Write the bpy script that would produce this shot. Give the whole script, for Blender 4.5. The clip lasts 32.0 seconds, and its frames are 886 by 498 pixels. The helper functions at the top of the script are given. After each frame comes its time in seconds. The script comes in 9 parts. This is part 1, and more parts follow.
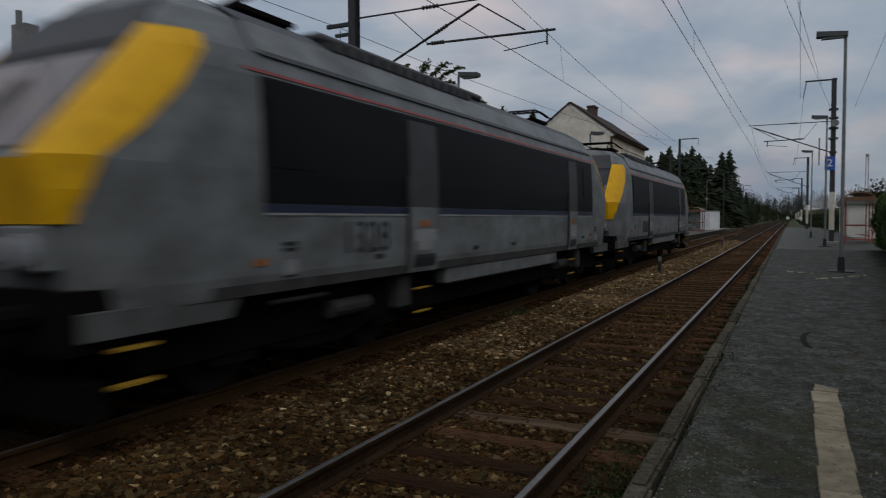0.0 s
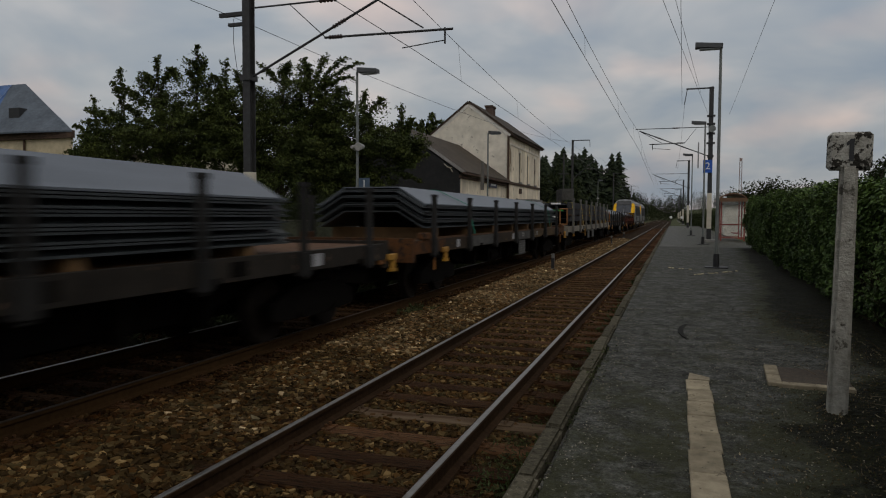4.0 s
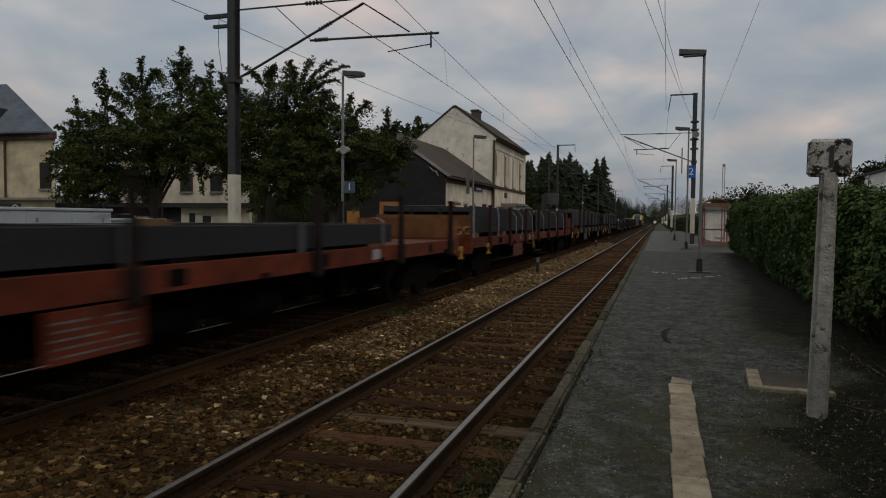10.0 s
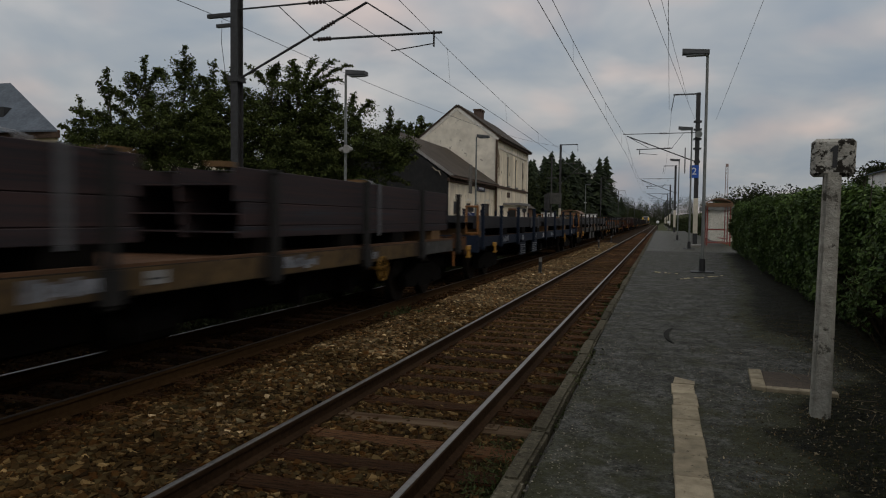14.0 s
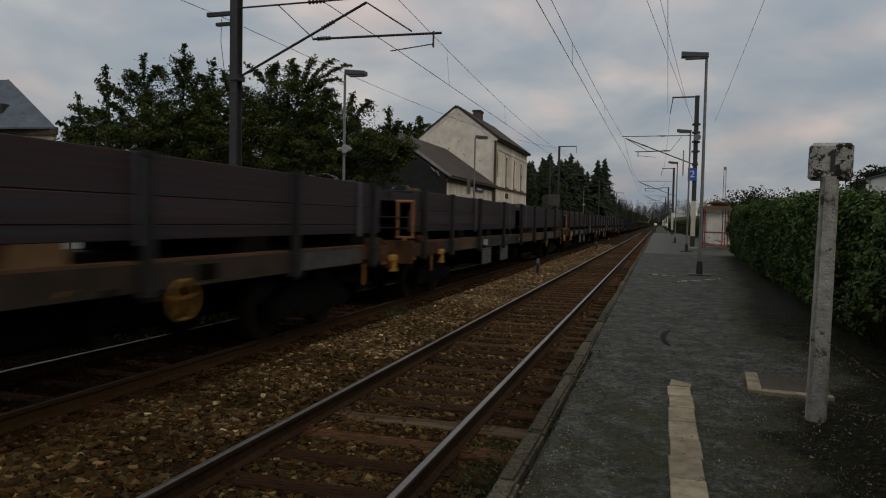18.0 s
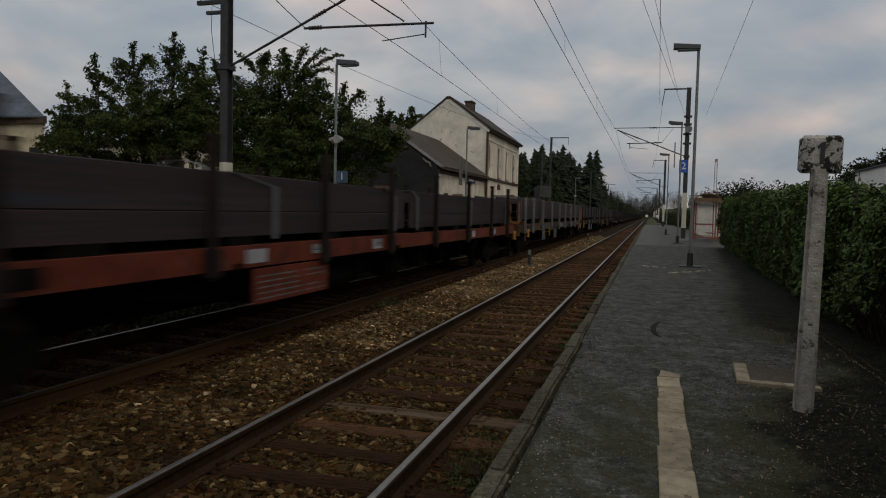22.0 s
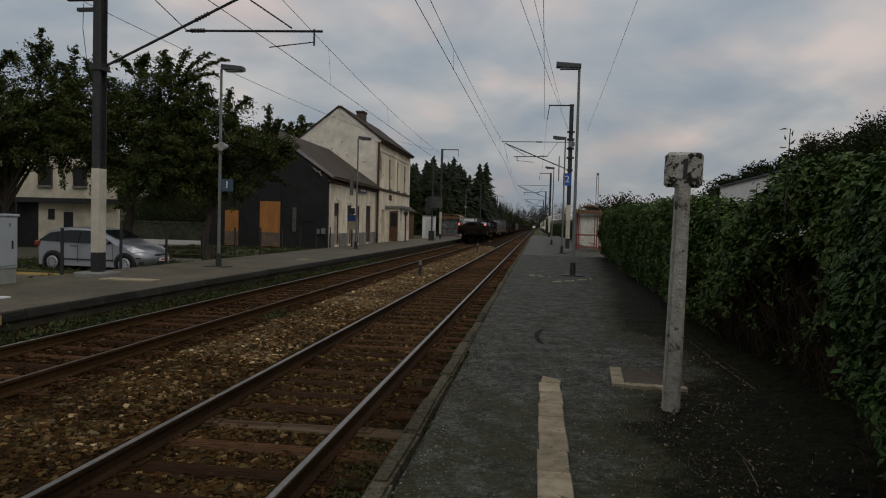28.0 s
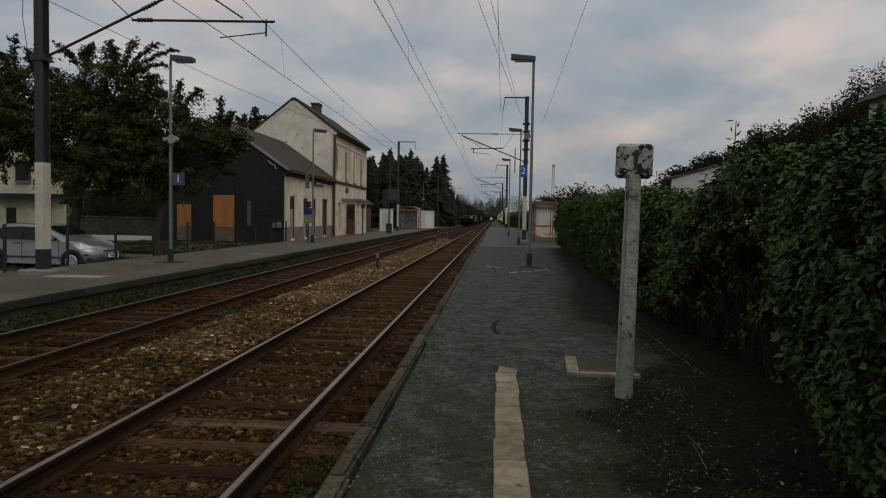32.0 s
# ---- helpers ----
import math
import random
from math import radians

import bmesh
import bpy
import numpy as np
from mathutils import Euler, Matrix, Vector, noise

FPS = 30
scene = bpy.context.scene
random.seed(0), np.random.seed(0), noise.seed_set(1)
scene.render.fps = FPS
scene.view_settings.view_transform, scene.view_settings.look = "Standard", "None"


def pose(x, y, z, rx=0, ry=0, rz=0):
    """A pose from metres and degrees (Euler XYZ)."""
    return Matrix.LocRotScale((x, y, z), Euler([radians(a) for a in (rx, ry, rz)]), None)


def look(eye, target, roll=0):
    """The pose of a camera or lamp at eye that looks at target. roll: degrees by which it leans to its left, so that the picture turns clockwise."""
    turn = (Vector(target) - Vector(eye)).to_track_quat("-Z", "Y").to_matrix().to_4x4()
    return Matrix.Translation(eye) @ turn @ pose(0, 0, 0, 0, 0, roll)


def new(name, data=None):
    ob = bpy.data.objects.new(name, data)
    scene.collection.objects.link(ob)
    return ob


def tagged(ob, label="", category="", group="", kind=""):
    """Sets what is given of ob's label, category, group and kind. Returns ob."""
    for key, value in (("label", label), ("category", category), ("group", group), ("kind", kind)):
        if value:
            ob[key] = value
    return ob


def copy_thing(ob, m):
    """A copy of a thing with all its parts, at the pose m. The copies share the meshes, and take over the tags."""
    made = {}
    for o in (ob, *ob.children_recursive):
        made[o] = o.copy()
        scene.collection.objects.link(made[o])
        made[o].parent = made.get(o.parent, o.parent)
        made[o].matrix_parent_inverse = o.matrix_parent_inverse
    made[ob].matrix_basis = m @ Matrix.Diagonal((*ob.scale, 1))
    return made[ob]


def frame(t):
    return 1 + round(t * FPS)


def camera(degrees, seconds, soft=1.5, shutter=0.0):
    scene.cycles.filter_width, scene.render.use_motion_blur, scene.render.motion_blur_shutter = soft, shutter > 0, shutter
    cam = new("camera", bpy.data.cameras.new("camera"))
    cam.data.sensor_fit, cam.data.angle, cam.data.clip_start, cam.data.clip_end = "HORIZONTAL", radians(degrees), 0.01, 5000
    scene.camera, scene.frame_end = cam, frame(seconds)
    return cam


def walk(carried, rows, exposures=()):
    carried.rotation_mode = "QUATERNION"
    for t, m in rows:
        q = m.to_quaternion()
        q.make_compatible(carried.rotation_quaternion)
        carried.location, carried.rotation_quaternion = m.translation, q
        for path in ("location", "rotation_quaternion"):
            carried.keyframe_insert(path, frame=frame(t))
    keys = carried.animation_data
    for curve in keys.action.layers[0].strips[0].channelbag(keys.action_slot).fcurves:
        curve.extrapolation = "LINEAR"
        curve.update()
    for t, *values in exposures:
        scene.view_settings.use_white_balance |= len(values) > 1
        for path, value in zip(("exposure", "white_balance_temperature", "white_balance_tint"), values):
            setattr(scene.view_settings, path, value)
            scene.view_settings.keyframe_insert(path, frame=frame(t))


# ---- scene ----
cam = camera(65.24, 32.0, soft=1.1, shutter=0.30)
EYE_Z = 1.807
PATH = [
(0, -0.139, -0.038, 26.62, -2.47, 0.25), (0.1, -0.134, -0.036, 25.79, -2.56, 0.29), (0.2, -0.129, -0.034, 24.94, -2.64, 0.33), (0.3, -0.125, -0.032, 24.27, -2.73, 0.37), (0.4, -0.122, -0.030, 23.76, -2.82, 0.41), (0.5, -0.120, -0.029, 23.39, -2.91, 0.45),
(1, -0.110, -0.025, 21.64, -3.22, 0.70), (1.5, -0.103, -0.023, 20.56, -2.91, 0.62), (2, -0.098, -0.021, 19.75, -2.48, 0.19), (2.5, -0.098, -0.021, 19.70, -2.49, 0.30), (3, -0.096, -0.020, 19.34, -2.50, 0.20), (3.5, -0.092, -0.019, 18.76, -2.71, -0.04),
(5.5, -0.087, -0.017, 17.92, -2.61, -0.47), (6, -0.085, -0.017, 17.68, -2.52, -0.67), (6.5, -0.085, -0.016, 17.61, -2.47, -0.71), (7, -0.084, -0.016, 17.38, -2.46, -0.41), (7.5, -0.083, -0.016, 17.35, -2.42, -0.70), (8, -0.084, -0.016, 17.43, -2.19, -0.81), (8.5, -0.083, -0.016, 17.34, -2.38, -0.91),
(9, -0.084, -0.016, 17.41, -2.33, -0.92), (9.5, -0.083, -0.016, 17.23, -2.29, -0.68), (10, -0.083, -0.016, 17.20, -2.41, -0.49), (10.5, -0.083, -0.016, 17.25, -2.47, -0.71), (11, -0.082, -0.015, 17.14, -2.53, -0.91), (11.5, -0.082, -0.015, 17.13, -2.61, -0.92), (12, -0.083, -0.016, 17.32, -2.57, -0.91),
(12.5, -0.083, -0.016, 17.33, -2.54, -0.87), (13, -0.085, -0.016, 17.59, -2.50, -0.98), (13.5, -0.084, -0.016, 17.40, -2.49, -0.67), (14, -0.084, -0.016, 17.41, -2.46, -0.60), (14.5, -0.083, -0.016, 17.23, -2.32, -0.91),
(16.5, -0.081, -0.015, 16.89, -2.35, -1.18), (17, -0.081, -0.015, 16.92, -2.60, -1.22), (17.5, -0.082, -0.016, 17.17, -2.48, -1.16), (18, -0.083, -0.016, 17.25, -2.41, -1.09), (18.5, -0.082, -0.015, 17.11, -2.55, -1.06), (19, -0.080, -0.015, 16.80, -2.69, -1.04), (19.5, -0.080, -0.015, 16.77, -2.62, -1.03),
(20, -0.080, -0.015, 16.78, -2.67, -1.11), (20.5, -0.079, -0.014, 16.62, -2.68, -1.28), (21, -0.078, -0.014, 16.52, -3.03, -1.41), (21.5, -0.078, -0.014, 16.51, -3.02, -1.52), (22, -0.079, -0.014, 16.58, -3.14, -1.29), (22.5, -0.079, -0.014, 16.62, -3.06, -1.13), (23, -0.079, -0.015, 16.68, -3.23, -1.07),
(23.5, -0.079, -0.014, 16.56, -3.21, -1.12), (24, -0.078, -0.014, 16.50, -3.03, -1.12), (24.5, -0.078, -0.014, 16.49, -2.86, -1.21), (25, -0.077, -0.014, 16.39, -2.83, -1.29), (25.5, -0.075, -0.013, 16.00, -2.58, -1.32), (26, -0.062, -0.010, 13.93, -2.36, -1.55), (26.5, -0.044, -0.006, 11.03, -1.94, -1.55),
(28.5, -0.019, -0.002, 7.16, -2.09, -1.43), (29, -0.014, -0.001, 6.39, -2.08, -1.23), (29.5, -0.012, -0.001, 6.05, -2.12, -1.24), (30, -0.009, -0.001, 5.62, -1.91, -1.52), (30.5, -0.005, -0.000, 5.05, -2.02, -1.52), (31, -0.005, -0.000, 4.93, -2.15, -1.46), (31.5, -0.001, -0.000, 4.37, -2.19, -1.00), (32, 0.000, 0.000, 4.20, -2.61, -1.00),
]
walk(cam, [(t, pose(x, y, EYE_Z, 90 + p, r, yaw)) for t, x, y, yaw, p, r in PATH],
     [(0, -0.10, 5980, 10), (0.3, -0.06, 6080, 10), (0.8, -0.03, 6300, 11), (1.6, 0, 6560, 10), (32, 0, 6560, 10)])

# ---- sky and light: overcast dusk ----
world = bpy.data.worlds.new("world")
scene.world = world
world.use_nodes = True
wn, wl = world.node_tree.nodes, world.node_tree.links
wn.clear()
SUN_EL, SUN_AZ = radians(45), radians(143)


def wnode(kind, **kw):
    n = wn.new(kind)
    for k, v in kw.items():
        n.inputs[k].default_value = v
    return n


sky = wn.new("ShaderNodeTexSky")
sky.sky_type = "NISHITA"
sky.sun_disc = False
sky.sun_elevation, sky.sun_rotation = SUN_EL, SUN_AZ
sky.air_density, sky.dust_density = 1.5, 2.0
tc = wn.new("ShaderNodeTexCoord")
sep = wn.new("ShaderNodeSeparateXYZ")
wl.new(tc.outputs["Generated"], sep.inputs[0])
zz = wn.new("ShaderNodeMath"); zz.operation = "ADD"; zz.inputs[1].default_value = 0.30
wl.new(sep.outputs[2], zz.inputs[0])
zc = wn.new("ShaderNodeMath"); zc.operation = "MAXIMUM"; zc.inputs[1].default_value = 0.2
wl.new(zz.outputs[0], zc.inputs[0])
dx = wn.new("ShaderNodeMath"); dx.operation = "DIVIDE"
dy = wn.new("ShaderNodeMath"); dy.operation = "DIVIDE"
wl.new(sep.outputs[0], dx.inputs[0]); wl.new(zc.outputs[0], dx.inputs[1])
wl.new(sep.outputs[1], dy.inputs[0]); wl.new(zc.outputs[0], dy.inputs[1])
comb = wn.new("ShaderNodeCombineXYZ")
wl.new(dx.outputs[0], comb.inputs[0]); wl.new(dy.outputs[0], comb.inputs[1])
cl1 = wnode("ShaderNodeTexNoise", Scale=1.9, Detail=4.5, Roughness=0.5, Distortion=0.3)
cl2 = wnode("ShaderNodeTexNoise", Scale=2.4, Detail=2.0, Roughness=0.45)
wl.new(comb.outputs[0], cl1.inputs["Vector"]); wl.new(comb.outputs[0], cl2.inputs["Vector"])
ramp = wn.new("ShaderNodeValToRGB")
ramp.color_ramp.elements[0].position, ramp.color_ramp.elements[0].color = 0.35, (0.275, 0.325, 0.390, 1)
ramp.color_ramp.elements[1].position, ramp.color_ramp.elements[1].color = 0.66, (0.525, 0.515, 0.515, 1)
e = ramp.color_ramp.elements.new(0.49); e.color = (0.363, 0.393, 0.428, 1)
wl.new(cl1.outputs["Fac"], ramp.inputs[0])
ramp2 = wn.new("ShaderNodeValToRGB")
ramp2.color_ramp.elements[0].position, ramp2.color_ramp.elements[0].color = 0.5, (1, 1, 1, 1)
ramp2.color_ramp.elements[1].position, ramp2.color_ramp.elements[1].color = 0.68, (1.36, 1.14, 1.04, 1)
wl.new(cl2.outputs["Fac"], ramp2.inputs[0])
mul = wn.new("ShaderNodeMix"); mul.data_type = "RGBA"; mul.blend_type = "MULTIPLY"; mul.inputs[0].default_value = 1
wl.new(ramp.outputs[0], mul.inputs[6]); wl.new(ramp2.outputs[0], mul.inputs[7])
skys = wn.new("ShaderNodeMix"); skys.data_type = "RGBA"; skys.blend_type = "MULTIPLY"; skys.inputs[0].default_value = 1
skys.inputs[7].default_value = (0.07, 0.07, 0.07, 1)
wl.new(sky.outputs[0], skys.inputs[6])
cover = wn.new("ShaderNodeMix"); cover.data_type = "RGBA"; cover.inputs[0].default_value = 0.9
wl.new(skys.outputs[2], cover.inputs[6]); wl.new(mul.outputs[2], cover.inputs[7])
# an overcast sky is brighter overhead
up = wn.new("ShaderNodeMath"); up.operation = "MULTIPLY_ADD"; up.inputs[1].default_value, up.inputs[2].default_value = 0.62, 0.86
upc = wn.new("ShaderNodeMath"); upc.operation = "MAXIMUM"; upc.inputs[1].default_value = 0.0
wl.new(sep.outputs[2], upc.inputs[0]); wl.new(upc.outputs[0], up.inputs[0])
dome = wn.new("ShaderNodeMix"); dome.data_type = "RGBA"; dome.blend_type = "MULTIPLY"; dome.inputs[0].default_value = 1
wl.new(cover.outputs[2], dome.inputs[6]); wl.new(up.outputs[0], dome.inputs[7])
bg = wn.new("ShaderNodeBackground"); bg.inputs[1].default_value = 1.0
wo = wn.new("ShaderNodeOutputWorld")
wl.new(dome.outputs[2], bg.inputs[0]); wl.new(bg.outputs[0], wo.inputs[0])

sun = bpy.data.lights.new("sun", "SUN")
sun.energy, sun.angle, sun.color = 0.5, radians(25), (1.0, 0.93, 0.86)
sun_ob = new("sun", sun)
sun_ob.matrix_world = look((6, -8, 10), (0, 0, 0))

# ---- materials ----
MATS = {}


def mat(name, c1, c2=None, rough=0.8, metal=0.0, scale=6.0, big=0.8, bump=0.25, bscale=60.0, vary=0.0, island=0.0, spots=None, spot_scale=14.0, spot_at=0.62, stretch=(1, 1, 1), dirt=0.25, moss=None, palette=None, moss_to=None):
    """A surface with grain, large-scale variation, optional spots, and relief; object space, metres."""
    if name in MATS:
        return MATS[name]
    m = bpy.data.materials.new(name)
    m.use_nodes = True
    n, l = m.node_tree.nodes, m.node_tree.links
    bsdf = n["Principled BSDF"]
    bsdf.inputs["Roughness"].default_value = rough
    bsdf.inputs["Metallic"].default_value = metal
    c2 = c2 or tuple(v * 0.7 for v in c1)
    if rough >= 0.7:
        bsdf.inputs["Specular IOR Level"].default_value = 0.05 if rough >= 0.9 or max(c1) < 0.012 else 0.15
    tc = n.new("ShaderNodeTexCoord")
    mp = n.new("ShaderNodeMapping")
    mp.inputs["Scale"].default_value = stretch
    l.new(tc.outputs["Object"], mp.inputs[0])

    def noise_at(s, d=4.0, r=0.6):
        t = n.new("ShaderNodeTexNoise")
        t.inputs["Scale"].default_value, t.inputs["Detail"].default_value, t.inputs["Roughness"].default_value = s, d, r
        l.new(mp.outputs[0], t.inputs["Vector"])
        return t.outputs["Fac"]

    def ramp(src, a, b, ca, cb):
        r = n.new("ShaderNodeValToRGB")
        r.color_ramp.elements[0].position, r.color_ramp.elements[0].color = a, (*ca, 1)
        r.color_ramp.elements[1].position, r.color_ramp.elements[1].color = b, (*cb, 1)
        l.new(src, r.inputs[0])
        return r.outputs[0]

    def mix(a, b, fac, blend="MIX"):
        x = n.new("ShaderNodeMix")
        x.data_type, x.blend_type = "RGBA", blend
        if isinstance(fac, float):
            x.inputs[0].default_value = fac
        else:
            l.new(fac, x.inputs[0])
        l.new(a, x.inputs[6])
        l.new(b, x.inputs[7])
        return x.outputs[2]

    col = ramp(noise_at(scale), 0.35, 0.68, c1, c2)
    col = mix(col, ramp(noise_at(big, 3.0), 0.3, 0.7, (1 - dirt,) * 3, (1 + dirt * 0.6,) * 3), 1.0, "MULTIPLY")
    if spots:
        msk = n.new("ShaderNodeValToRGB")
        msk.color_ramp.elements[0].position, msk.color_ramp.elements[1].position = spot_at, spot_at + 0.06
        l.new(noise_at(spot_scale, 6.0, 0.65), msk.inputs[0])
        rgb = n.new("ShaderNodeRGB")
        rgb.outputs[0].default_value = (*spots, 1)
        col = mix(col, rgb.outputs[0], msk.outputs[0])
    if moss:
        msk = n.new("ShaderNodeValToRGB")
        msk.color_ramp.elements[0].position, msk.color_ramp.elements[1].position = 0.5, 0.66
        msk.color_ramp.elements[1].color = (0.85, 0.85, 0.85, 1)
        src = noise_at(1.1, 7.0, 0.75)
        if moss_to:
            # thicker towards the hedge side
            sx = n.new("ShaderNodeSeparateXYZ")
            l.new(mp.outputs[0], sx.inputs[0])
            ma = n.new("ShaderNodeMath"); ma.operation = "MULTIPLY_ADD"; ma.use_clamp = True
            ma.inputs[1].default_value, ma.inputs[2].default_value = moss_to[0], -moss_to[0] * moss_to[1]
            l.new(sx.outputs[0], ma.inputs[0])
            ad = n.new("ShaderNodeMath"); ad.operation = "ADD"
            l.new(src, ad.inputs[0]); l.new(ma.outputs[0], ad.inputs[1])
            src = ad.outputs[0]
        l.new(src, msk.inputs[0])
        rgb = n.new("ShaderNodeRGB")
        rgb.outputs[0].default_value = (*moss, 1)
        col = mix(col, rgb.outputs[0], msk.outputs[0])
    if vary:
        oi = n.new("ShaderNodeObjectInfo")
        col = mix(col, ramp(oi.outputs["Random"], 0.0, 1.0, (1 - vary,) * 3, (1 + vary,) * 3), 1.0, "MULTIPLY")
    if island:
        g = n.new("ShaderNodeNewGeometry")
        col = mix(col, ramp(g.outputs["Random Per Island"], 0.0, 1.0, (1 - island,) * 3, (1 + island, 1 + island * 0.9, 1 + island * 0.75)), 1.0, "MULTIPLY")
    if palette:
        g = n.new("ShaderNodeNewGeometry")
        r = n.new("ShaderNodeValToRGB")
        r.color_ramp.interpolation = "LINEAR"
        for k, (at, c) in enumerate(palette):
            el = r.color_ramp.elements[k] if k < 2 else r.color_ramp.elements.new(at)
            el.position, el.color = at, (*c, 1)
        l.new(g.outputs["Random Per Island"], r.inputs[0])
        col = mix(col, r.outputs[0], 1.0, "MULTIPLY")
    l.new(col, bsdf.inputs["Base Color"])
    if bump:
        b = n.new("ShaderNodeBump")
        b.inputs["Strength"].default_value, b.inputs["Distance"].default_value = bump, 0.02
        l.new(noise_at(bscale, 4.0), b.inputs["Height"])
        l.new(b.outputs[0], bsdf.inputs["Normal"])
    MATS[name] = m
    return m


def glow(name, col, strength):
    m = mat(name, col, rough=0.4, bump=0)
    b = m.node_tree.nodes["Principled BSDF"]
    b.inputs["Emission Color"].default_value = (*col, 1)
    b.inputs["Emission Strength"].default_value = strength
    return m


def glassy(name, col, rough=0.05, alpha=1.0):
    m = mat(name, col, rough=rough, bump=0, dirt=0.05)
    b = m.node_tree.nodes["Principled BSDF"]
    b.inputs["Alpha"].default_value = alpha
    b.inputs["IOR"].default_value = 1.5
    return m


def worn_ground(name):
    """Coarse old asphalt with pale chips, dark damp and moss, giving way by the mesh's earth share to earth that has
    the hedge's shade in its colour.
    """
    m = bpy.data.materials.new(name)
    m.use_nodes = True
    n, l = m.node_tree.nodes, m.node_tree.links
    bsdf = n["Principled BSDF"]
    bsdf.inputs["Roughness"].default_value, bsdf.inputs["Specular IOR Level"].default_value = 0.75, 0.09
    co = n.new("ShaderNodeTexCoord").outputs["Object"]

    def noise_at(s, d=4.0, r=0.6):
        t = n.new("ShaderNodeTexNoise")
        t.inputs["Scale"].default_value, t.inputs["Detail"].default_value, t.inputs["Roughness"].default_value = s, d, r
        l.new(co, t.inputs["Vector"])
        return t.outputs["Fac"]

    def ramp(src, *stops):
        r = n.new("ShaderNodeValToRGB")
        for k, (at, c) in enumerate(stops):
            el = r.color_ramp.elements[k] if k < 2 else r.color_ramp.elements.new(at)
            el.position, el.color = at, (*c, 1)
        l.new(src, r.inputs[0])
        return r.outputs[0]

    def mix(a, b, fac, blend="MIX"):
        x = n.new("ShaderNodeMix")
        x.data_type, x.blend_type = "RGBA", blend
        if isinstance(fac, float):
            x.inputs[0].default_value = fac
        else:
            l.new(fac, x.inputs[0])
        l.new(a, x.inputs[6])
        l.new(b, x.inputs[7])
        return x.outputs[2]

    def calc(op, a, b, clamp=False):
        x = n.new("ShaderNodeMath")
        x.operation, x.use_clamp = op, clamp
        for k, v in enumerate((a, b)):
            if isinstance(v, float):
                x.inputs[k].default_value = v
            else:
                l.new(v, x.inputs[k])
        return x.outputs[0]

    grain = noise_at(75, 3.0, 0.7)
    tar = ramp(noise_at(38, 5.0, 0.75), (0.36, (0.026, 0.026, 0.022)), (0.68, (0.150, 0.149, 0.132)), (0.5, (0.078, 0.078, 0.070)))
    tar = mix(tar, ramp(noise_at(3.2, 6.0, 0.65), (0.38, (0.50, 0.49, 0.43)), (0.62, (1.25, 1.25, 1.22))), 1.0, "MULTIPLY")
    tar = mix(tar, ramp(noise_at(11, 5.0, 0.7), (0.40, (0.42, 0.42, 0.38)), (0.53, (1.05, 1.05, 1.05))), 1.0, "MULTIPLY")
    chips = ramp(noise_at(95, 2.0, 0.5), (0.70, (0, 0, 0)), (0.75, (1, 1, 1)))
    pale = ramp(noise_at(20), (0.3, (0.15, 0.145, 0.125)), (0.7, (0.26, 0.25, 0.22)))
    tar = mix(tar, pale, chips)
    green = ramp(noise_at(30), (0.3, (0.020, 0.021, 0.008)), (0.7, (0.050, 0.050, 0.022)))
    at = n.new("ShaderNodeAttribute")
    at.attribute_name = "earth"
    share = at.outputs["Fac"]
    moss = calc("MULTIPLY_ADD", share, 0.55)
    moss.node.inputs[2].default_value = 0.0
    moss = calc("ADD", moss, noise_at(2.1, 7.0, 0.75))
    tar = mix(tar, green, ramp(moss, (0.50, (0, 0, 0)), (0.66, (0.85, 0.85, 0.85))))
    # earth tones lowered to near black to include shade from the hedge
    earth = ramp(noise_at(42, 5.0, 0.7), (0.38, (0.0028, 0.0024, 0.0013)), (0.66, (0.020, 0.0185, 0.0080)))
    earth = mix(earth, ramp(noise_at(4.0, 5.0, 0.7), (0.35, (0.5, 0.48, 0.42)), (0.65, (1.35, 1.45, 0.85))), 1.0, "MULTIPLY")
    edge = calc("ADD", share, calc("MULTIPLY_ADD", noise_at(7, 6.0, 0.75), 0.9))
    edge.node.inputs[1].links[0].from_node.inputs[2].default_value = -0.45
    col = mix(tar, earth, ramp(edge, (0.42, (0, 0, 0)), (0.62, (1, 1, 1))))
    l.new(col, bsdf.inputs["Base Color"])
    b = n.new("ShaderNodeBump")
    b.inputs["Strength"].default_value, b.inputs["Distance"].default_value = 1.0, 0.012
    l.new(calc("ADD", grain, noise_at(24, 4.0, 0.7)), b.inputs["Height"])
    l.new(b.outputs[0], bsdf.inputs["Normal"])
    return m


# bed far darker than the stones: shade in the gaps is in its colour
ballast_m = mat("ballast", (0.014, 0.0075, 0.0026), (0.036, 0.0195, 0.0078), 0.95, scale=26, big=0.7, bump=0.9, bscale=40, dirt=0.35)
STONE_TONES = [(0.0, (0.20, 0.17, 0.14)), (1.0, (3.4, 3.3, 3.1)), (0.22, (0.42, 0.38, 0.33)), (0.38, (0.64, 0.42, 0.26)), (0.52, (0.34, 0.38, 0.37)), (0.68, (0.85, 0.64, 0.44)), (0.80, (0.62, 0.66, 0.62)), (0.93, (1.15, 1.06, 0.90)), (0.985, (2.0, 1.9, 1.75))]
stone_m = mat("ballast_stone", (0.088, 0.058, 0.024), (0.122, 0.086, 0.041), 0.95, scale=11, big=0.9, bump=0.3, bscale=70, dirt=0.45, palette=STONE_TONES)
# darker stones for the far track: brake dust plus some of the train's shade
shaded_stone_m = mat("shaded_brake_dust_stone", (0.060, 0.034, 0.0135), (0.082, 0.051, 0.024), 0.95, scale=11, big=0.9, bump=0.3, bscale=70, dirt=0.45, palette=STONE_TONES)
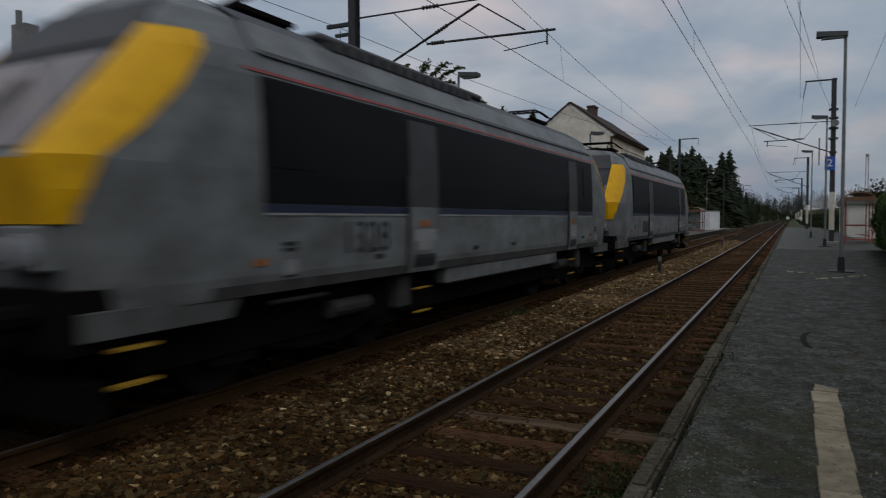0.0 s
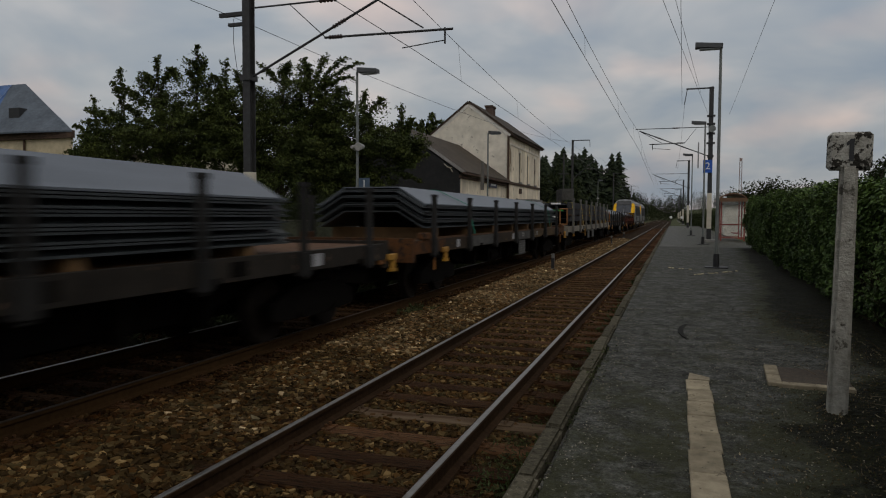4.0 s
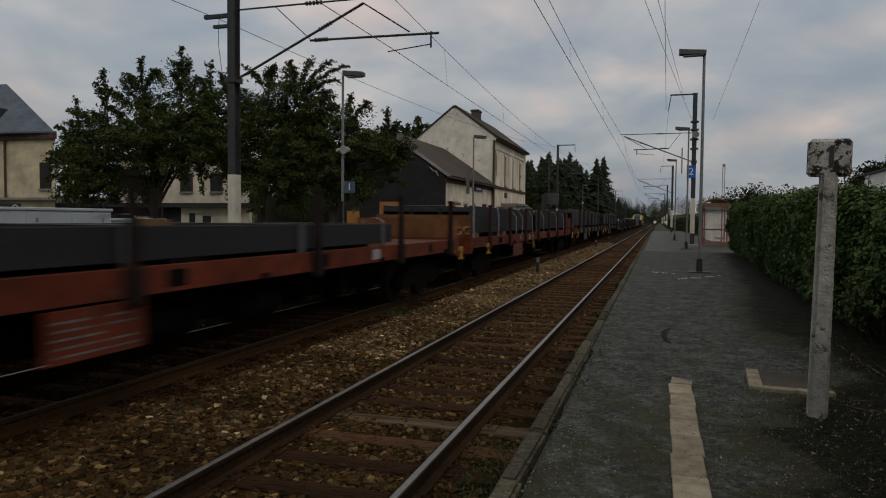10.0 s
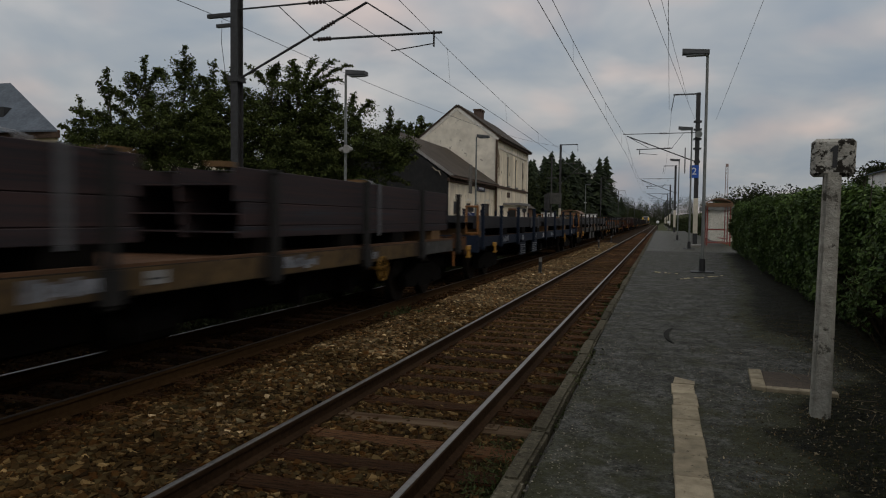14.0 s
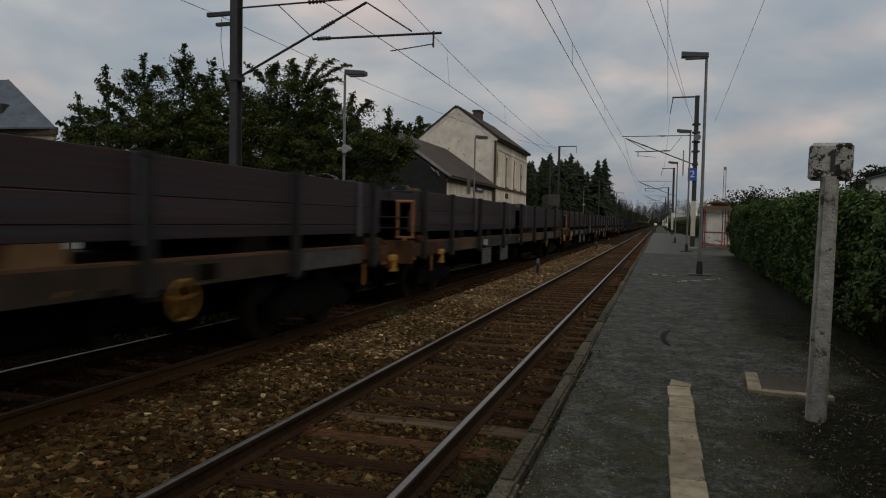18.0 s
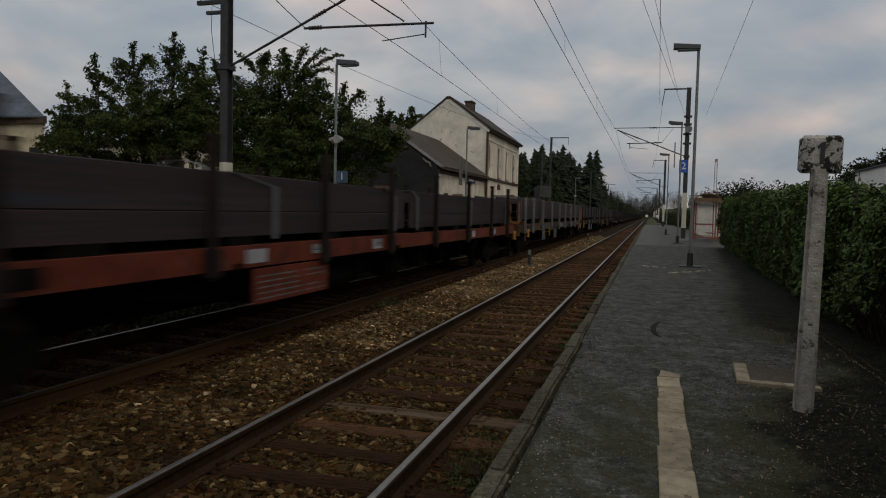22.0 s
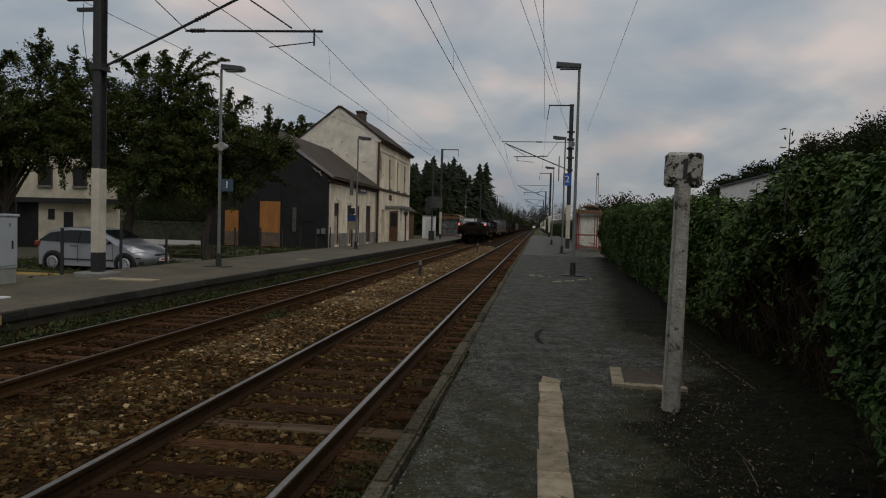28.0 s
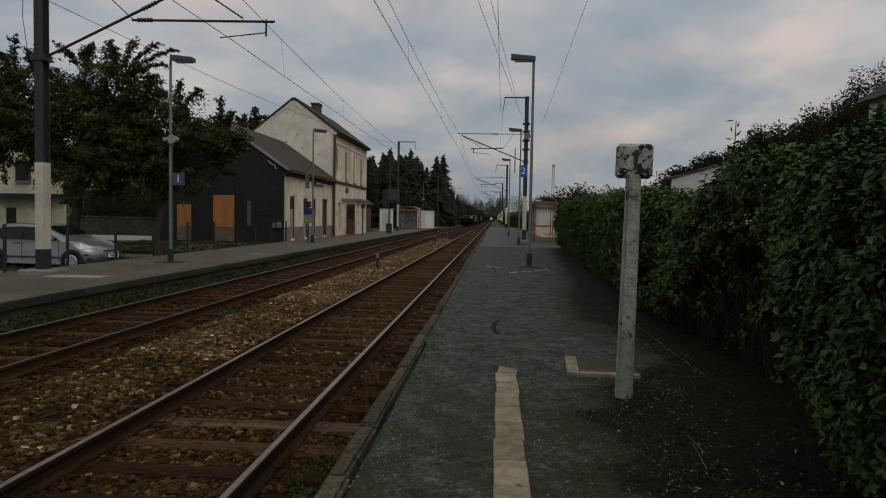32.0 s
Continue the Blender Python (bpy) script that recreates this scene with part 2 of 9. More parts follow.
pale_stone_m = mat("dusty_stone", (0.215, 0.158, 0.088), (0.28, 0.22, 0.135), 0.95, scale=9, big=0.7, bump=0.3, bscale=70, dirt=0.5, palette=STONE_TONES)
sleeper_m = mat("sleeper_wood", (0.068, 0.029, 0.012), (0.098, 0.056, 0.028), 0.9, scale=5, bump=0.8, bscale=40, vary=0.5, stretch=(1, 9, 9), spots=(0.015, 0.010, 0.006), spot_scale=7, spot_at=0.54)
rail_rust_m = mat("rail_rust", (0.026, 0.0145, 0.0068), (0.042, 0.024, 0.0125), 0.9, metal=0.0, scale=20, bump=0.2)
rail_rust_far_m = mat("rail_rust_brown", (0.040, 0.021, 0.008), (0.058, 0.032, 0.013), 0.9, scale=16, bump=0.2)
rail_top_m = mat("rail_head_polished", (0.27, 0.255, 0.23), (0.19, 0.175, 0.155), 0.40, metal=0.85, scale=12, bump=0.05)
rail_top_far_m = mat("rail_head_brown", (0.10, 0.074, 0.055), (0.06, 0.042, 0.03), 0.5, metal=0.6, scale=12, bump=0.05)
asphalt_m = mat("asphalt", (0.043, 0.040, 0.030), (0.090, 0.084, 0.066), 0.92, scale=24, big=0.8, bump=1.0, bscale=70, dirt=0.35, spots=(0.022, 0.020, 0.014), spot_scale=17, spot_at=0.62, moss=(0.036, 0.033, 0.018), moss_to=(0.30, 0.2))
asphalt_far_m = mat("asphalt_far", (0.088, 0.074, 0.047), (0.136, 0.115, 0.076), 0.92, scale=30, big=0.6, bump=0.9, bscale=80, dirt=0.35, spots=(0.17, 0.155, 0.12), spot_scale=9, spot_at=0.67, moss=(0.046, 0.044, 0.020))
kerb_m = mat("kerb_stone", (0.115, 0.102, 0.070), (0.040, 0.036, 0.024), 0.95, scale=16, bump=1.0, bscale=38, vary=0.3, spots=(0.17, 0.155, 0.115), spot_scale=28, spot_at=0.6)
line_m = mat("pale_paver", (0.35, 0.295, 0.20), (0.22, 0.185, 0.125), 0.9, scale=9, bump=0.5, bscale=60, vary=0.18, spots=(0.12, 0.10, 0.07), spot_scale=22, spot_at=0.60)
concrete_m = mat("concrete", (0.24, 0.235, 0.215), (0.17, 0.165, 0.15), 0.92, scale=6, bump=0.4, bscale=50)
lichen_m = mat("lichen_concrete", (0.50, 0.48, 0.42), (0.30, 0.285, 0.24), 0.95, scale=12, bump=0.8, bscale=45, spots=(0.03, 0.027, 0.022), spot_scale=13, spot_at=0.485)
lichen_low_m = mat("weathered_concrete", (0.42, 0.40, 0.34), (0.26, 0.245, 0.205), 0.95, scale=12, bump=0.8, bscale=45, spots=(0.085, 0.078, 0.062), spot_scale=9, spot_at=0.58)
grass_ground_m = mat("grass_ground", (0.045, 0.055, 0.022), (0.080, 0.078, 0.038), 0.95, scale=3, big=0.2, bump=0.8, bscale=30)
grass_m = mat("grass_blades", (0.030, 0.046, 0.013), (0.060, 0.064, 0.024), 0.8, scale=2, bump=0, island=0.4)
field_m = mat("meadow", (0.055, 0.065, 0.028), (0.085, 0.085, 0.045), 0.95, scale=0.3, big=0.05, bump=0.5, bscale=5)
leaf_m = mat("leaf_tree", (0.036, 0.052, 0.013), (0.074, 0.092, 0.022), 0.7, scale=1.2, big=0.35, bump=0, island=0.55)
hedge_m = mat("leaf_hedge", (0.023, 0.052, 0.010), (0.050, 0.093, 0.020), 0.55, scale=2.5, big=0.7, bump=0, island=0.6)
for m_ in (asphalt_m, asphalt_far_m):
    b_ = m_.node_tree.nodes["Principled BSDF"]
    b_.inputs["Specular IOR Level"].default_value, b_.inputs["Roughness"].default_value = 0.24, 0.62
hedge_m.node_tree.nodes["Principled BSDF"].inputs["Specular IOR Level"].default_value = 0.16
worn_ground_m = worn_ground("worn_platform_ground")
# paler, yellower leaf colour for the long hedge
hedge_far_m = mat("leaf_hedge_paler", (0.038, 0.073, 0.014), (0.087, 0.134, 0.030), 0.6, scale=2.5, big=0.7, bump=0, island=0.5)
for m_ in (hedge_m, hedge_far_m):
    m_.node_tree.nodes["Principled BSDF"].inputs["Specular IOR Level"].default_value = 0.2
# near-black: the shade among the twigs is put into this colour
hedge_shade_m = mat("hedge_inside_shade", (0.007, 0.0075, 0.004), (0.012, 0.012, 0.006), 0.95, scale=12, bump=1.0, bscale=30)
bark_m = mat("bark", (0.045, 0.038, 0.030), (0.075, 0.062, 0.048), 0.95, scale=10, bump=0.9, bscale=30, stretch=(1, 1, 0.3))
conifer_m = mat("conifer_needles", (0.014, 0.022, 0.010), (0.026, 0.036, 0.015), 0.8, scale=1.0, big=0.2, bump=0, island=0.4)
woods_m = mat("far_woods", (0.021, 0.028, 0.012), (0.034, 0.042, 0.018), 0.9, scale=0.3, big=0.05, bump=0, island=0.4)
plaster_m = mat("old_white_plaster", (0.78, 0.72, 0.60), (0.64, 0.585, 0.48), 0.92, scale=1.6, big=0.5, bump=0.35, bscale=25, spots=(0.33, 0.295, 0.24), spot_scale=2.6, spot_at=0.62, dirt=0.2)
plaster_side_m = mat("stained_plaster", (0.80, 0.715, 0.55), (0.64, 0.55, 0.41), 0.92, scale=2.2, big=0.6, bump=0.35, bscale=25, spots=(0.16, 0.125, 0.09), spot_scale=1.9, spot_at=0.62, dirt=0.28, stretch=(1, 1, 0.4))
black_clad_m = mat("black_cladding", (0.020, 0.020, 0.020), (0.028, 0.027, 0.026), 0.75, scale=4, bump=0.2)
door_orange_m = mat("orange_wood_door", (0.40, 0.165, 0.035), (0.30, 0.12, 0.028), 0.65, scale=3, bump=0.15, stretch=(6, 6, 1))
brown_trim_m = mat("brown_stained_trim", (0.10, 0.065, 0.045), (0.06, 0.04, 0.03), 0.85, scale=6)
roof_m = mat("slate_roof", (0.070, 0.054, 0.038), (0.036, 0.029, 0.022), 0.8, scale=5, big=0.6, bump=0.4, bscale=20, vary=0.22)
dark_open_m = mat("dark_opening", (0.005, 0.0047, 0.0043), rough=0.6, bump=0)
wood_brown_m = mat("brown_boarding", (0.16, 0.085, 0.045), (0.11, 0.06, 0.033), 0.8, scale=4)
mast_m = mat("catenary_steel", (0.050, 0.050, 0.050), (0.035, 0.034, 0.033), 0.6, metal=0.4, scale=8, bump=0.1)
mast_white_m = mat("mast_white_paint", (0.60, 0.55, 0.44), (0.50, 0.455, 0.36), 0.8, scale=5, bump=0.15, spots=(0.3, 0.25, 0.18), spot_scale=9, spot_at=0.66)
wire_m = mat("copper_wire", (0.045, 0.043, 0.043), rough=0.5, metal=0.6, bump=0)
lamp_m = mat("lamp_post_steel", (0.19, 0.20, 0.185), (0.14, 0.15, 0.14), 0.6, metal=0.3, scale=10, bump=0.05)
insul_m = mat("brown_insulator", (0.045, 0.025, 0.02), rough=0.3, bump=0)
cab_m = mat("cabinet_grey", (0.36, 0.39, 0.40), (0.33, 0.355, 0.365), 0.6, scale=3, bump=0.05, dirt=0.1)
blue_m = mat("sign_blue", (0.015, 0.09, 0.42), (0.012, 0.075, 0.36), 0.45, scale=3, bump=0, dirt=0.1)
white_m = mat("sign_white", (0.75, 0.75, 0.73), (0.68, 0.68, 0.66), 0.6, scale=5, bump=0, dirt=0.1)
black_m = mat("black_paint", (0.018, 0.018, 0.018), rough=0.6, scale=5, bump=0.05)
red_glow_m = glow("tail_light", (1.0, 0.05, 0.03), 3.5)
red_paint_m = mat("red_paint", (0.45, 0.05, 0.03), rough=0.6)
tarp_m = mat("blue_roof_sheet", (0.03, 0.10, 0.27), (0.022, 0.075, 0.21), 0.5, scale=2, bump=0.2, bscale=8)
slate_blue_m = mat("grey_blue_slates", (0.115, 0.135, 0.155), (0.085, 0.10, 0.12), 0.75, scale=6, bump=0.3, bscale=15)
cream_m = mat("cream_wall", (0.60, 0.51, 0.34), (0.48, 0.40, 0.27), 0.9, scale=2, bump=0.2)
cream_pale_m = mat("pale_cream_render", (0.66, 0.60, 0.46), (0.54, 0.48, 0.36), 0.9, scale=2, bump=0.2, spots=(0.36, 0.31, 0.23), spot_scale=2.2, spot_at=0.64)
car_m = mat("silver_car_paint", (0.27, 0.28, 0.285), (0.24, 0.25, 0.255), 0.30, metal=0.7, scale=3, bump=0, dirt=0.08)
tyre_m = mat("tyre_rubber", (0.02, 0.02, 0.02), rough=0.9)
grit_m = mat("pale_grit", (0.14, 0.13, 0.105), (0.24, 0.225, 0.19), 0.95, scale=9, bump=0, island=0.6)
coated_m = glassy("cab_glass", (0.035, 0.042, 0.050), 0.06)
coated_m.node_tree.nodes["Principled BSDF"].inputs["Specular IOR Level"].default_value = 0.42
clear_m = glassy("clear_glass", (0.5, 0.55, 0.55), 0.05, 0.10)
car_glass_m = glassy("tinted_car_glass", (0.010, 0.011, 0.012), 0.12)
car_glass_m.node_tree.nodes["Principled BSDF"].inputs["Specular IOR Level"].default_value = 0.22
alloy_m = mat("hubcap", (0.42, 0.43, 0.44), rough=0.45, metal=0.5, bump=0)

# ---- mesh helpers ----
def box(bm, x0, x1, y0, y1, z0, z1, bevel=0.0):
    vs = [bm.verts.new((x, y, z)) for x in (x0, x1) for y in (y0, y1) for z in (z0, z1)]
    fs = [bm.faces.new([vs[i] for i in f]) for f in ((0, 1, 3, 2), (4, 6, 7, 5), (0, 4, 5, 1), (2, 3, 7, 6), (0, 2, 6, 4), (1, 5, 7, 3))]
    if bevel:
        es = list({e for f in fs for e in f.edges})
        bmesh.ops.bevel(bm, geom=es, offset=bevel, segments=1, affect="EDGES")
    return bm


def tube(bm, p0, p1, r0, r1=None, n=8, caps=True):
    p0, p1 = Vector(p0), Vector(p1)
    r1 = r0 if r1 is None else r1
    d = (p1 - p0).normalized()
    a = d.orthogonal().normalized()
    b = d.cross(a)
    rings = []
    for p, r in ((p0, r0), (p1, r1)):
        rings.append([bm.verts.new(p + (a * math.cos(2 * math.pi * i / n) + b * math.sin(2 * math.pi * i / n)) * r) for i in range(n)])
    for i in range(n):
        bm.faces.new((rings[0][i], rings[0][(i + 1) % n], rings[1][(i + 1) % n], rings[1][i]))
    if caps:
        bm.faces.new(rings[0][::-1])
        bm.faces.new(rings[1])
    return bm


def prism(bm, pts, axis, a, b):
    """Extrude an outline of 2D points along an axis (x, y or z) from a to b."""
    def put(u, v, w):
        return {"x": (w, u, v), "y": (u, w, v), "z": (u, v, w)}[axis]
    va = [bm.verts.new(put(u, v, a)) for u, v in pts]
    vb = [bm.verts.new(put(u, v, b)) for u, v in pts]
    n = len(pts)
    for i in range(n):
        bm.faces.new((va[i], va[(i + 1) % n], vb[(i + 1) % n], vb[i]))
    bm.faces.new(va[::-1])
    bm.faces.new(vb)
    return bm


def ring(bm, c, r, thick, axis="x", n=20, m=6):
    """A torus about an axis through c."""
    vs = []
    for i in range(n):
        a = 2 * math.pi * i / n
        for j in range(m):
            b = 2 * math.pi * j / m
            rr, w = r + thick * math.cos(b), thick * math.sin(b)
            u, v = rr * math.cos(a), rr * math.sin(a)
            p = {"x": (w, u, v), "y": (u, w, v), "z": (u, v, w)}[axis]
            vs.append(bm.verts.new((c[0] + p[0], c[1] + p[1], c[2] + p[2])))
    for i in range(n):
        for j in range(m):
            bm.faces.new((vs[i * m + j], vs[((i + 1) % n) * m + j], vs[((i + 1) % n) * m + (j + 1) % m], vs[i * m + (j + 1) % m]))
    return bm


def mesh_of(bm, name, material):
    bmesh.ops.recalc_face_normals(bm, faces=bm.faces)
    me = bpy.data.meshes.new(name)
    bm.to_mesh(me)
    bm.free()
    me.materials.append(material)
    return me


def part(name, bm, material, parent=None, label=""):
    me = bm if isinstance(bm, bpy.types.Mesh) else mesh_of(bm, name, material)
    ob = new(name, me)
    if parent is not None:
        ob.parent = parent
    if label:
        ob["label"] = label
    return ob


def thing(name, label, category, group="", kind="", at=None):
    ob = new(name)
    ob.empty_display_size = 0.3
    tagged(ob, label, category, group, kind)
    if at is not None:
        ob.matrix_basis = at
    return ob


def solid(name, bm, material, label, category, group="", kind="", at=None):
    ob = new(name, mesh_of(bm, name, material))
    tagged(ob, label, category, group, kind)
    if at is not None:
        ob.matrix_basis = at
    return ob


def B(*a, **k):
    return box(bmesh.new(), *a, **k)


def T(*a, **k):
    return tube(bmesh.new(), *a, **k)


def wire(points, r=0.006, n=5):
    """One continuous thin tube through the points."""
    bm = bmesh.new()
    ps = [Vector(p) for p in points]
    rings = []
    for i, p in enumerate(ps):
        d = (ps[min(i + 1, len(ps) - 1)] - ps[max(i - 1, 0)]).normalized()
        a = d.cross(Vector((0.31, 0.1, 0.95)) if abs(d.z) < 0.9 else Vector((1, 0, 0))).normalized()
        b = d.cross(a)
        rings.append([bm.verts.new(p + (a * math.cos(2 * math.pi * k / n) + b * math.sin(2 * math.pi * k / n)) * r) for k in range(n)])
    for u, v in zip(rings, rings[1:]):
        for k in range(n):
            bm.faces.new((u[k], u[(k + 1) % n], v[(k + 1) % n], v[k]))
    return bm


def lathe(bm, a, b, radii, n=8):
    """A turned body along a-b; radii are (fraction along, radius)."""
    a, b = Vector(a), Vector(b)
    d = (b - a).normalized()
    u = d.orthogonal().normalized()
    v = d.cross(u)
    rings = [[bm.verts.new(a.lerp(b, f) + (u * math.cos(2 * math.pi * k / n) + v * math.sin(2 * math.pi * k / n)) * r) for k in range(n)] for f, r in radii]
    for p, q in zip(rings, rings[1:]):
        for k in range(n):
            bm.faces.new((p[k], p[(k + 1) % n], q[(k + 1) % n], q[k]))
    bm.faces.new(rings[0][::-1])
    bm.faces.new(rings[-1])
    return bm


def soup(name, verts, faces, material):
    """A mesh from numpy arrays of vertices and equal-sized faces."""
    me = bpy.data.meshes.new(name)
    me.vertices.add(len(verts))
    me.vertices.foreach_set("co", np.asarray(verts, dtype=np.float32).ravel())
    k = faces.shape[1]
    me.loops.add(faces.size)
    me.loops.foreach_set("vertex_index", faces.astype(np.int32).ravel())
    me.polygons.add(len(faces))
    me.polygons.foreach_set("loop_start", np.arange(0, faces.size, k, dtype=np.int32))
    me.polygons.foreach_set("loop_total", np.full(len(faces), k, dtype=np.int32))
    me.update(calc_edges=True)
    me.shade_flat()
    me.materials.append(material)
    return me


def leaves(name, centers, size, material, rng, up=0.3, long=1.0, out=None, wide=0.46):
    """Folded pointed leaves at the centres, one island of two triangles pairs each."""
    n = len(centers)
    d = rng.normal(size=(n, 3))
    if out is not None:
        d = d * 0.75 + out
    d[:, 2] += up * rng.random(n) - 0.25
    d /= np.linalg.norm(d, axis=1)[:, None] + 1e-9
    s = rng.normal(size=(n, 3))
    s -= (s * d).sum(1)[:, None] * d
    s /= np.linalg.norm(s, axis=1)[:, None] + 1e-9
    nn = np.cross(d, s)
    L = size * (0.65 + 0.7 * rng.random(n))[:, None]
    W = L * wide
    c = np.asarray(centers)
    v = np.stack([c - d * L * 0.5 * long, c + s * W * 0.5 + nn * W * 0.22 - d * L * 0.05, c + d * L * 0.5 * long - nn * W * 0.15, c - s * W * 0.5 + nn * W * 0.22 - d * L * 0.05], 1).reshape(-1, 3)
    i = np.arange(n)[:, None] * 4
    f = np.concatenate([i + np.array([[0, 1, 2]]), i + np.array([[0, 2, 3]])], 1).reshape(-1, 3)
    return soup(name, v, f, material)


def blades(name, centers, normals, size, material, rng, droop=0.0, wide=0.55, spread=0.55):
    """Oval folded leaves whose upper sides face along the normals."""
    n = len(centers)
    c = np.asarray(centers)
    nn = normals + rng.normal(size=(n, 3)) * spread
    nn /= np.linalg.norm(nn, axis=1)[:, None] + 1e-9
    d = rng.normal(size=(n, 3))
    d[:, 2] -= droop
    d -= (d * nn).sum(1)[:, None] * nn
    d /= np.linalg.norm(d, axis=1)[:, None] + 1e-9
    s = np.cross(nn, d)
    L = size * (0.6 + 0.8 * rng.random(n))[:, None]
    W = L * wide
    v = np.stack([c - d * L * 0.5, c + s * W * 0.5 + nn * W * 0.16 - d * L * 0.12, c + s * W * 0.36 + nn * W * 0.12 + d * L * 0.24, c + d * L * 0.5 - nn * W * 0.2, c - s * W * 0.36 + nn * W * 0.12 + d * L * 0.24, c - s * W * 0.5 + nn * W * 0.16 - d * L * 0.12], 1).reshape(-1, 3)
    i = np.arange(n)[:, None] * 6
    f = np.concatenate([i + np.array([[0, 1, 2]]), i + np.array([[0, 2, 3]]), i + np.array([[0, 3, 4]]), i + np.array([[0, 4, 5]])], 1).reshape(-1, 3)
    return soup(name, v, f, material)


def text_mesh(body, size, material, depth=0.004):
    cu = bpy.data.curves.new("lettering", "FONT")
    cu.body, cu.size, cu.extrude, cu.align_x, cu.align_y = body, size, depth, "CENTER", "CENTER"
    ob = bpy.data.objects.new("lettering", cu)
    me = bpy.data.meshes.new_from_object(ob)
    bpy.data.objects.remove(ob)
    me.materials.clear()
    me.materials.append(material)
    return me

# ---- ground, tracks, platforms ----
PZ = 0.28
NEAR_X, FAR_X = -2.44, -6.37

bm = bmesh.new()
# one sheet to the horizon, lower under the tracks and rising to the far hills
xs = [-3000, -900, -400, -200, -90, -60, -40, -30, -20, -12.0, -11.9, -8.4, -8.3, -0.8, -0.7, 4, 10, 20, 40, 60, 90, 200, 400, 900, 3000]
ys = [-3000, -400, -100, -30, 0, 30, 60, 90, 120, 160, 200, 260, 340, 450, 600, 800, 1200, 3000]


def ground_z(x, y):
    if -8.35 < x < -0.75:
        return -0.32
    if -12 < x < 4:
        return -0.3
    z = -0.12
    if x < -30:
        z += min(14, (-30 - x) * 0.03 + max(0, y - 100) * 0.012)
    if x > 12:
        z += min(30, (x - 12) * 0.09)
    if y > 300:
        z += min(9, (y - 300) * 0.02)
    return z


grid = [[bm.verts.new((x, y, ground_z(x, y))) for x in xs] for y in ys]
for j in range(len(ys) - 1):
    for i in range(len(xs) - 1):
        bm.faces.new((grid[j][i], grid[j][i + 1], grid[j + 1][i + 1], grid[j + 1][i]))
solid("ground", bm, field_m, "rough grass and earth ground around the station", "ground", kind="structure")

# ballast bed, a shallow ridge profile
bm = bmesh.new()
prof = [(-8.12, -0.03), (-7.85, -0.07), (-7.55, -0.16), (-7.3, -0.185), (-6.37, -0.185), (-5.3, -0.18), (-4.9, -0.11), (-4.3, -0.10), (-3.75, -0.14), (-3.4, -0.182), (-2.44, -0.188), (-1.5, -0.19), (-1.2, -0.24), (-0.9, -0.26)]
rows_y = [-12 + 1.0 * i for i in range(60)] + [50 + 6 * i for i in range(60)]
rng = np.random.default_rng(3)
g = [[bm.verts.new((x, y, z + float(rng.normal()) * 0.006)) for x, z in prof] for y in rows_y]
for j in range(len(rows_y) - 1):
    for i in range(len(prof) - 1):
        bm.faces.new((g[j][i], g[j][i + 1], g[j + 1][i + 1], g[j + 1][i]))
solid("ballast_bed", bm, ballast_m, "brown ballast bed of a double railway track, darkened as shade between stones", "ballast", kind="structure")


def rail_profile():
    return [(-0.068, -0.16), (0.068, -0.16), (0.066, -0.145), (0.012, -0.125), (0.010, -0.05), (0.034, -0.035), (0.036, -0.006), (-0.036, -0.006), (-0.034, -0.035), (-0.010, -0.05), (-0.012, -0.125), (-0.066, -0.145)]


def head_profile():
    return [(-0.024, -0.006), (0.024, -0.006), (0.024, -0.001), (0.016, 0.001), (-0.016, 0.001), (-0.024, -0.001)]


def track(name, x0, top, label):
    tr = thing(name, label, "railway track", kind="structure", at=pose(x0, 0, 0))
    for s in (-0.7525, 0.7525):
        r = part("rail", prism(bmesh.new(), [(x + s, z) for x, z in rail_profile()], "y", -12, 420), rail_rust_m if top is rail_top_m else rail_rust_far_m, tr, "rusty steel rail")
        part("rail_head", prism(bmesh.new(), [(x + s, z) for x, z in head_profile()], "y", -12, 420), rail_top_m if s < 0 else top, r, "worn shiny running surface")
    return tr


track_near = track("track_near", NEAR_X, rail_top_m, "near railway track with shiny rails on wooden sleepers")
track_far = track("track_far", FAR_X, rail_top_far_m, "far railway track with brown rails on wooden sleepers")

# right platform: asphalt slab, kerb blocks come last
bm = bmesh.new()
prism(bm, [(-0.815, -0.3), (4.2, -0.3), (4.2, PZ - 0.036), (2.0, PZ - 0.010), (0.4, PZ - 0.008), (-0.70, PZ - 0.010), (-0.80, PZ - 0.07), (-0.815, PZ - 0.07)], "y", -10, 122)
platform_right = solid("platform_near", bm, asphalt_m, "dark grey worn asphalt platform surface", "platform", kind="structure")
bm = bmesh.new()
prism(bm, [(-11.9, -0.3), (-8.12, -0.3), (-8.12, PZ - 0.004), (-10, PZ + 0.01), (-11.9, PZ - 0.01)], "y", -10, 112)
platform_left = solid("platform_far", bm, asphalt_far_m, "grey asphalt platform on the far side", "platform", kind="structure")
# worn asphalt skin that crumbles into earth towards the hedge
anchor = [(1.05, 1.5), (0.85, 3.2), (0.78, 4.5), (0.82, 5.4), (1.05, 6.4), (1.6, 7.2), (1.9, 8.0), (1.65, 9.5), (1.35, 11.0), (1.45, 13), (1.8, 16), (2.1, 20), (2.6, 28), (3.1, 37)]


def soil_edge(y):
    return float(np.interp(y, [p[1] for p in anchor], [p[0] for p in anchor]))


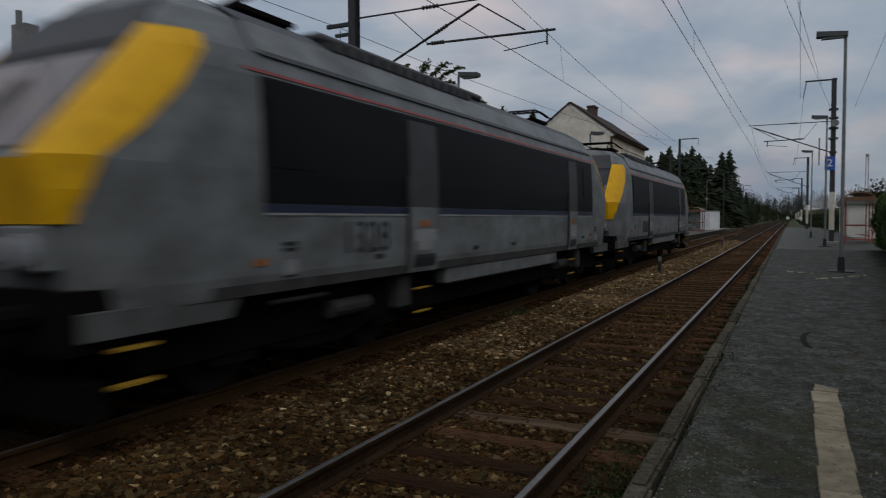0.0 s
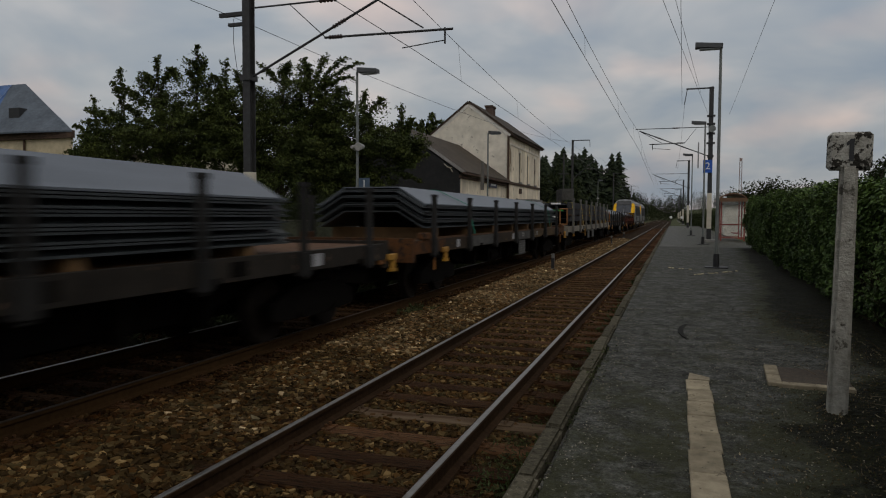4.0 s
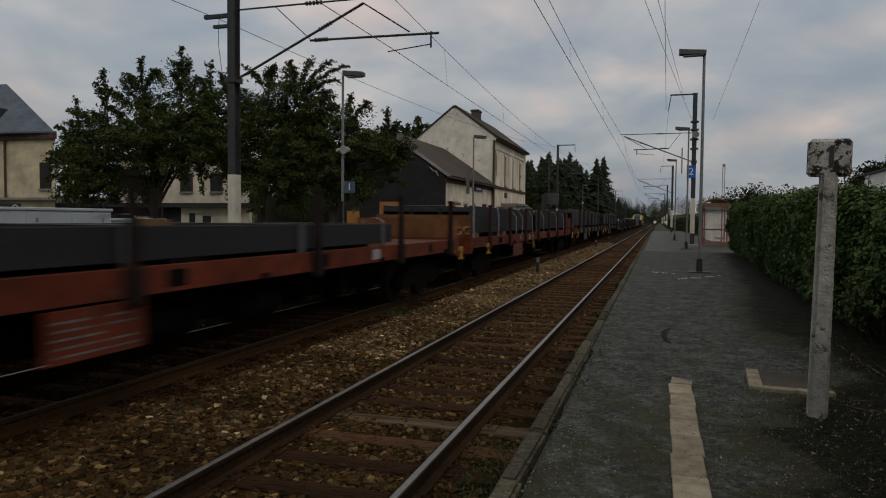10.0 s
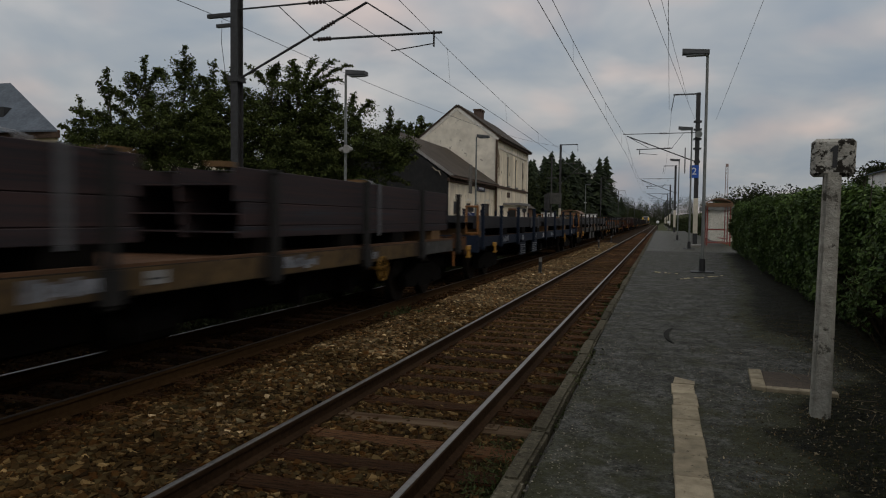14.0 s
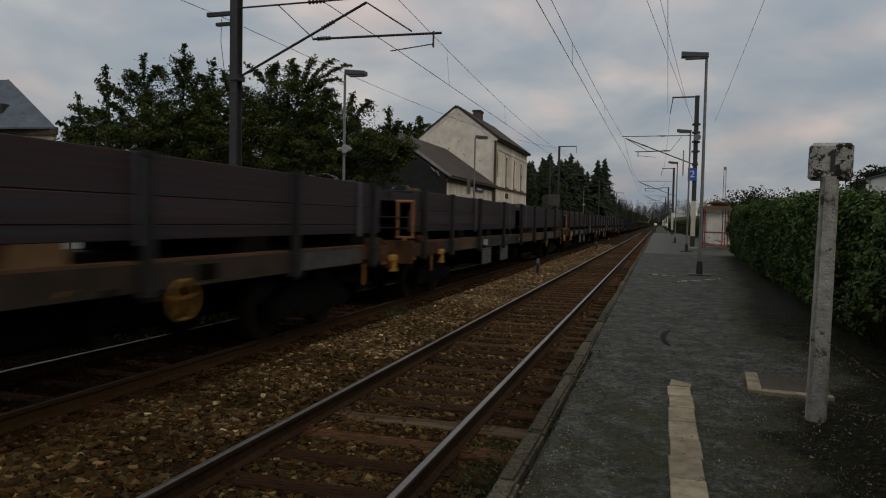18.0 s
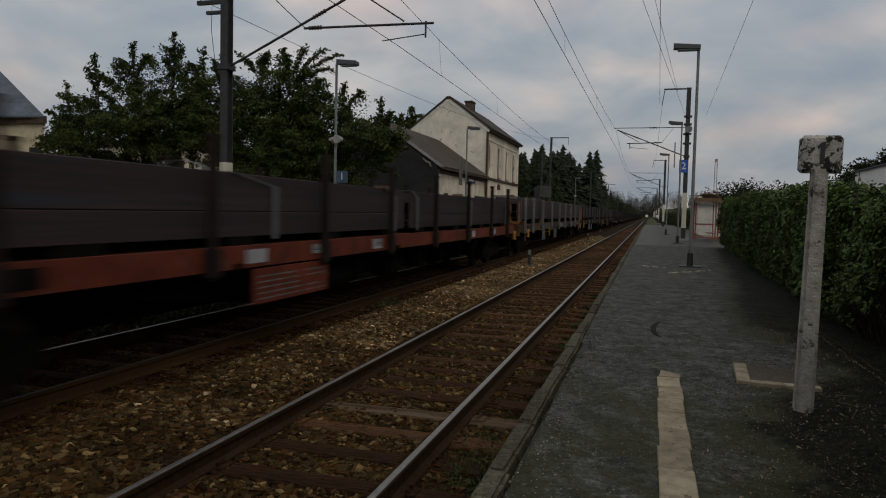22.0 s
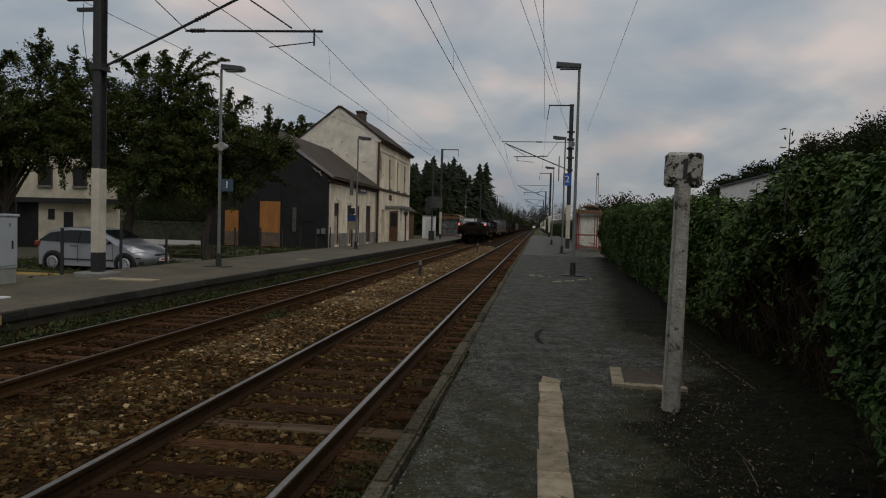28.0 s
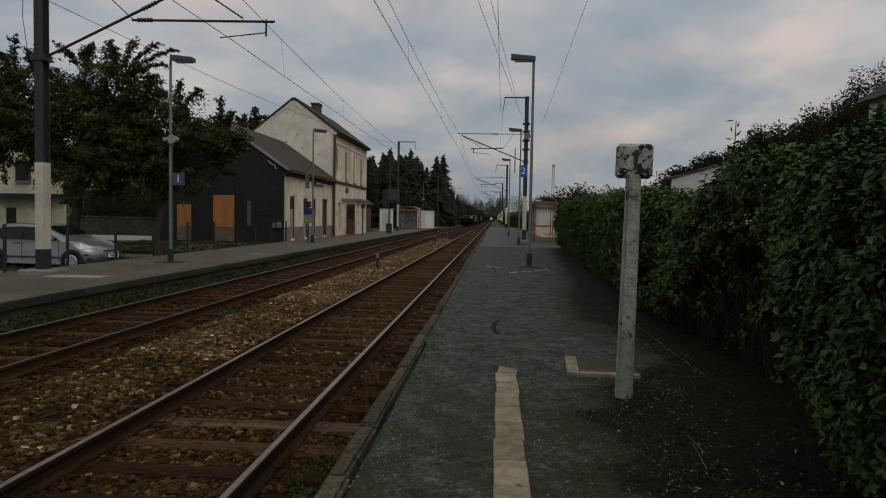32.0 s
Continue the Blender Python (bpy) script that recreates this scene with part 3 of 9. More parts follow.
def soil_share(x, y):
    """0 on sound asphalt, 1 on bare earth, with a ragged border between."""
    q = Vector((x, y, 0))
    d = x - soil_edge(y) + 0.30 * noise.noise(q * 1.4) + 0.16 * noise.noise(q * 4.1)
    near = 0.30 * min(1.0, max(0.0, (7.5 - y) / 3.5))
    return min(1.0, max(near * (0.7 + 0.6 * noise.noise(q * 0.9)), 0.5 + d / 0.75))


def soil_z(x, y):
    """Crumbly earth that rises out of the asphalt towards the hedge."""
    k = soil_share(x, y)
    q = Vector((x, y, 0))
    n = 0.014 * noise.noise(q * 2.3) + 0.011 * noise.noise(q * 7.0 + Vector((3, 1, 0))) + 0.012 * noise.noise(q * 19.0)
    flat = 0.0022 * noise.noise(q * 3.0) + 0.0022 * noise.noise(q * 16.0)
    return PZ - 0.002 - max(0, x - 0.4) * 0.003 + flat + k * (0.016 + n) + 0.02 * max(0.0, k - 0.9) * 10 * min(1, max(0, x - soil_edge(y) - 0.3))


bm = bmesh.new()
rows_y = [1.6 * (12.0 / 1.6) ** (k / 300) for k in range(300)] + [12.0 + 25.5 * k / 140 for k in range(141)]
cols = [0.0] + [0.02 + 3.4 * k / 100 for k in range(101)] + [3.7, 4.1, 4.6, 4.93]
share = bm.verts.layers.float.new("earth")
g = []
for y in rows_y:
    # the asphalt laps over the kerb further on
    x0 = (-0.785 if y < 8.3 else -0.825) + 0.014 * noise.noise(Vector((0, y * 6, 0))) + 0.010 * noise.noise(Vector((5, y * 17, 0)))
    row = []
    for k, c in enumerate(cols):
        x = x0 + c
        v = bm.verts.new((x, y, PZ - 0.065 if k == 0 else soil_z(x, y)))
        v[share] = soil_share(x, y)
        row.append(v)
    g.append(row)
for a, b in zip(g, g[1:]):
    for i in range(len(cols) - 1):
        bm.faces.new((a[i], a[i + 1], b[i + 1], b[i]))
solid("platform_skin", bm, worn_ground_m, "worn grey asphalt crumbling into mossy earth with hedge shade painted in", "asphalt", kind="structure")
# ground behind the left platform: parking and grass
bm = bmesh.new()
box(bm, -60, -11.9, 8, 36, -0.3, -0.08)
solid("parking_ground", bm, asphalt_far_m, "asphalt parking ground behind the station fence", "ground", kind="structure")
bm = bmesh.new()
box(bm, -20, -11.95, 20, 26.6, -0.3, -0.02)
solid("grass_verge", bm, grass_ground_m, "worn grass verge behind the platform fence", "grass", kind="structure")
bm = bmesh.new()
box(bm, -22, -11.95, 30.2, 41.3, -0.3, 0.08)
solid("grass_plot", bm, grass_ground_m, "worn grass in front of the station gable", "grass", kind="structure")

# ---- station building ----
st = thing("station_building", "old white plastered station building with slate roofs and black-clad end", "house")
AX0, AX1, AY0, AY1 = -20.6, -12.6, 41.6, 54.4
MX0, MX1, MY0, MY1 = -18.8, -12.5, 54.4, 68.0
RX, RZ_A = -16.6, 7.5
MRX, MRZ = -15.75, 11.05


def wall_with_holes(y0, y1, z0, z1, x0, x1, holes):
    """A wall along y with thickness x0..x1 and openings (ya, yb, za, zb) cut through."""
    bm = bmesh.new()
    cuts = sorted({y0, y1, *[h[0] for h in holes], *[h[1] for h in holes]})
    for a, b in zip(cuts, cuts[1:]):
        mid = (a + b) / 2
        hs = sorted([(h[2], h[3]) for h in holes if h[0] < mid < h[1]])
        z = z0
        for za, zb in hs:
            if za > z:
                box(bm, x0, x1, a, b, z, za)
            z = zb
        if z1 > z:
            box(bm, x0, x1, a, b, z, z1)
    bmesh.ops.remove_doubles(bm, verts=bm.verts, dist=0.0005)
    return bm


doors_a = [(43.0, 44.1, PZ, 3.0), (46.1, 47.2, PZ, 2.95), (48.3, 49.4, PZ, 2.95), (51.3, 52.8, PZ, 3.05)]
part("wall", wall_with_holes(AY0 + 0.25, AY1, -0.3, 4.55, -13.0, AX1, doors_a), plaster_side_m, st, "stained white plaster wall with brown-framed doors")
for i, (a, b, z0, z1) in enumerate(doors_a):
    d = part("door", B(-12.76, -12.70, a, b, z0, z1), mat("door_cream", (0.42, 0.37, 0.28), (0.33, 0.28, 0.21), 0.8, scale=3) if i < 3 else brown_trim_m, st, "weathered old wooden door")
    part("door_frame", B(-12.70, -12.64, a, a + 0.08, z0, z1), brown_trim_m, d)
    part("door_frame", B(-12.70, -12.64, b - 0.08, b, z0, z1), brown_trim_m, d)
    part("fanlight", B(-12.70, -12.685, a + 0.08, b - 0.08, z1 - 0.75, z1 - 0.06), dark_open_m, d)
    part("transom", B(-12.70, -12.65, a + 0.08, b - 0.08, z1 - 0.83, z1 - 0.75), brown_trim_m, d)
    c, r = (a + b) / 2, (b - a) / 2 + 0.12
    low = [(c - r * math.cos(math.pi * q / 10), z1 + 0.2 * math.sin(math.pi * q / 10) - 0.02) for q in range(11)]
    bm = prism(bmesh.new(), low + [(y, z + 0.15) for y, z in reversed(low)], "x", -12.62, -12.57)
    part("arch", bm, plaster_m, d)
part("plinth", B(AX1 - 0.01, AX1 + 0.06, AY0 + 0.3, 43.0, PZ - 0.3, PZ + 0.75), mat("plinth_stone", (0.26, 0.245, 0.22), (0.2, 0.185, 0.165), 0.9, scale=4), st)
for a, b in ((44.1, 46.1), (47.2, 48.3), (49.4, 51.3), (52.8, 54.3)):
    part("plinth", B(AX1 - 0.01, AX1 + 0.06, a, b, PZ - 0.3, PZ + 0.75), MATS["plinth_stone"], st)
# black clad gable with orange doors
bm = bmesh.new()
prism(bm, [(AX0, -0.3), (AX1, -0.3), (AX1, 4.6), (RX, RZ_A - 0.15), (AX0, 4.9)], "y", AY0, AY0 + 0.25)
part("wall", bm, black_clad_m, st, "black clad gable wall")
for x0, x1, z1 in ((-16.98, -15.66, 2.95), (-19.28, -18.4, 2.35)):
    d = part("door", B(x0, x1, AY0 - 0.05, AY0 + 0.02, PZ - 0.15, z1), door_orange_m, st, "orange wooden door")
    part("kickboard", B(x0, x1, AY0 - 0.054, AY0 - 0.05, PZ - 0.1, PZ + 0.72), mat("scuffed_kickboard", (0.16, 0.12, 0.085), (0.10, 0.08, 0.06), 0.85, scale=4), d, "scuffed grey lower board")
    if x1 > -17:
        part("fanlight", B(x0 - 0.1, x1 + 0.05, AY0 - 0.06, AY0 + 0.02, z1, z1 + 0.75), dark_open_m, d)
part("window", B(-14.3, -13.3, AY0 - 0.03, AY0 + 0.02, 1.75, 2.55), dark_open_m, st)
part("notice", B(-14.85, -14.6, AY0 - 0.06, AY0 - 0.03, 1.1, 2.6), mat("grey_panel", (0.12, 0.115, 0.105), rough=0.8), st)
for x in (-13.3, -12.95):
    part("meter_box", B(x, x + 0.25, AY0 - 0.14, AY0 - 0.01, 1.0, 1.35 if x > -13.1 else 1.3), concrete_m, st)
part("wall", B(AX0, AX0 + 0.3, AY0 + 0.25, AY1, -0.3, 4.9), plaster_m, st)


def roof_side(xa, za, xb, zb, y0, y1, t=0.12):
    n = Vector((zb - za, 0, xa - xb)).normalized()
    if n.z < 0:
        n = -n
    bm = bmesh.new()
    prism(bm, [(xa, za), (xb, zb), (xb + n.x * t, zb + n.z * t), (xa + n.x * t, za + n.z * t)], "y", y0, y1)
    return bm


part("roof", roof_side(AX1 + 0.35, 4.5, RX, RZ_A, AY0 - 0.06, AY1), roof_m, st, "brown-grey slate roof with mossy patches")
part("roof", roof_side(AX0 - 0.3, 4.8, RX, RZ_A, AY0 - 0.06, AY1), roof_m, st)
part("bargeboard", roof_side(AX1 + 0.37, 4.42, RX, RZ_A - 0.06, AY0 - 0.10, AY0 - 0.06, 0.17), mat("pale_bargeboard", (0.30, 0.29, 0.27), rough=0.85, scale=5), st)
for q, (x_, z_, a_) in enumerate(((-13.42, 4.98, 40), (-13.22, 4.86, 8), (-13.08, 4.72, 62))):
    tb_ = part("torn_board", B(-0.17, 0.17, -0.03, 0.03, -0.025, 0.025), mat("splintered_wood", (0.48, 0.43, 0.33), (0.3, 0.26, 0.2), 0.85, scale=6), st, "splintered pale eaves board")
    tb_.matrix_basis = pose(x_, AY0 - 0.13, z_, 0, a_, 0)
part("gutter", B(AX1 + 0.30, AX1 + 0.44, AY0 - 0.25, AY1 - 0.1, 4.42, 4.54), brown_trim_m, st)
part("cornice", B(AX1 - 0.02, AX1 + 0.14, AY0, AY1 - 0.02, 4.2, 4.4), brown_trim_m, st)
# main block
wins = [(58.75, 59.45, 4.75, 7.25), (62.2, 62.9, 4.75, 7.25), (65.5, 66.2, 4.75, 7.25)]
part("wall", wall_with_holes(MY0 + 0.3, MY1, -0.3, 8.6, -12.9, MX1, wins + [(56.2, 57.2, PZ, 2.9)]), plaster_side_m, st, "stained plaster wall of the tall block")
bm = bmesh.new()
prism(bm, [(MX0, -0.3), (MX1, -0.3), (MX1, 8.6), (MRX, MRZ - 0.1), (MX0, 8.75)], "y", MY0, MY0 + 0.3)
part("wall", bm, plaster_m, st, "white plastered gable wall with flaking patches")
bm = bmesh.new()
prism(bm, [(MX0, -0.3), (MX1, -0.3), (MX1, 8.6), (MRX, MRZ - 0.1), (MX0, 8.75)], "y", MY1, MY1 + 0.3)
part("wall", bm, plaster_m, st)
part("wall", B(MX0, MX0 + 0.3, MY0 + 0.3, MY1, -0.3, 8.75), plaster_m, st)
part("roof", roof_side(MX1 + 0.42, 8.35, MRX, MRZ, MY0 - 0.05, MY1 + 0.35), roof_m, st, "dark slate roof of the tall block")
part("roof", roof_side(MX0 - 0.2, 8.5, MRX, MRZ, MY0 - 0.05, MY1 + 0.35), roof_m, st)
part("bargeboard", roof_side(MX1 + 0.44, 8.28, MRX, MRZ - 0.05, MY0 - 0.09, MY0 - 0.05, 0.045), brown_trim_m, st)
part("bargeboard", roof_side(MX0 - 0.22, 8.43, MRX, MRZ - 0.05, MY0 - 0.09, MY0 - 0.05, 0.045), brown_trim_m, st)
for xa, za in ((MX1 + 0.1, 8.1), (MX0 - 0.05, 8.28)):
    part("verge_band", roof_side(xa, za, MRX, MRZ - 0.38, MY0 - 0.03, MY0, 0.30), mat("pale_verge_plaster", (0.74, 0.71, 0.64), (0.60, 0.56, 0.48), 0.92, scale=2.5, bump=0.3), st, "paler plaster band under the roof edge")
part("string_course", B(MX1 - 0.02, MX1 + 0.07, MY0 + 0.5, MY1 - 0.3, 7.6, 7.75), plaster_m, st)
for q in range(5):
    part("stain", B(MX1 + 0.001, MX1 + 0.006, MY0 + 0.52 + q * 0.16, MY0 + 0.62 + q * 0.19, 4.7 + 0.35 * (q * 3 % 5), 7.9 - 0.2 * q), MATS["stain_brown"] if "stain_brown" in MATS else mat("stain_brown", (0.27, 0.21, 0.14), (0.17, 0.125, 0.085), 0.92, scale=5, stretch=(1, 1, 0.3)), st, "rusty water stain")
part("cornice", B(MX1, MX1 + 0.38, MY0 - 0.02, MY1 + 0.3, 8.27, 8.5), brown_trim_m, st, "dark wooden eaves board")
part("string_course", B(MX1 - 0.02, MX1 + 0.1, MY0, MY1 + 0.3, 4.42, 4.62), brown_trim_m, st)
part("corner_band", B(MX1 - 0.02, MX1 + 0.06, MY0 - 0.06, MY0 + 0.5, -0.3, 8.25), mat("water_stained_plaster", (0.46, 0.39, 0.28), (0.20, 0.16, 0.11), 0.92, scale=3, bump=0.4, stretch=(1, 1, 0.3)), st, "water-stained corner band")
part("corner_band", B(MX1 - 0.02, MX1 + 0.06, MY1 - 0.3, MY1 + 0.33, -0.3, 8.25), plaster_m, st)
part("downpipe", T((MX1 + 0.12, MY0 - 0.18, 0), (MX1 + 0.12, MY0 - 0.18, 8.2), 0.075, n=8), brown_trim_m, st, "rusty downpipe")
for a, b, z0, z1 in wins:
    w = part("window", B(-12.64, -12.58, a, b, z0, z1), brown_trim_m, st, "narrow boarded window")
    part("sill", B(-12.6, -12.36, a - 0.1, b + 0.1, z0 - 0.12, z0), concrete_m, w)
    part("lintel", B(-12.52, -12.45, a - 0.1, b + 0.1, z1, z1 + 0.22), plaster_m, w)
    part("pane", B(-12.58, -12.565, a + 0.1, b - 0.1, z0 + 0.1, z1 - 0.1), dark_open_m, w)
part("door", B(-12.85, -12.78, 56.2, 57.2, PZ, 2.9), dark_open_m, st, "dark recessed doorway")
part("plaque", B(MX1, MX1 + 0.05, 58.8, 59.9, 3.75, 4.2), brown_trim_m, st)
ch = part("chimney", B(-15.55, -14.95, 58.9, 60.1, 9.6, 11.3), mat("chimney_brick", (0.12, 0.085, 0.07), (0.08, 0.06, 0.05), 0.9, scale=9), st, "brown brick chimney")
part("chimney_cap", B(-15.61, -14.89, 58.84, 60.16, 11.3, 11.45), brown_trim_m, ch)
# station name board, writing not legible
sg = part("name_board", B(-12.55, -12.50, 48.8, 51.0, 3.92, 4.32), mat("board_dark_blue", (0.02, 0.03, 0.07), rough=0.5), st)
part("lettering_bar", B(-12.50, -12.495, 49.2, 50.6, 4.05, 4.19), white_m, sg)
# glazed porch
bay = part("porch", B(-12.5, -11.25, 57.6, 62.0, PZ - 0.3, PZ + 0.85), plaster_m, st, "small white glazed porch with a flat roof")
part("porch_roof", B(-12.6, -11.05, 57.4, 62.2, 3.05, 3.25), concrete_m, bay)
for y in (59.35, 59.95, 60.55, 61.15, 61.75):
    part("mullion", B(-11.42, -11.28, y, y + 0.2, PZ + 0.85, 3.05), plaster_m, bay)
part("pane", B(-11.42, -11.40, 59.4, 61.9, PZ + 0.85, 3.05), mat("porch_pane", (0.07, 0.05, 0.04), rough=0.3, bump=0), bay)
part("porch_pier", B(-12.5, -11.28, 57.6, 57.75, PZ + 0.85, 3.05), plaster_m, bay)
part("porch_pier", B(-11.6, -11.28, 59.0, 59.35, PZ + 0.85, 3.05), plaster_m, bay)
pd = part("porch_door", B(-12.1, -11.38, 57.52, 57.6, PZ, 2.8), wood_brown_m, bay, "brown porch door")
part("door_pane", B(-12.0, -11.48, 57.50, 57.52, 1.5, 2.65), dark_open_m, pd)
part("porch_face", B(-11.38, -11.28, 57.55, 57.6, PZ, 3.05), plaster_m, bay)

st.matrix_basis = pose(-0.27, 0, 0)

# ---- low houses past the station ----
for x0, x1, y0, y1, z1, rz, wm, nm in ((-22, -15, 73, 84, 3.2, 5.6, wood_brown_m, "brown boarded shed with a slate roof beside the station"),):
    h = thing("shed", nm, "shed")
    part("wall", B(x0, x1, y0, y1, -0.3, z1), wm, h)
    part("roof", roof_side(x1 + 0.3, z1 - 0.1, (x0 + x1) / 2, rz, y0 - 0.2, y1 + 0.2), roof_m, h)
    part("roof", roof_side(x0 - 0.3, z1 - 0.1, (x0 + x1) / 2, rz, y0 - 0.2, y1 + 0.2), roof_m, h)
    bm = bmesh.new()
    prism(bm, [(x0, z1), (x1, z1), ((x0 + x1) / 2, rz)], "y", y0, y0 + 0.2)
    part("gable", bm, wm, h)

# white cabins on the left platform
for x0, x1, y0, y1, h in ((-11.95, -10.75, 72.0, 73.6, 2.3), (-10.75, -8.6, 96.5, 100, 2.4)):
    c = thing("equipment_cabin", "white sheet-metal equipment cabin on the platform", "cabin", "cabins")
    part("body", B(x0, x1, y0, y1, PZ, PZ + h), white_m, c)
    part("lid", B(x0 - 0.06, x1 + 0.06, y0 - 0.06, y1 + 0.06, PZ + h, PZ + h + 0.1), concrete_m, c)
    part("door", B(x0 + 0.3, x0 + 1.2, y0 - 0.03, y0, PZ + 0.15, PZ + h - 0.2), mat("cabin_door", (0.62, 0.63, 0.63), rough=0.6), c)


def shelter(x0, x1, y0, y1, h, frame_m, roof_mat, label):
    s = thing("waiting_shelter", label, "shelter", "waiting shelters")
    for x in (x0, x1):
        for y in (y0, (y0 + y1) / 2, y1):
            part("post", B(x - 0.04, x + 0.04, y - 0.04, y + 0.04, PZ, PZ + h), frame_m, s)
    for y in (y0, y1):
        part("rail", B(x0, x1, y - 0.03, y + 0.03, PZ + 0.15, PZ + 0.22), frame_m, s)
        part("rail", B(x0, x1, y - 0.03, y + 0.03, PZ + 1.0, PZ + 1.06), frame_m, s)
        part("pane", B(x0 + 0.05, x1 - 0.05, y - 0.008, y + 0.008, PZ + 0.25, PZ + h - 0.05), clear_m, s).visible_shadow = False
    part("back_panel", B(x0 if x0 < -5 else x1 - 0.03, x0 + 0.03 if x0 < -5 else x1, y0, y1, PZ + 0.2, PZ + h), clear_m, s)
    bm = bmesh.new()
    k, pts = 10, []
    cx, hw = (x0 + x1) / 2, (x1 - x0) / 2 + 0.15
    for j in range(k + 1):
        a = math.pi * j / k
        pts.append((cx - hw * math.cos(a), PZ + h + 0.45 * math.sin(a)))
    pts += [(x, z - 0.06) for x, z in reversed(pts)]
    for j in range(k):
        a, b = pts[j], pts[j + 1]
        prism(bm, [a, b, (b[0], b[1] - 0.07), (a[0], a[1] - 0.07)], "y", y0 - 0.3, y1 + 0.3)
    part("roof", bm, roof_mat, s, "curved brown roof")
    part("fascia", B(x0 - 0.1, x1 + 0.1, y0 - 0.31, y0 - 0.25, PZ + h - 0.1, PZ + h + 0.14), roof_mat, s)
    part("bench", B(x1 - 0.5 if x1 > 0 else x0 + 0.1, x1 - 0.1 if x1 > 0 else x0 + 0.5, y0 + 0.3, y1 - 0.3, PZ + 0.42, PZ + 0.47), frame_m, s)
    return s


shelter_roof_m = mat("shelter_roof_brown", (0.17, 0.085, 0.035), (0.12, 0.06, 0.028), 0.6, scale=3)
shelter(2.85, 4.25, 48.4, 52.4, 2.62, mat("shelter_red", (0.26, 0.045, 0.03), (0.2, 0.035, 0.025), 0.65), shelter_roof_m, "waiting shelter with red frame and curved brown roof")
shelter(-10.85, -8.8, 79.0, 83.0, 2.3, mat("dull_red_frame", (0.16, 0.05, 0.035), rough=0.7), shelter_roof_m, "waiting shelter on the far platform with a curved roof")

# ---- catenary ----
def insulator(bm_parent, a, b, n=5):
    rr = []
    for i in range(n):
        f = (i + 0.5) / n
        rr += [(f - 0.35 / n, 0.025), (f - 0.2 / n, 0.056), (f + 0.2 / n, 0.056), (f + 0.35 / n, 0.025)]
    bm = lathe(bmesh.new(), a, b, rr)
    return part("insulator", bm, insul_m, bm_parent, "ribbed brown insulator")


def mast(x, y, h, side, reach, label, base_white=True, wire_z=5.75, top_arm=True, w=0.13):
    """A catenary mast with a cantilever towards the track; side is +1 when the track lies at larger x."""
    m = thing("catenary_mast", label, "mast", "catenary masts", at=pose(x, y, PZ))
    hc = [(-w, -0.14), (w, -0.14), (w, -0.115), (0.014, -0.115), (0.014, 0.115), (w, 0.115), (w, 0.14), (-w, 0.14), (-w, 0.115), (-0.014, 0.115), (-0.014, -0.115), (-w, -0.115)]
    bm = prism(bmesh.new(), hc, "z", 0.65 if base_white else -0.2, h)
    part("column", bm, mast_m, m, "dark steel H-column")
    if base_white:
        part("white_band", B(-w - 0.004, w + 0.004, -0.146, 0.146, 0.6 if side > 0 else 0.8, 2.67 if side > 0 else 3.03), mast_white_m, m, "white painted band")
        part("black_band", B(-w - 0.005, w + 0.005, -0.147, 0.147, 0.1, 0.6 if side > 0 else 0.8), black_m, m)
        part("footing", B(-0.4, 0.4, -0.4, 0.4, -0.1, 0.12, bevel=0.03), concrete_m, m)
    zb = wire_z - 0.41 - PZ
    zt = (wire_z + 1.26 if side > 0 else 7.33) - PZ
    za = wire_z + 0.45 - PZ
    cr, t0, t1 = (reach * 0.744, reach * 0.45, reach + 0.68) if side > 0 else (reach * 0.98, reach * 0.34, reach * 0.84)
    zs = zt + 0.12
    part("clamp", B(-w - 0.05, w + 0.05, -0.18, 0.18, zb - 0.1, zb + 0.05), mast_m, m)
    part("bracket_arm", T((side * w, 0, zb), (side * cr, 0, zt), 0.034), mast_m, m, "sloping cantilever tube")
    part("top_tie", T((side * w, 0, zs), (side * (cr + (0 if side > 0 else 0.25)), 0, zs), 0.024), mast_m, m)
    part("steady_tube", T((side * t0, 0, za), (side * t1, 0, za - 0.05), 0.03), mast_m, m, "horizontal registration tube")
    part("stay", T((side * t0 * 0.55, 0, zs), (side * t0 * 1.0, 0, za + 0.03), 0.012), mast_m, m)

    def on_arm(u):
        return (side * (w + (cr - w) * u), 0, zb + (zt - zb) * u)
    insulator(m, (side * (t0 + 0.12), 0, za), (side * (t0 + 0.5), 0, za))
    insulator(m, on_arm(0.66), on_arm(0.76))
    insulator(m, (side * reach * 0.42, 0, zs), (side * reach * 0.52, 0, zs))
    part("hanger", T((side * cr, 0, zt), (side * (t1 - 0.75), 0, za + 0.03), 0.018), mast_m, m)
    part("drop_bracket", T((side * (t1 - 0.2), 0, za), (side * (t1 - 0.2), 0, za - 0.38), 0.024), mast_m, m)
    part("registration_arm", T((side * (t1 - 0.2), 0, za - 0.3), (side * (t1 - 1.3), 0, wire_z - PZ + 0.04), 0.014), mast_m, m)
    if top_arm:
        part("cross_arm", B(min(0, -side * 0.88), max(0, -side * 0.88), -0.05, 0.05, 6.79, 6.89), mast_m, m)
        part("cross_arm", B(min(0, -side * 0.6), max(0, -side * 0.6), -0.05, 0.05, 6.53, 6.61), mast_m, m)
    return m


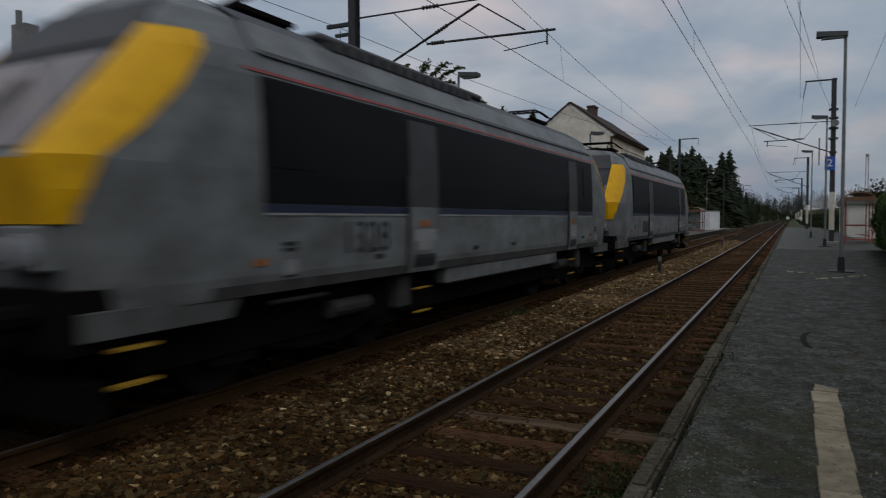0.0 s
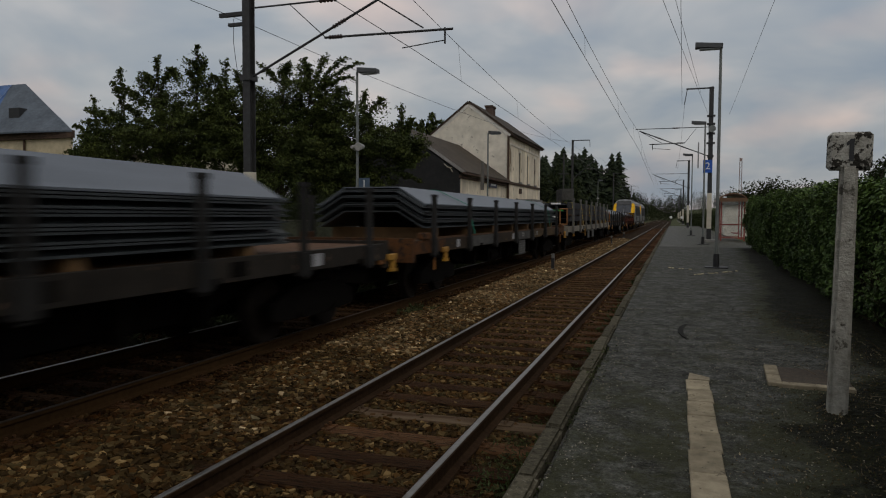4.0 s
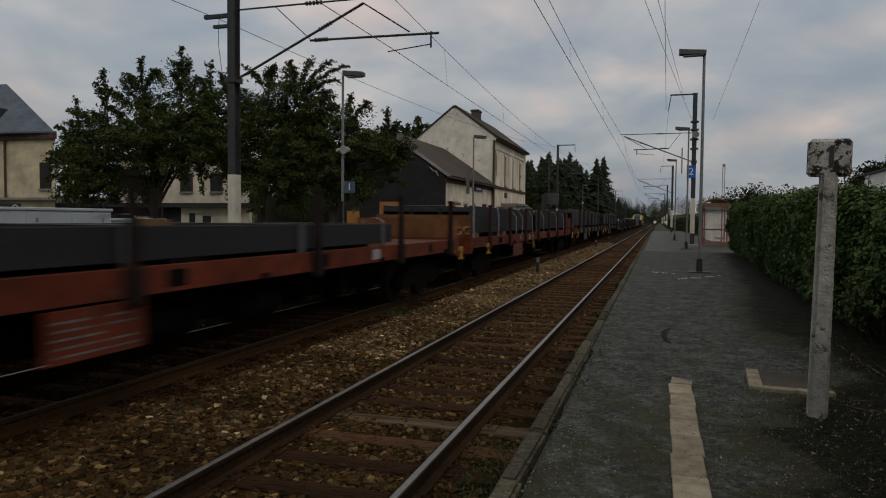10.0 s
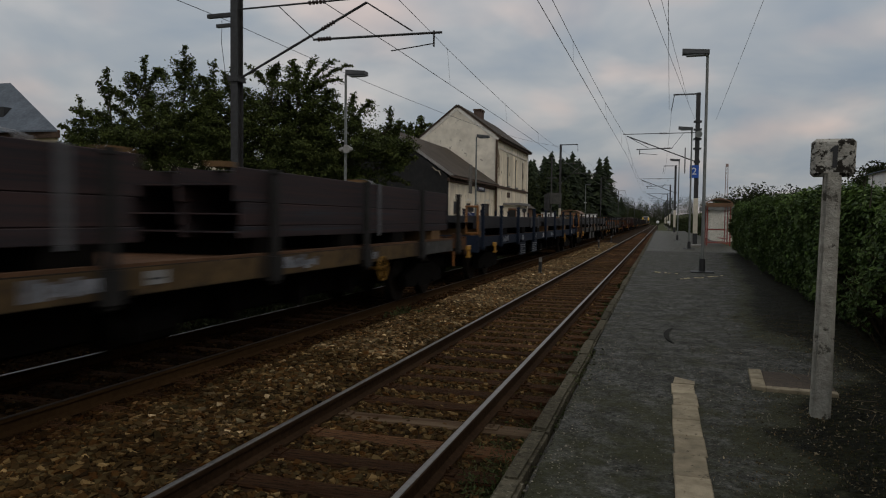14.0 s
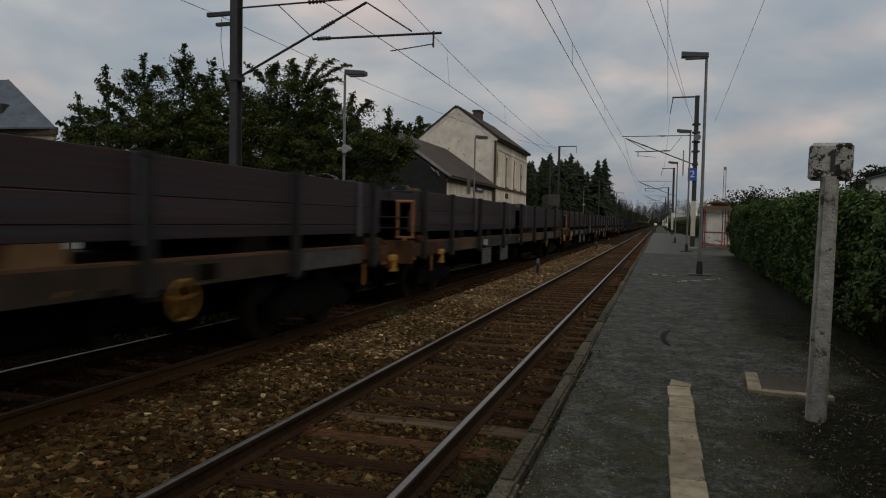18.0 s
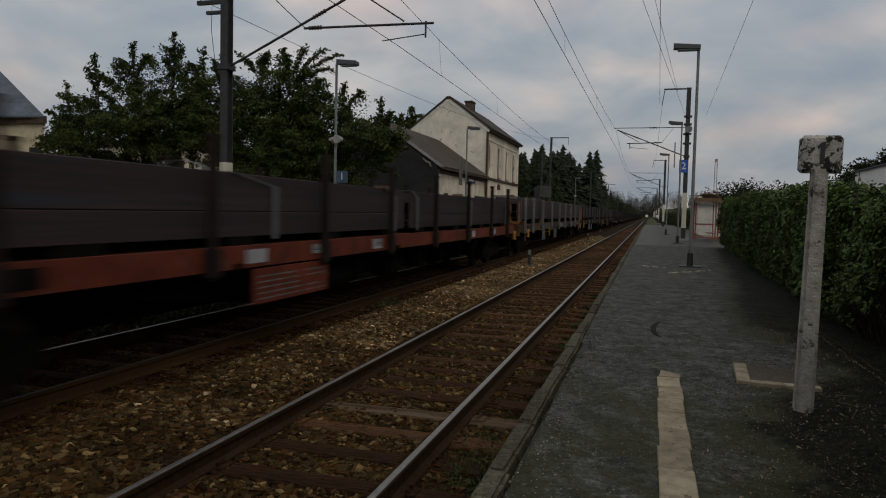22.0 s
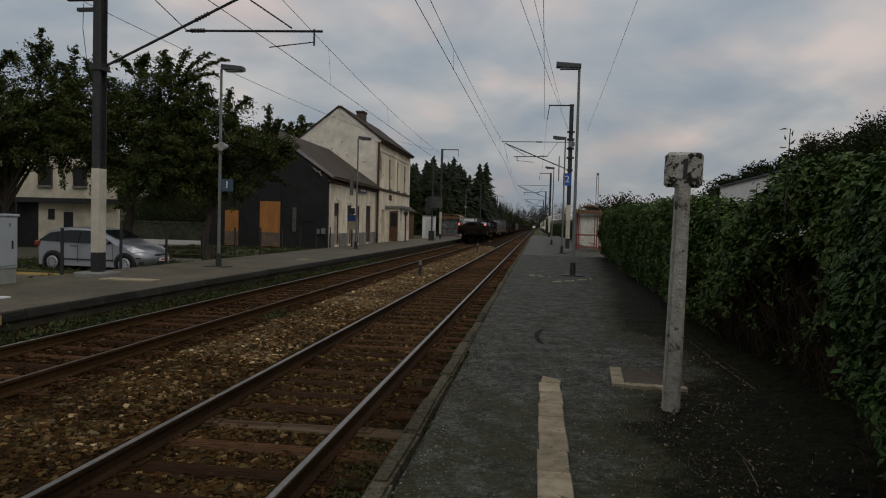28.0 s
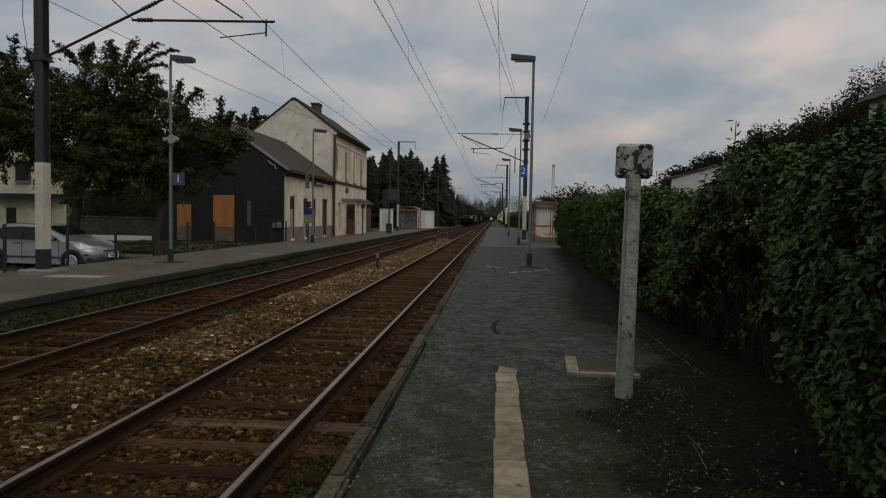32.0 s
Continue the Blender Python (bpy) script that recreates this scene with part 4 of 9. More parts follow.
mast(-10.80, 15.9, 9.2, 1, 4.97, "dark steel catenary mast with a white-painted foot and cantilever", wire_z=5.86, w=0.10)
part("earth_wire", wire([(-11.25, 15.9, 7.0), (-11.28, 15.92, 6.4), (-11.2, 15.95, 5.7), (-11.05, 15.98, 5.2)], 0.008), wire_m, tagged(thing("earth_cable", "thin looped earth cable on the mast", "cable"), "thin looped earth cable on the mast"))
LM = [66.0, 118.0, 168.0, 220.0, 275.0]
for y in LM:
    m = mast(-9.2 if y < 100 else -9.6, y, 8.7, 1, 2.75, "distant steel catenary mast on the far platform", base_white=y < 100, wire_z=5.8, top_arm=False, w=0.085)
    part("head_arm", B(-0.1, 1.6, -0.04, 0.04, 8.62, 8.7), mast_m, m)
    part("head_drop", T((1.58, 0, 8.62), (1.6, 0, 8.0), 0.02), mast_m, m)
RM = [46.75, 96.0, 146.0, 196.0, 248.0, 300.0]
for y in RM:
    m = mast(2.04 if y < 60 else 1.7, y, 9.65 if y < 60 else 8.9, -1, 4.4, "steel catenary mast on the near platform with a white foot", wire_z=6.05, top_arm=False)
    part("head_arm", B(-1.5, 0.15, -0.05, 0.05, 9.55 if y < 60 else 8.8, 9.63 if y < 60 else 8.88), mast_m, m)
    part("head_drop", T((-1.45, 0, 9.55 if y < 60 else 8.8), (-1.6, 0, 8.6 if y < 60 else 7.9), 0.025), mast_m, m)
    if y < 60:
        for z in (6.1, 6.7, 7.3, 7.8):
            part("clamp", B(-0.24, 0.24, -0.2, 0.2, z, z + 0.1), mast_m, m)
        s = part("number_board", B(-0.42, 0.12, -0.22, -0.19, 4.3, 5.1), blue_m, m, "blue platform number board")
        t = part("numeral", text_mesh("2", 0.62, white_m), white_m, s)
        t.matrix_basis = pose(-0.15, -0.235, 4.7, 90, 0, 0)
        part("leaning_board", B(-0.75, -0.68, -0.3, 0.0, 4.6, 6.2), mat("pale_grey_board", (0.3, 0.3, 0.3), rough=0.7), m)
        sp = part("loudspeaker", T((0.05, -0.5, 7.0), (0.05, -0.2, 7.0), 0.22, 0.12, n=12), lamp_m, m)


def sag(a, b, dip, n=12):
    a, b = Vector(a), Vector(b)
    return [a.lerp(b, i / n) - Vector((0, 0, dip * 4 * (i / n) * (1 - i / n))) for i in range(n + 1)]


def catenary(x, ys, zc, name_label, zig=0.2):
    w = thing("overhead_line", name_label, "overhead wires")
    for k, (a, b) in enumerate(zip(ys, ys[1:])):
        sa, sb = (zig, -zig) if k % 2 else (-zig, zig)
        part("contact_wire", wire([(x + sa, a, zc), (x + sb, b, zc)], 0.0085), wire_m, w)
        mess = sag((x + sa * 0.4, a, zc + 1.3), (x + sb * 0.4, b, zc + 1.3), 0.75)
        part("catenary_wire", wire(mess, 0.0075), wire_m, w)
        bm = bmesh.new()
        for i in range(1, 12, 2):
            p = mess[i]
            u = i / 12
            tube(bm, p, (x + sa + (sb - sa) * u, p.y, zc), 0.004, n=4, caps=False)
        part("droppers", bm, wire_m, w)
    return w


catenary(NEAR_X, [-20, 46.75, 96, 146, 196, 248, 300], 6.05, "contact and carrier wires over the near track")
catenary(FAR_X, [-36, 15.9, 66, 118, 168, 220, 275], 5.85, "contact and carrier wires over the far track")
fw = thing("feeder_wires", "return and feeder wires along the masts", "overhead wires")
part("feeder", wire(sag((-11.2, -36, 7.1), (-11.25, 15.9, 7.05), 0.5) + sag((-11.25, 15.9, 7.05), (-9.3, 66, 8.8), 0.6), 0.008), wire_m, fw)
part("feeder", wire(sag((-0.35, -8, 7.4), (0.3, 46.75, 8.95), 0.15), 0.009), wire_m, fw)
part("feeder", wire(sag((-3.6, -10, 8.6), (1.85, 46.75, 8.3), 0.1), 0.008), wire_m, fw)
part("feeder", wire(sag((-2.6, -10, 8.4), (1.4, 46.75, 9.6), 0.1), 0.008), wire_m, fw)
part("feeder", wire(sag((2.1, -10, 8.8), (3.1, 46.75, 8.2), 0.1), 0.007), wire_m, fw)
part("feeder", wire(sag((0.45, 46.75, 8.9), (0.3, 96, 8.1), 0.6), 0.008), wire_m, fw)


# ---- platform lamps ----
def lamp_post(x, y, h, side, label, sign=None, speaker=False, base=0.12):
    l = thing("platform_lamp", label, "lamp post", "platform lamps", at=pose(x, y, PZ))
    part("post", T((0, 0, 0), (0, 0, h), 0.055, 0.04, n=10), lamp_m, l, "slim grey steel post")
    part("base_sleeve", T((0, 0, 0.02), (0, 0, 0.42), base * 0.8, base * 0.7, n=10), black_m, l)
    part("base_plate", B(-0.32, 0.32, -0.32, 0.32, 0.0, 0.03), black_m, l)
    bm = bmesh.new()
    xa, xb = (0.05, 0.72) if side > 0 else (-0.72, 0.05)
    prism(bm, [(xa, h - 0.02), (xb, h - 0.06), (xb, h + 0.06), (xa, h + 0.13)], "y", -0.15, 0.15)
    hd = part("lamp_head", bm, mat("lamp_head_grey", (0.075, 0.078, 0.08), rough=0.6, scale=6), l, "flat rectangular lamp head, unlit")
    part("diffuser", B(min(xa, xb) + 0.12, max(xa, xb) - 0.05, -0.11, 0.11, h - 0.085, h - 0.055), mat("diffuser_off", (0.30, 0.31, 0.32), rough=0.4, bump=0), hd)
    if speaker:
        z = h * 0.61
        part("speaker_arm", T((-0.18, 0, z), (0.18, 0, z), 0.02), lamp_m, l)
        part("loudspeaker", T((0.10, -0.16, z), (0.16, 0.12, z + 0.02), 0.14, 0.06, n=12), mat("speaker_pale", (0.38, 0.37, 0.34), rough=0.7), l, "horn loudspeaker")
        part("loudspeaker", T((-0.10, 0.12, z), (-0.16, -0.1, z), 0.1, 0.05, n=12), MATS["speaker_pale"], l)
    if sign:
        z = h * 0.385
        s = part("number_board", B(0.07, 0.45, -0.04, -0.02, z, z + 0.38), mat("sign_grey_blue", (0.05, 0.085, 0.13), rough=0.5), l, "platform number board")
        t = part("numeral", text_mesh(sign, 0.32, white_m), white_m, s)
        t.matrix_basis = pose(0.26, -0.05, z + 0.19, 90, 0, 0)
    return l


lamp_post(1.16, 22.35, 6.6, -1, "slim grey lamp post with a flat head on the platform")
lamp_post(1.5, 41.4, 6.75, -1, "platform lamp post further along the near platform")
lamp_post(1.3, 60.5, 6.6, -1, "distant platform lamp post")
lamp_post(-9.86, 20.53, 6.15, 1, "platform lamp post with loudspeakers and a number board", "1", True)
lp = lamp_post(-10.0, 37.7, 6.15, 1, "platform lamp post with a covered board by the station")
part("covered_board", B(-0.35, -0.28, -0.25, 0.25, 3.0, 4.6), mat("pale_cover", (0.16, 0.145, 0.125), rough=0.8), lp)
lamp_post(-11.0, 107, 7.0, 1, "distant platform lamp post on the far platform", None, True)

# painted pavers line, kerb-side scratch, manhole

# ---- small things on the platforms ----
cp = thing("concrete_marker_post", "weathered lichen-stained concrete post with a square head", "marker post")
bm = bmesh.new()
pts = [(-0.062, -0.07), (0.062, -0.07), (0.062, 0.07), (-0.062, 0.07)]
v0 = [bm.verts.new((x * 1.12, y * 1.1, 0)) for x, y in pts]
v1 = [bm.verts.new((x * 0.95, y * 0.95, 1.93)) for x, y in pts]
for i in range(4):
    bm.faces.new((v0[i], v0[(i + 1) % 4], v1[(i + 1) % 4], v1[i]))
bm.faces.new(v1)
bm.faces.new(v0[::-1])
bmesh.ops.bevel(bm, geom=[e for e in bm.edges if abs(e.verts[0].co.z - e.verts[1].co.z) > 1], offset=0.02, segments=2, affect="EDGES")
part("shaft", bm, lichen_low_m, cp)
hd = part("head", B(-0.15, 0.15, -0.06, 0.08, 1.90, 2.19, bevel=0.025), lichen_m, cp, "square head blotched with black lichen")
part("numeral", prism(bmesh.new(), [(-0.010, 1.965), (0.022, 1.965), (0.022, 2.135), (-0.002, 2.135), (-0.032, 2.105), (-0.028, 2.082), (-0.010, 2.094)], "y", -0.066, -0.056), black_m, hd, "worn black painted numeral")
part("clamp", B(-0.012, -0.0, -0.02, 0.02, 1.5, 1.95), black_m, cp)
cp.matrix_basis = pose(1.155, 6.05, PZ - 0.01, 0, 0.9, -4)

mh = thing("manhole", "rusty square manhole cover in a pale stone frame", "manhole", at=pose(1.12, 7.22, PZ + 0.012, 0, 0, -4))
part("cover", B(-0.22, 0.36, -0.34, 0.4, -0.05, 0.004), mat("rusty_cover", (0.055, 0.045, 0.035), (0.085, 0.065, 0.045), 0.85, scale=15, bump=0.5), mh)
for x0, x1, y0, y1 in ((-0.34, -0.22, -0.05, 0.4), (-0.34, -0.22, -0.42, -0.06), (-0.22, 0.05, -0.45, -0.34), (0.05, 0.36, -0.44, -0.34)):
    part("frame_stone", B(x0, x1, y0, y1, -0.05, 0.02, bevel=0.006), line_m, mh)

ys = [2.2, 2.62, 3.03, 3.46, 3.88, 4.3, 4.72, 5.14, 5.56, 5.98, 6.4, 6.78, 7.05]
ln = thing("paver_line", "guide line of pale stone pavers set in the asphalt", "pavers", kind="structure")
for i, (a, b) in enumerate(zip(ys, ys[1:])):
    jx = 0.006 * math.sin(i * 2.3)
    bm = bmesh.new()
    x0, x1 = 0.03 + jx + 0.009 * (a - 4), 0.235 + jx + 0.007 * (a - 4)
    y1 = b - 0.014
    if i == len(ys) - 2:
        prism(bm, [(x0 + 0.01, a), (x1, a), (x1 + 0.005, a + 0.12), (x0 + 0.03, b)], "z", PZ - 0.04, PZ + 0.018)
    else:
        prism(bm, [(x0, a), (x1, a), (x1, y1), (x0, y1)], "z", PZ - 0.04, PZ + 0.016 + 0.003 * math.sin(i * 5))
        bmesh.ops.bevel(bm, geom=[e for e in bm.edges if e.verts[0].co.z > PZ and e.verts[1].co.z > PZ], offset=0.006, segments=1, affect="EDGES")
    part("paver", bm, line_m, ln)

bm = bmesh.new()
pts = []
for i in range(9):
    a = math.radians(110 + i * 17)
    pts.append((0.16 + 0.13 * math.cos(a), 9.7 + 0.68 * math.sin(a)))
for (x, y), (x2, y2), w in zip(pts, pts[1:], (0.012, 0.022, 0.03, 0.034, 0.032, 0.026, 0.02, 0.012)):
    prism(bm, [(x - w, y), (x2 - w, y2), (x2 + w, y2), (x + w, y)], "z", PZ + 0.004, PZ + 0.011)
solid("tar_patch", bm, mat("tar", (0.028, 0.027, 0.024), rough=0.95, bump=0), "small black crescent of tar on the asphalt", "tar patch", kind="structure")
# worn yellow line across the platform
wl2 = thing("worn_line", "worn broken yellow and black hazard line across the asphalt", "marking", kind="structure")
rnd = random.Random(5)
worn_m = mat("worn_yellow", (0.50, 0.43, 0.26), (0.32, 0.275, 0.17), 0.9, scale=20)
for i in range(8):
    x = -0.3 + i * 0.095
    y = 21.65 - i * 0.05 + rnd.uniform(-0.05, 0.05)
    part("dash", B(x, x + rnd.uniform(0.05, 0.09), y, y + rnd.uniform(0.1, 0.3), PZ + 0.004, PZ + 0.012), worn_m if i % 3 else black_m, wl2)
for i in range(14):
    x = 0.36 + i * 0.095
    y = 19.1 + 0.9 * (x - 0.36) / 0.6 * (1 if x < 1.0 else 1.05) + rnd.uniform(-0.1, 0.1)
    part("dash", B(x, x + rnd.uniform(0.05, 0.09), min(y, 21.0), min(y, 21.0) + rnd.uniform(0.12, 0.3), PZ + 0.004, PZ + 0.012), worn_m if i % 4 else black_m, wl2)

# low track marker between the tracks, repeated further on
mk = thing("track_marker", "short black and white marker post between the tracks", "marker post", "track markers", at=pose(-4.15, 24.67, -0.14))
part("post", B(-0.05, 0.05, -0.05, 0.05, 0, 0.62, bevel=0.01), concrete_m, mk)
part("black_face", B(-0.055, 0.055, -0.057, 0.0, 0.10, 0.46), black_m, mk)
part("foot", B(-0.12, 0.12, -0.1, 0.1, 0, 0.06, bevel=0.02), concrete_m, mk)
copy_thing(mk, pose(-4.2, 50, -0.14))
copy_thing(mk, pose(-4.2, 63, -0.14))

# cable cabinets
def cabinet(x0, x1, y0, y1, h, label):
    c = thing("cable_cabinet", label, "cabinet", "cable cabinets")
    part("plinth", B(x0 + 0.02, x1 - 0.02, y0 + 0.02, y1 - 0.02, PZ - 0.02, PZ + 0.32), mat("cabinet_plinth", (0.33, 0.34, 0.30), (0.26, 0.27, 0.24), 0.8, scale=4), c)
    part("body", B(x0, x1, y0, y1, PZ + 0.32, PZ + h - 0.06, bevel=0.012), cab_m, c)
    part("lid", B(x0 - 0.03, x1 + 0.03, y0 - 0.03, y1 + 0.03, PZ + h - 0.06, PZ + h, bevel=0.012), cab_m, c)
    ym = (y0 + y1) / 2
    for a, b in ((y0 + 0.03, ym - 0.006), (ym + 0.006, y1 - 0.03)):
        d = part("door", B(x1, x1 + 0.018, a, b, PZ + 0.38, PZ + h - 0.1, bevel=0.006), cab_m, c)
    part("handle", B(x1 + 0.018, x1 + 0.04, ym - 0.09, ym - 0.06, PZ + h * 0.5 - 0.08, PZ + h * 0.5 + 0.1), black_m, c)
    part("handle", B(x1 + 0.018, x1 + 0.04, y1 - 0.2, y1 - 0.17, PZ + h * 0.55 - 0.08, PZ + h * 0.55 + 0.1), black_m, c)
    for y in (y0 + 0.25, y1 - 0.25):
        part("label_mark", B(x1 + 0.018, x1 + 0.021, y - 0.03, y + 0.03, PZ + h - 0.28, PZ + h - 0.2), concrete_m, c)
    return c


cabinet(-11.95, -11.2, 9.88, 12.0, 1.70, "tall light grey metal cable cabinet on the platform")
cabinet(-11.9, -11.25, 12.35, 13.75, 1.5, "light grey metal cable cabinet with two doors")
slab = solid("cabinet_slab", B(-12.1, -11.05, 9.75, 12.2, PZ, PZ + 0.06, bevel=0.01), concrete_m, "pale concrete slab under the cabinet", "slab", kind="structure")
# trodden covers on the left platform
for x0, x1, y0, y1 in ((-10.2, -8.9, 15.0, 15.5), (-9.2, -8.8, 25.6, 26.3), (-9.6, -9.3, 10.9, 11.2)):
    solid("cover_plate", B(x0, x1, y0, y1, PZ + 0.004, PZ + 0.03), line_m if y0 > 14 else white_m, "pale flat cover plate on the platform", "cover plate")
# yellow notice on the platform face
nt = thing("edge_notice", "worn yellow warning notice on the platform edge", "sign", at=pose(-7.94, 9.05, 0.19))
part("plate", B(-0.0, 0.03, -0.29, 0.29, -0.07, 0.08), mat("notice_yellow", (0.36, 0.27, 0.12), (0.28, 0.2, 0.09), 0.8, scale=12), nt)
part("lettering_bar", B(0.03, 0.034, -0.2, 0.2, 0.02, 0.05), wood_brown_m, nt)
part("lettering_bar", B(0.03, 0.034, -0.16, 0.18, -0.035, -0.01), wood_brown_m, nt)

# fence of black posts
fence = thing("platform_fence", "row of slim black steel fence posts along the platform", "fence")
fy = [16.13, 18.64, 21.13, 23.63, 26.31, 28.88, 31.47, 34.03, 36.6, 39.2]
for y in fy:
    part("post", B(-11.98, -11.92, y - 0.03, y + 0.03, PZ - 0.15, PZ + 1.17), black_m, fence)
part("bar", B(-19.6, -15.2, 32.6, 32.68, 0.22, 0.34), brown_trim_m, tagged(thing("barrier", "low brown wooden barrier bar behind the fence", "barrier")))
bar = bpy.data.objects["barrier"]
for x in (-15.5, -13.6):
    part("post", B(x, x + 0.08, 27.66, 27.74, 0.0, 0.55), brown_trim_m, bar)

# platform notice stand and dwarf signs near the station
ns = thing("timetable_stand", "timetable stand with a yellow and blue sheet on a post", "sign", at=pose(-11.2, 41.2, PZ))
part("post", T((0, 0, 0), (0, 0, 2.3), 0.05), black_m, ns)
part("board", B(-0.27, 0.27, -0.06, -0.03, 1.05, 1.95), mat("timetable_yellow", (0.30, 0.27, 0.17), rough=0.85), ns)
part("header", B(-0.27, 0.27, -0.065, -0.03, 1.55, 1.95), mat("timetable_blue", (0.04, 0.06, 0.16), rough=0.7), ns)
part("clock_box", B(-0.16, 0.16, -0.1, 0.05, 2.0, 2.35), black_m, ns)
bs = thing("brown_pillar_sign", "slim dark pillar sign by the porch", "sign", at=pose(-10.6, 55.5, PZ))
part("post", T((0, 0, 0), (0, 0, 2.2), 0.06), brown_trim_m, bs)
part("disc", T((0, -0.06, 2.3), (0, 0.0, 2.3), 0.18, n=14), black_m, bs)

# departure signal on the far platform
sg = thing("light_signal", "railway light signal with ladder box on a mast", "signal", at=pose(-9.5, 62.5, PZ))
part("post", T((0, 0, 0), (0, 0, 7.2), 0.07), mast_m, sg)
part("head", B(-0.34, 0.89, -0.2, 0.2, 3.0, 4.0), mat("signal_grey", (0.085, 0.083, 0.075), (0.055, 0.053, 0.048), 0.7, scale=5), sg, "grey signal cabinet")
part("lamp_box", B(-0.55, -0.1, -0.45, -0.1, 2.4, 3.9), mast_m, sg)
for z in (2.7, 3.1, 3.5):
    part("lens", T((-0.32, -0.5, z), (-0.32, -0.44, z), 0.1, n=12), black_m, sg)
part("crossbar", B(-0.45, 0.45, -0.03, 0.03, 5.3, 5.38), mast_m, sg)
part("crossbar", B(-0.3, 0.3, -0.03, 0.03, 6.7, 6.78), mast_m, sg)
part("foot", B(-0.25, 0.25, -0.25, 0.25, 0, 0.9), mast_m, sg)

# round track signs far down the line
for x, y in ((-0.5, 128), (1.3, 122)):
    s = thing("disc_sign", "small round white track sign far down the line", "sign", "disc signs", at=pose(x, y, PZ - 0.3))
    part("post", T((0, 0, 0), (0, 0, 1.6), 0.04), mast_m, s)
    part("disc", T((0, -0.03, 1.75), (0, 0.03, 1.75), 0.24, n=16), white_m, s)

# ticket machines and totem
tk = thing("ticket_machine", "blue ticket machine under a dark lettered header", "ticket machine", "ticket machines")
part("body", B(-12.95, -12.3, 9.82, 10.69, PZ, 1.84, bevel=0.02), blue_m, tk)
part("screen_recess", B(-12.3, -12.29, 9.87, 10.24, 0.98, 1.42), black_m, tk)
part("screen", B(-12.29, -12.28, 9.9, 10.14, 1.0, 1.24), mat("screen_grey", (0.36, 0.36, 0.33), rough=0.3, bump=0), tk, "pale lit-looking screen panel")
part("slot", B(-12.3, -12.285, 10.42, 10.62, 0.98, 1.42), black_m, tk)
part("tray", B(-12.3, -12.27, 10.44, 10.6, 1.0, 1.12), cab_m, tk)
part("pictogram", B(-12.3, -12.285, 10.38, 10.62, 1.52, 1.74), white_m, tk)
for q in range(3):
    part("lettering_bar", B(-12.3, -12.288, 9.98, 10.28, 1.56 + 0.06 * q, 1.58 + 0.06 * q), white_m, tk)
part("edge_trim", B(-12.98, -12.28, 10.69, 10.73, PZ, 1.84), cab_m, tk)
h = part("header", B(-13.0, -12.26, 9.78, 10.75, 1.86, 2.06), black_m, tk, "dark header with white lettering")
t = part("lettering", text_mesh("Tickets", 0.15, white_m), white_m, h)
t.matrix_basis = pose(-12.25, 10.2, 1.955, 90, 0, 90)
bm = bmesh.new()
ring(bm, (-12.25, 10.6, 1.96), 0.07, 0.008, "x")
part("ring_mark", bm, white_m, h)
part("lamp_dot", T((-12.26, 9.86, 1.96), (-12.245, 9.86, 1.96), 0.02, n=8), glow("green_dot", (0.2, 0.9, 0.25), 1.5), h, "small green light")
tk2 = thing("ticket_machine", "grey ticket machine beside the blue one", "ticket machine", "ticket machines")
part("body", B(-12.95, -12.32, 8.82, 9.76, PZ, 1.84, bevel=0.02), mat("machine_dark", (0.03, 0.032, 0.036), rough=0.5), tk2)
part("panel", B(-12.32, -12.3, 9.3, 9.7, 0.95, 1.4), cab_m, tk2)
h = part("header", B(-13.0, -12.28, 8.7, 9.74, 1.86, 2.06), black_m, tk2)
t = part("lettering", text_mesh("Tickets", 0.15, white_m), white_m, h)
t.matrix_basis = pose(-12.27, 9.4, 1.955, 90, 0, 90)
tt = thing("totem", "tall station totem with a white head and blue cap", "totem", at=pose(-11.62, 8.5, PZ))
part("panel", B(-0.1, 0.1, -0.17, 0.17, 0, 2.49, bevel=0.01), mat("totem_grey", (0.12, 0.15, 0.19), (0.10, 0.13, 0.165), 0.5), tt)
hd = part("head", B(-0.11, 0.11, -0.185, 0.185, 2.49, 2.86), white_m, tt)
part("cap", B(-0.115, 0.115, -0.19, 0.19, 2.86, 2.92), blue_m, hd)
bm = bmesh.new()
ring(bm, (0.112, 0, 2.68), 0.11, 0.012, "x")
part("oval_mark", bm, blue_m, hd)
part("oval_core", B(0.11, 0.118, -0.03, 0.035, 2.62, 2.74), blue_m, hd)
cm = thing("camera_pole", "galvanised pole with a camera box and loudspeaker arms", "pole", at=pose(-11.6, 7.2, PZ))
part("pole", T((0, 0, 0), (0, 0, 5.0), 0.07, 0.05), lamp_m, cm)
part("box", B(-0.05, 0.3, -0.1, 0.15, 4.3, 4.75), concrete_m, cm)
part("arm", T((0, 0, 3.3), (0.35, 0.35, 3.55), 0.02), lamp_m, cm)
part("camera_head", T((0.35, 0.35, 3.55), (0.5, 0.5, 3.5), 0.06, n=8), black_m, cm)
part("arm", T((0, 0, 3.3), (-0.3, -0.3, 3.6), 0.02), lamp_m, cm)


# ---- parked car ----
def smooth_profile(pts, per=5):
    """Points of a rounded line through the given ones."""
    out = []
    n = len(pts)
    for i in range(n - 1):
        p0, p1, p2, p3 = pts[max(i - 1, 0)], pts[i], pts[i + 1], pts[min(i + 2, n - 1)]
        for k in range(per):
            u = k / per
            out.append(tuple(0.5 * (2 * b + (c - a) * u + (2 * a - 5 * b + 4 * c - d) * u * u + (3 * b - a - 3 * c + d) * u ** 3) for a, b, c, d in zip(p0, p1, p2, p3)))
    return out + [pts[-1]]


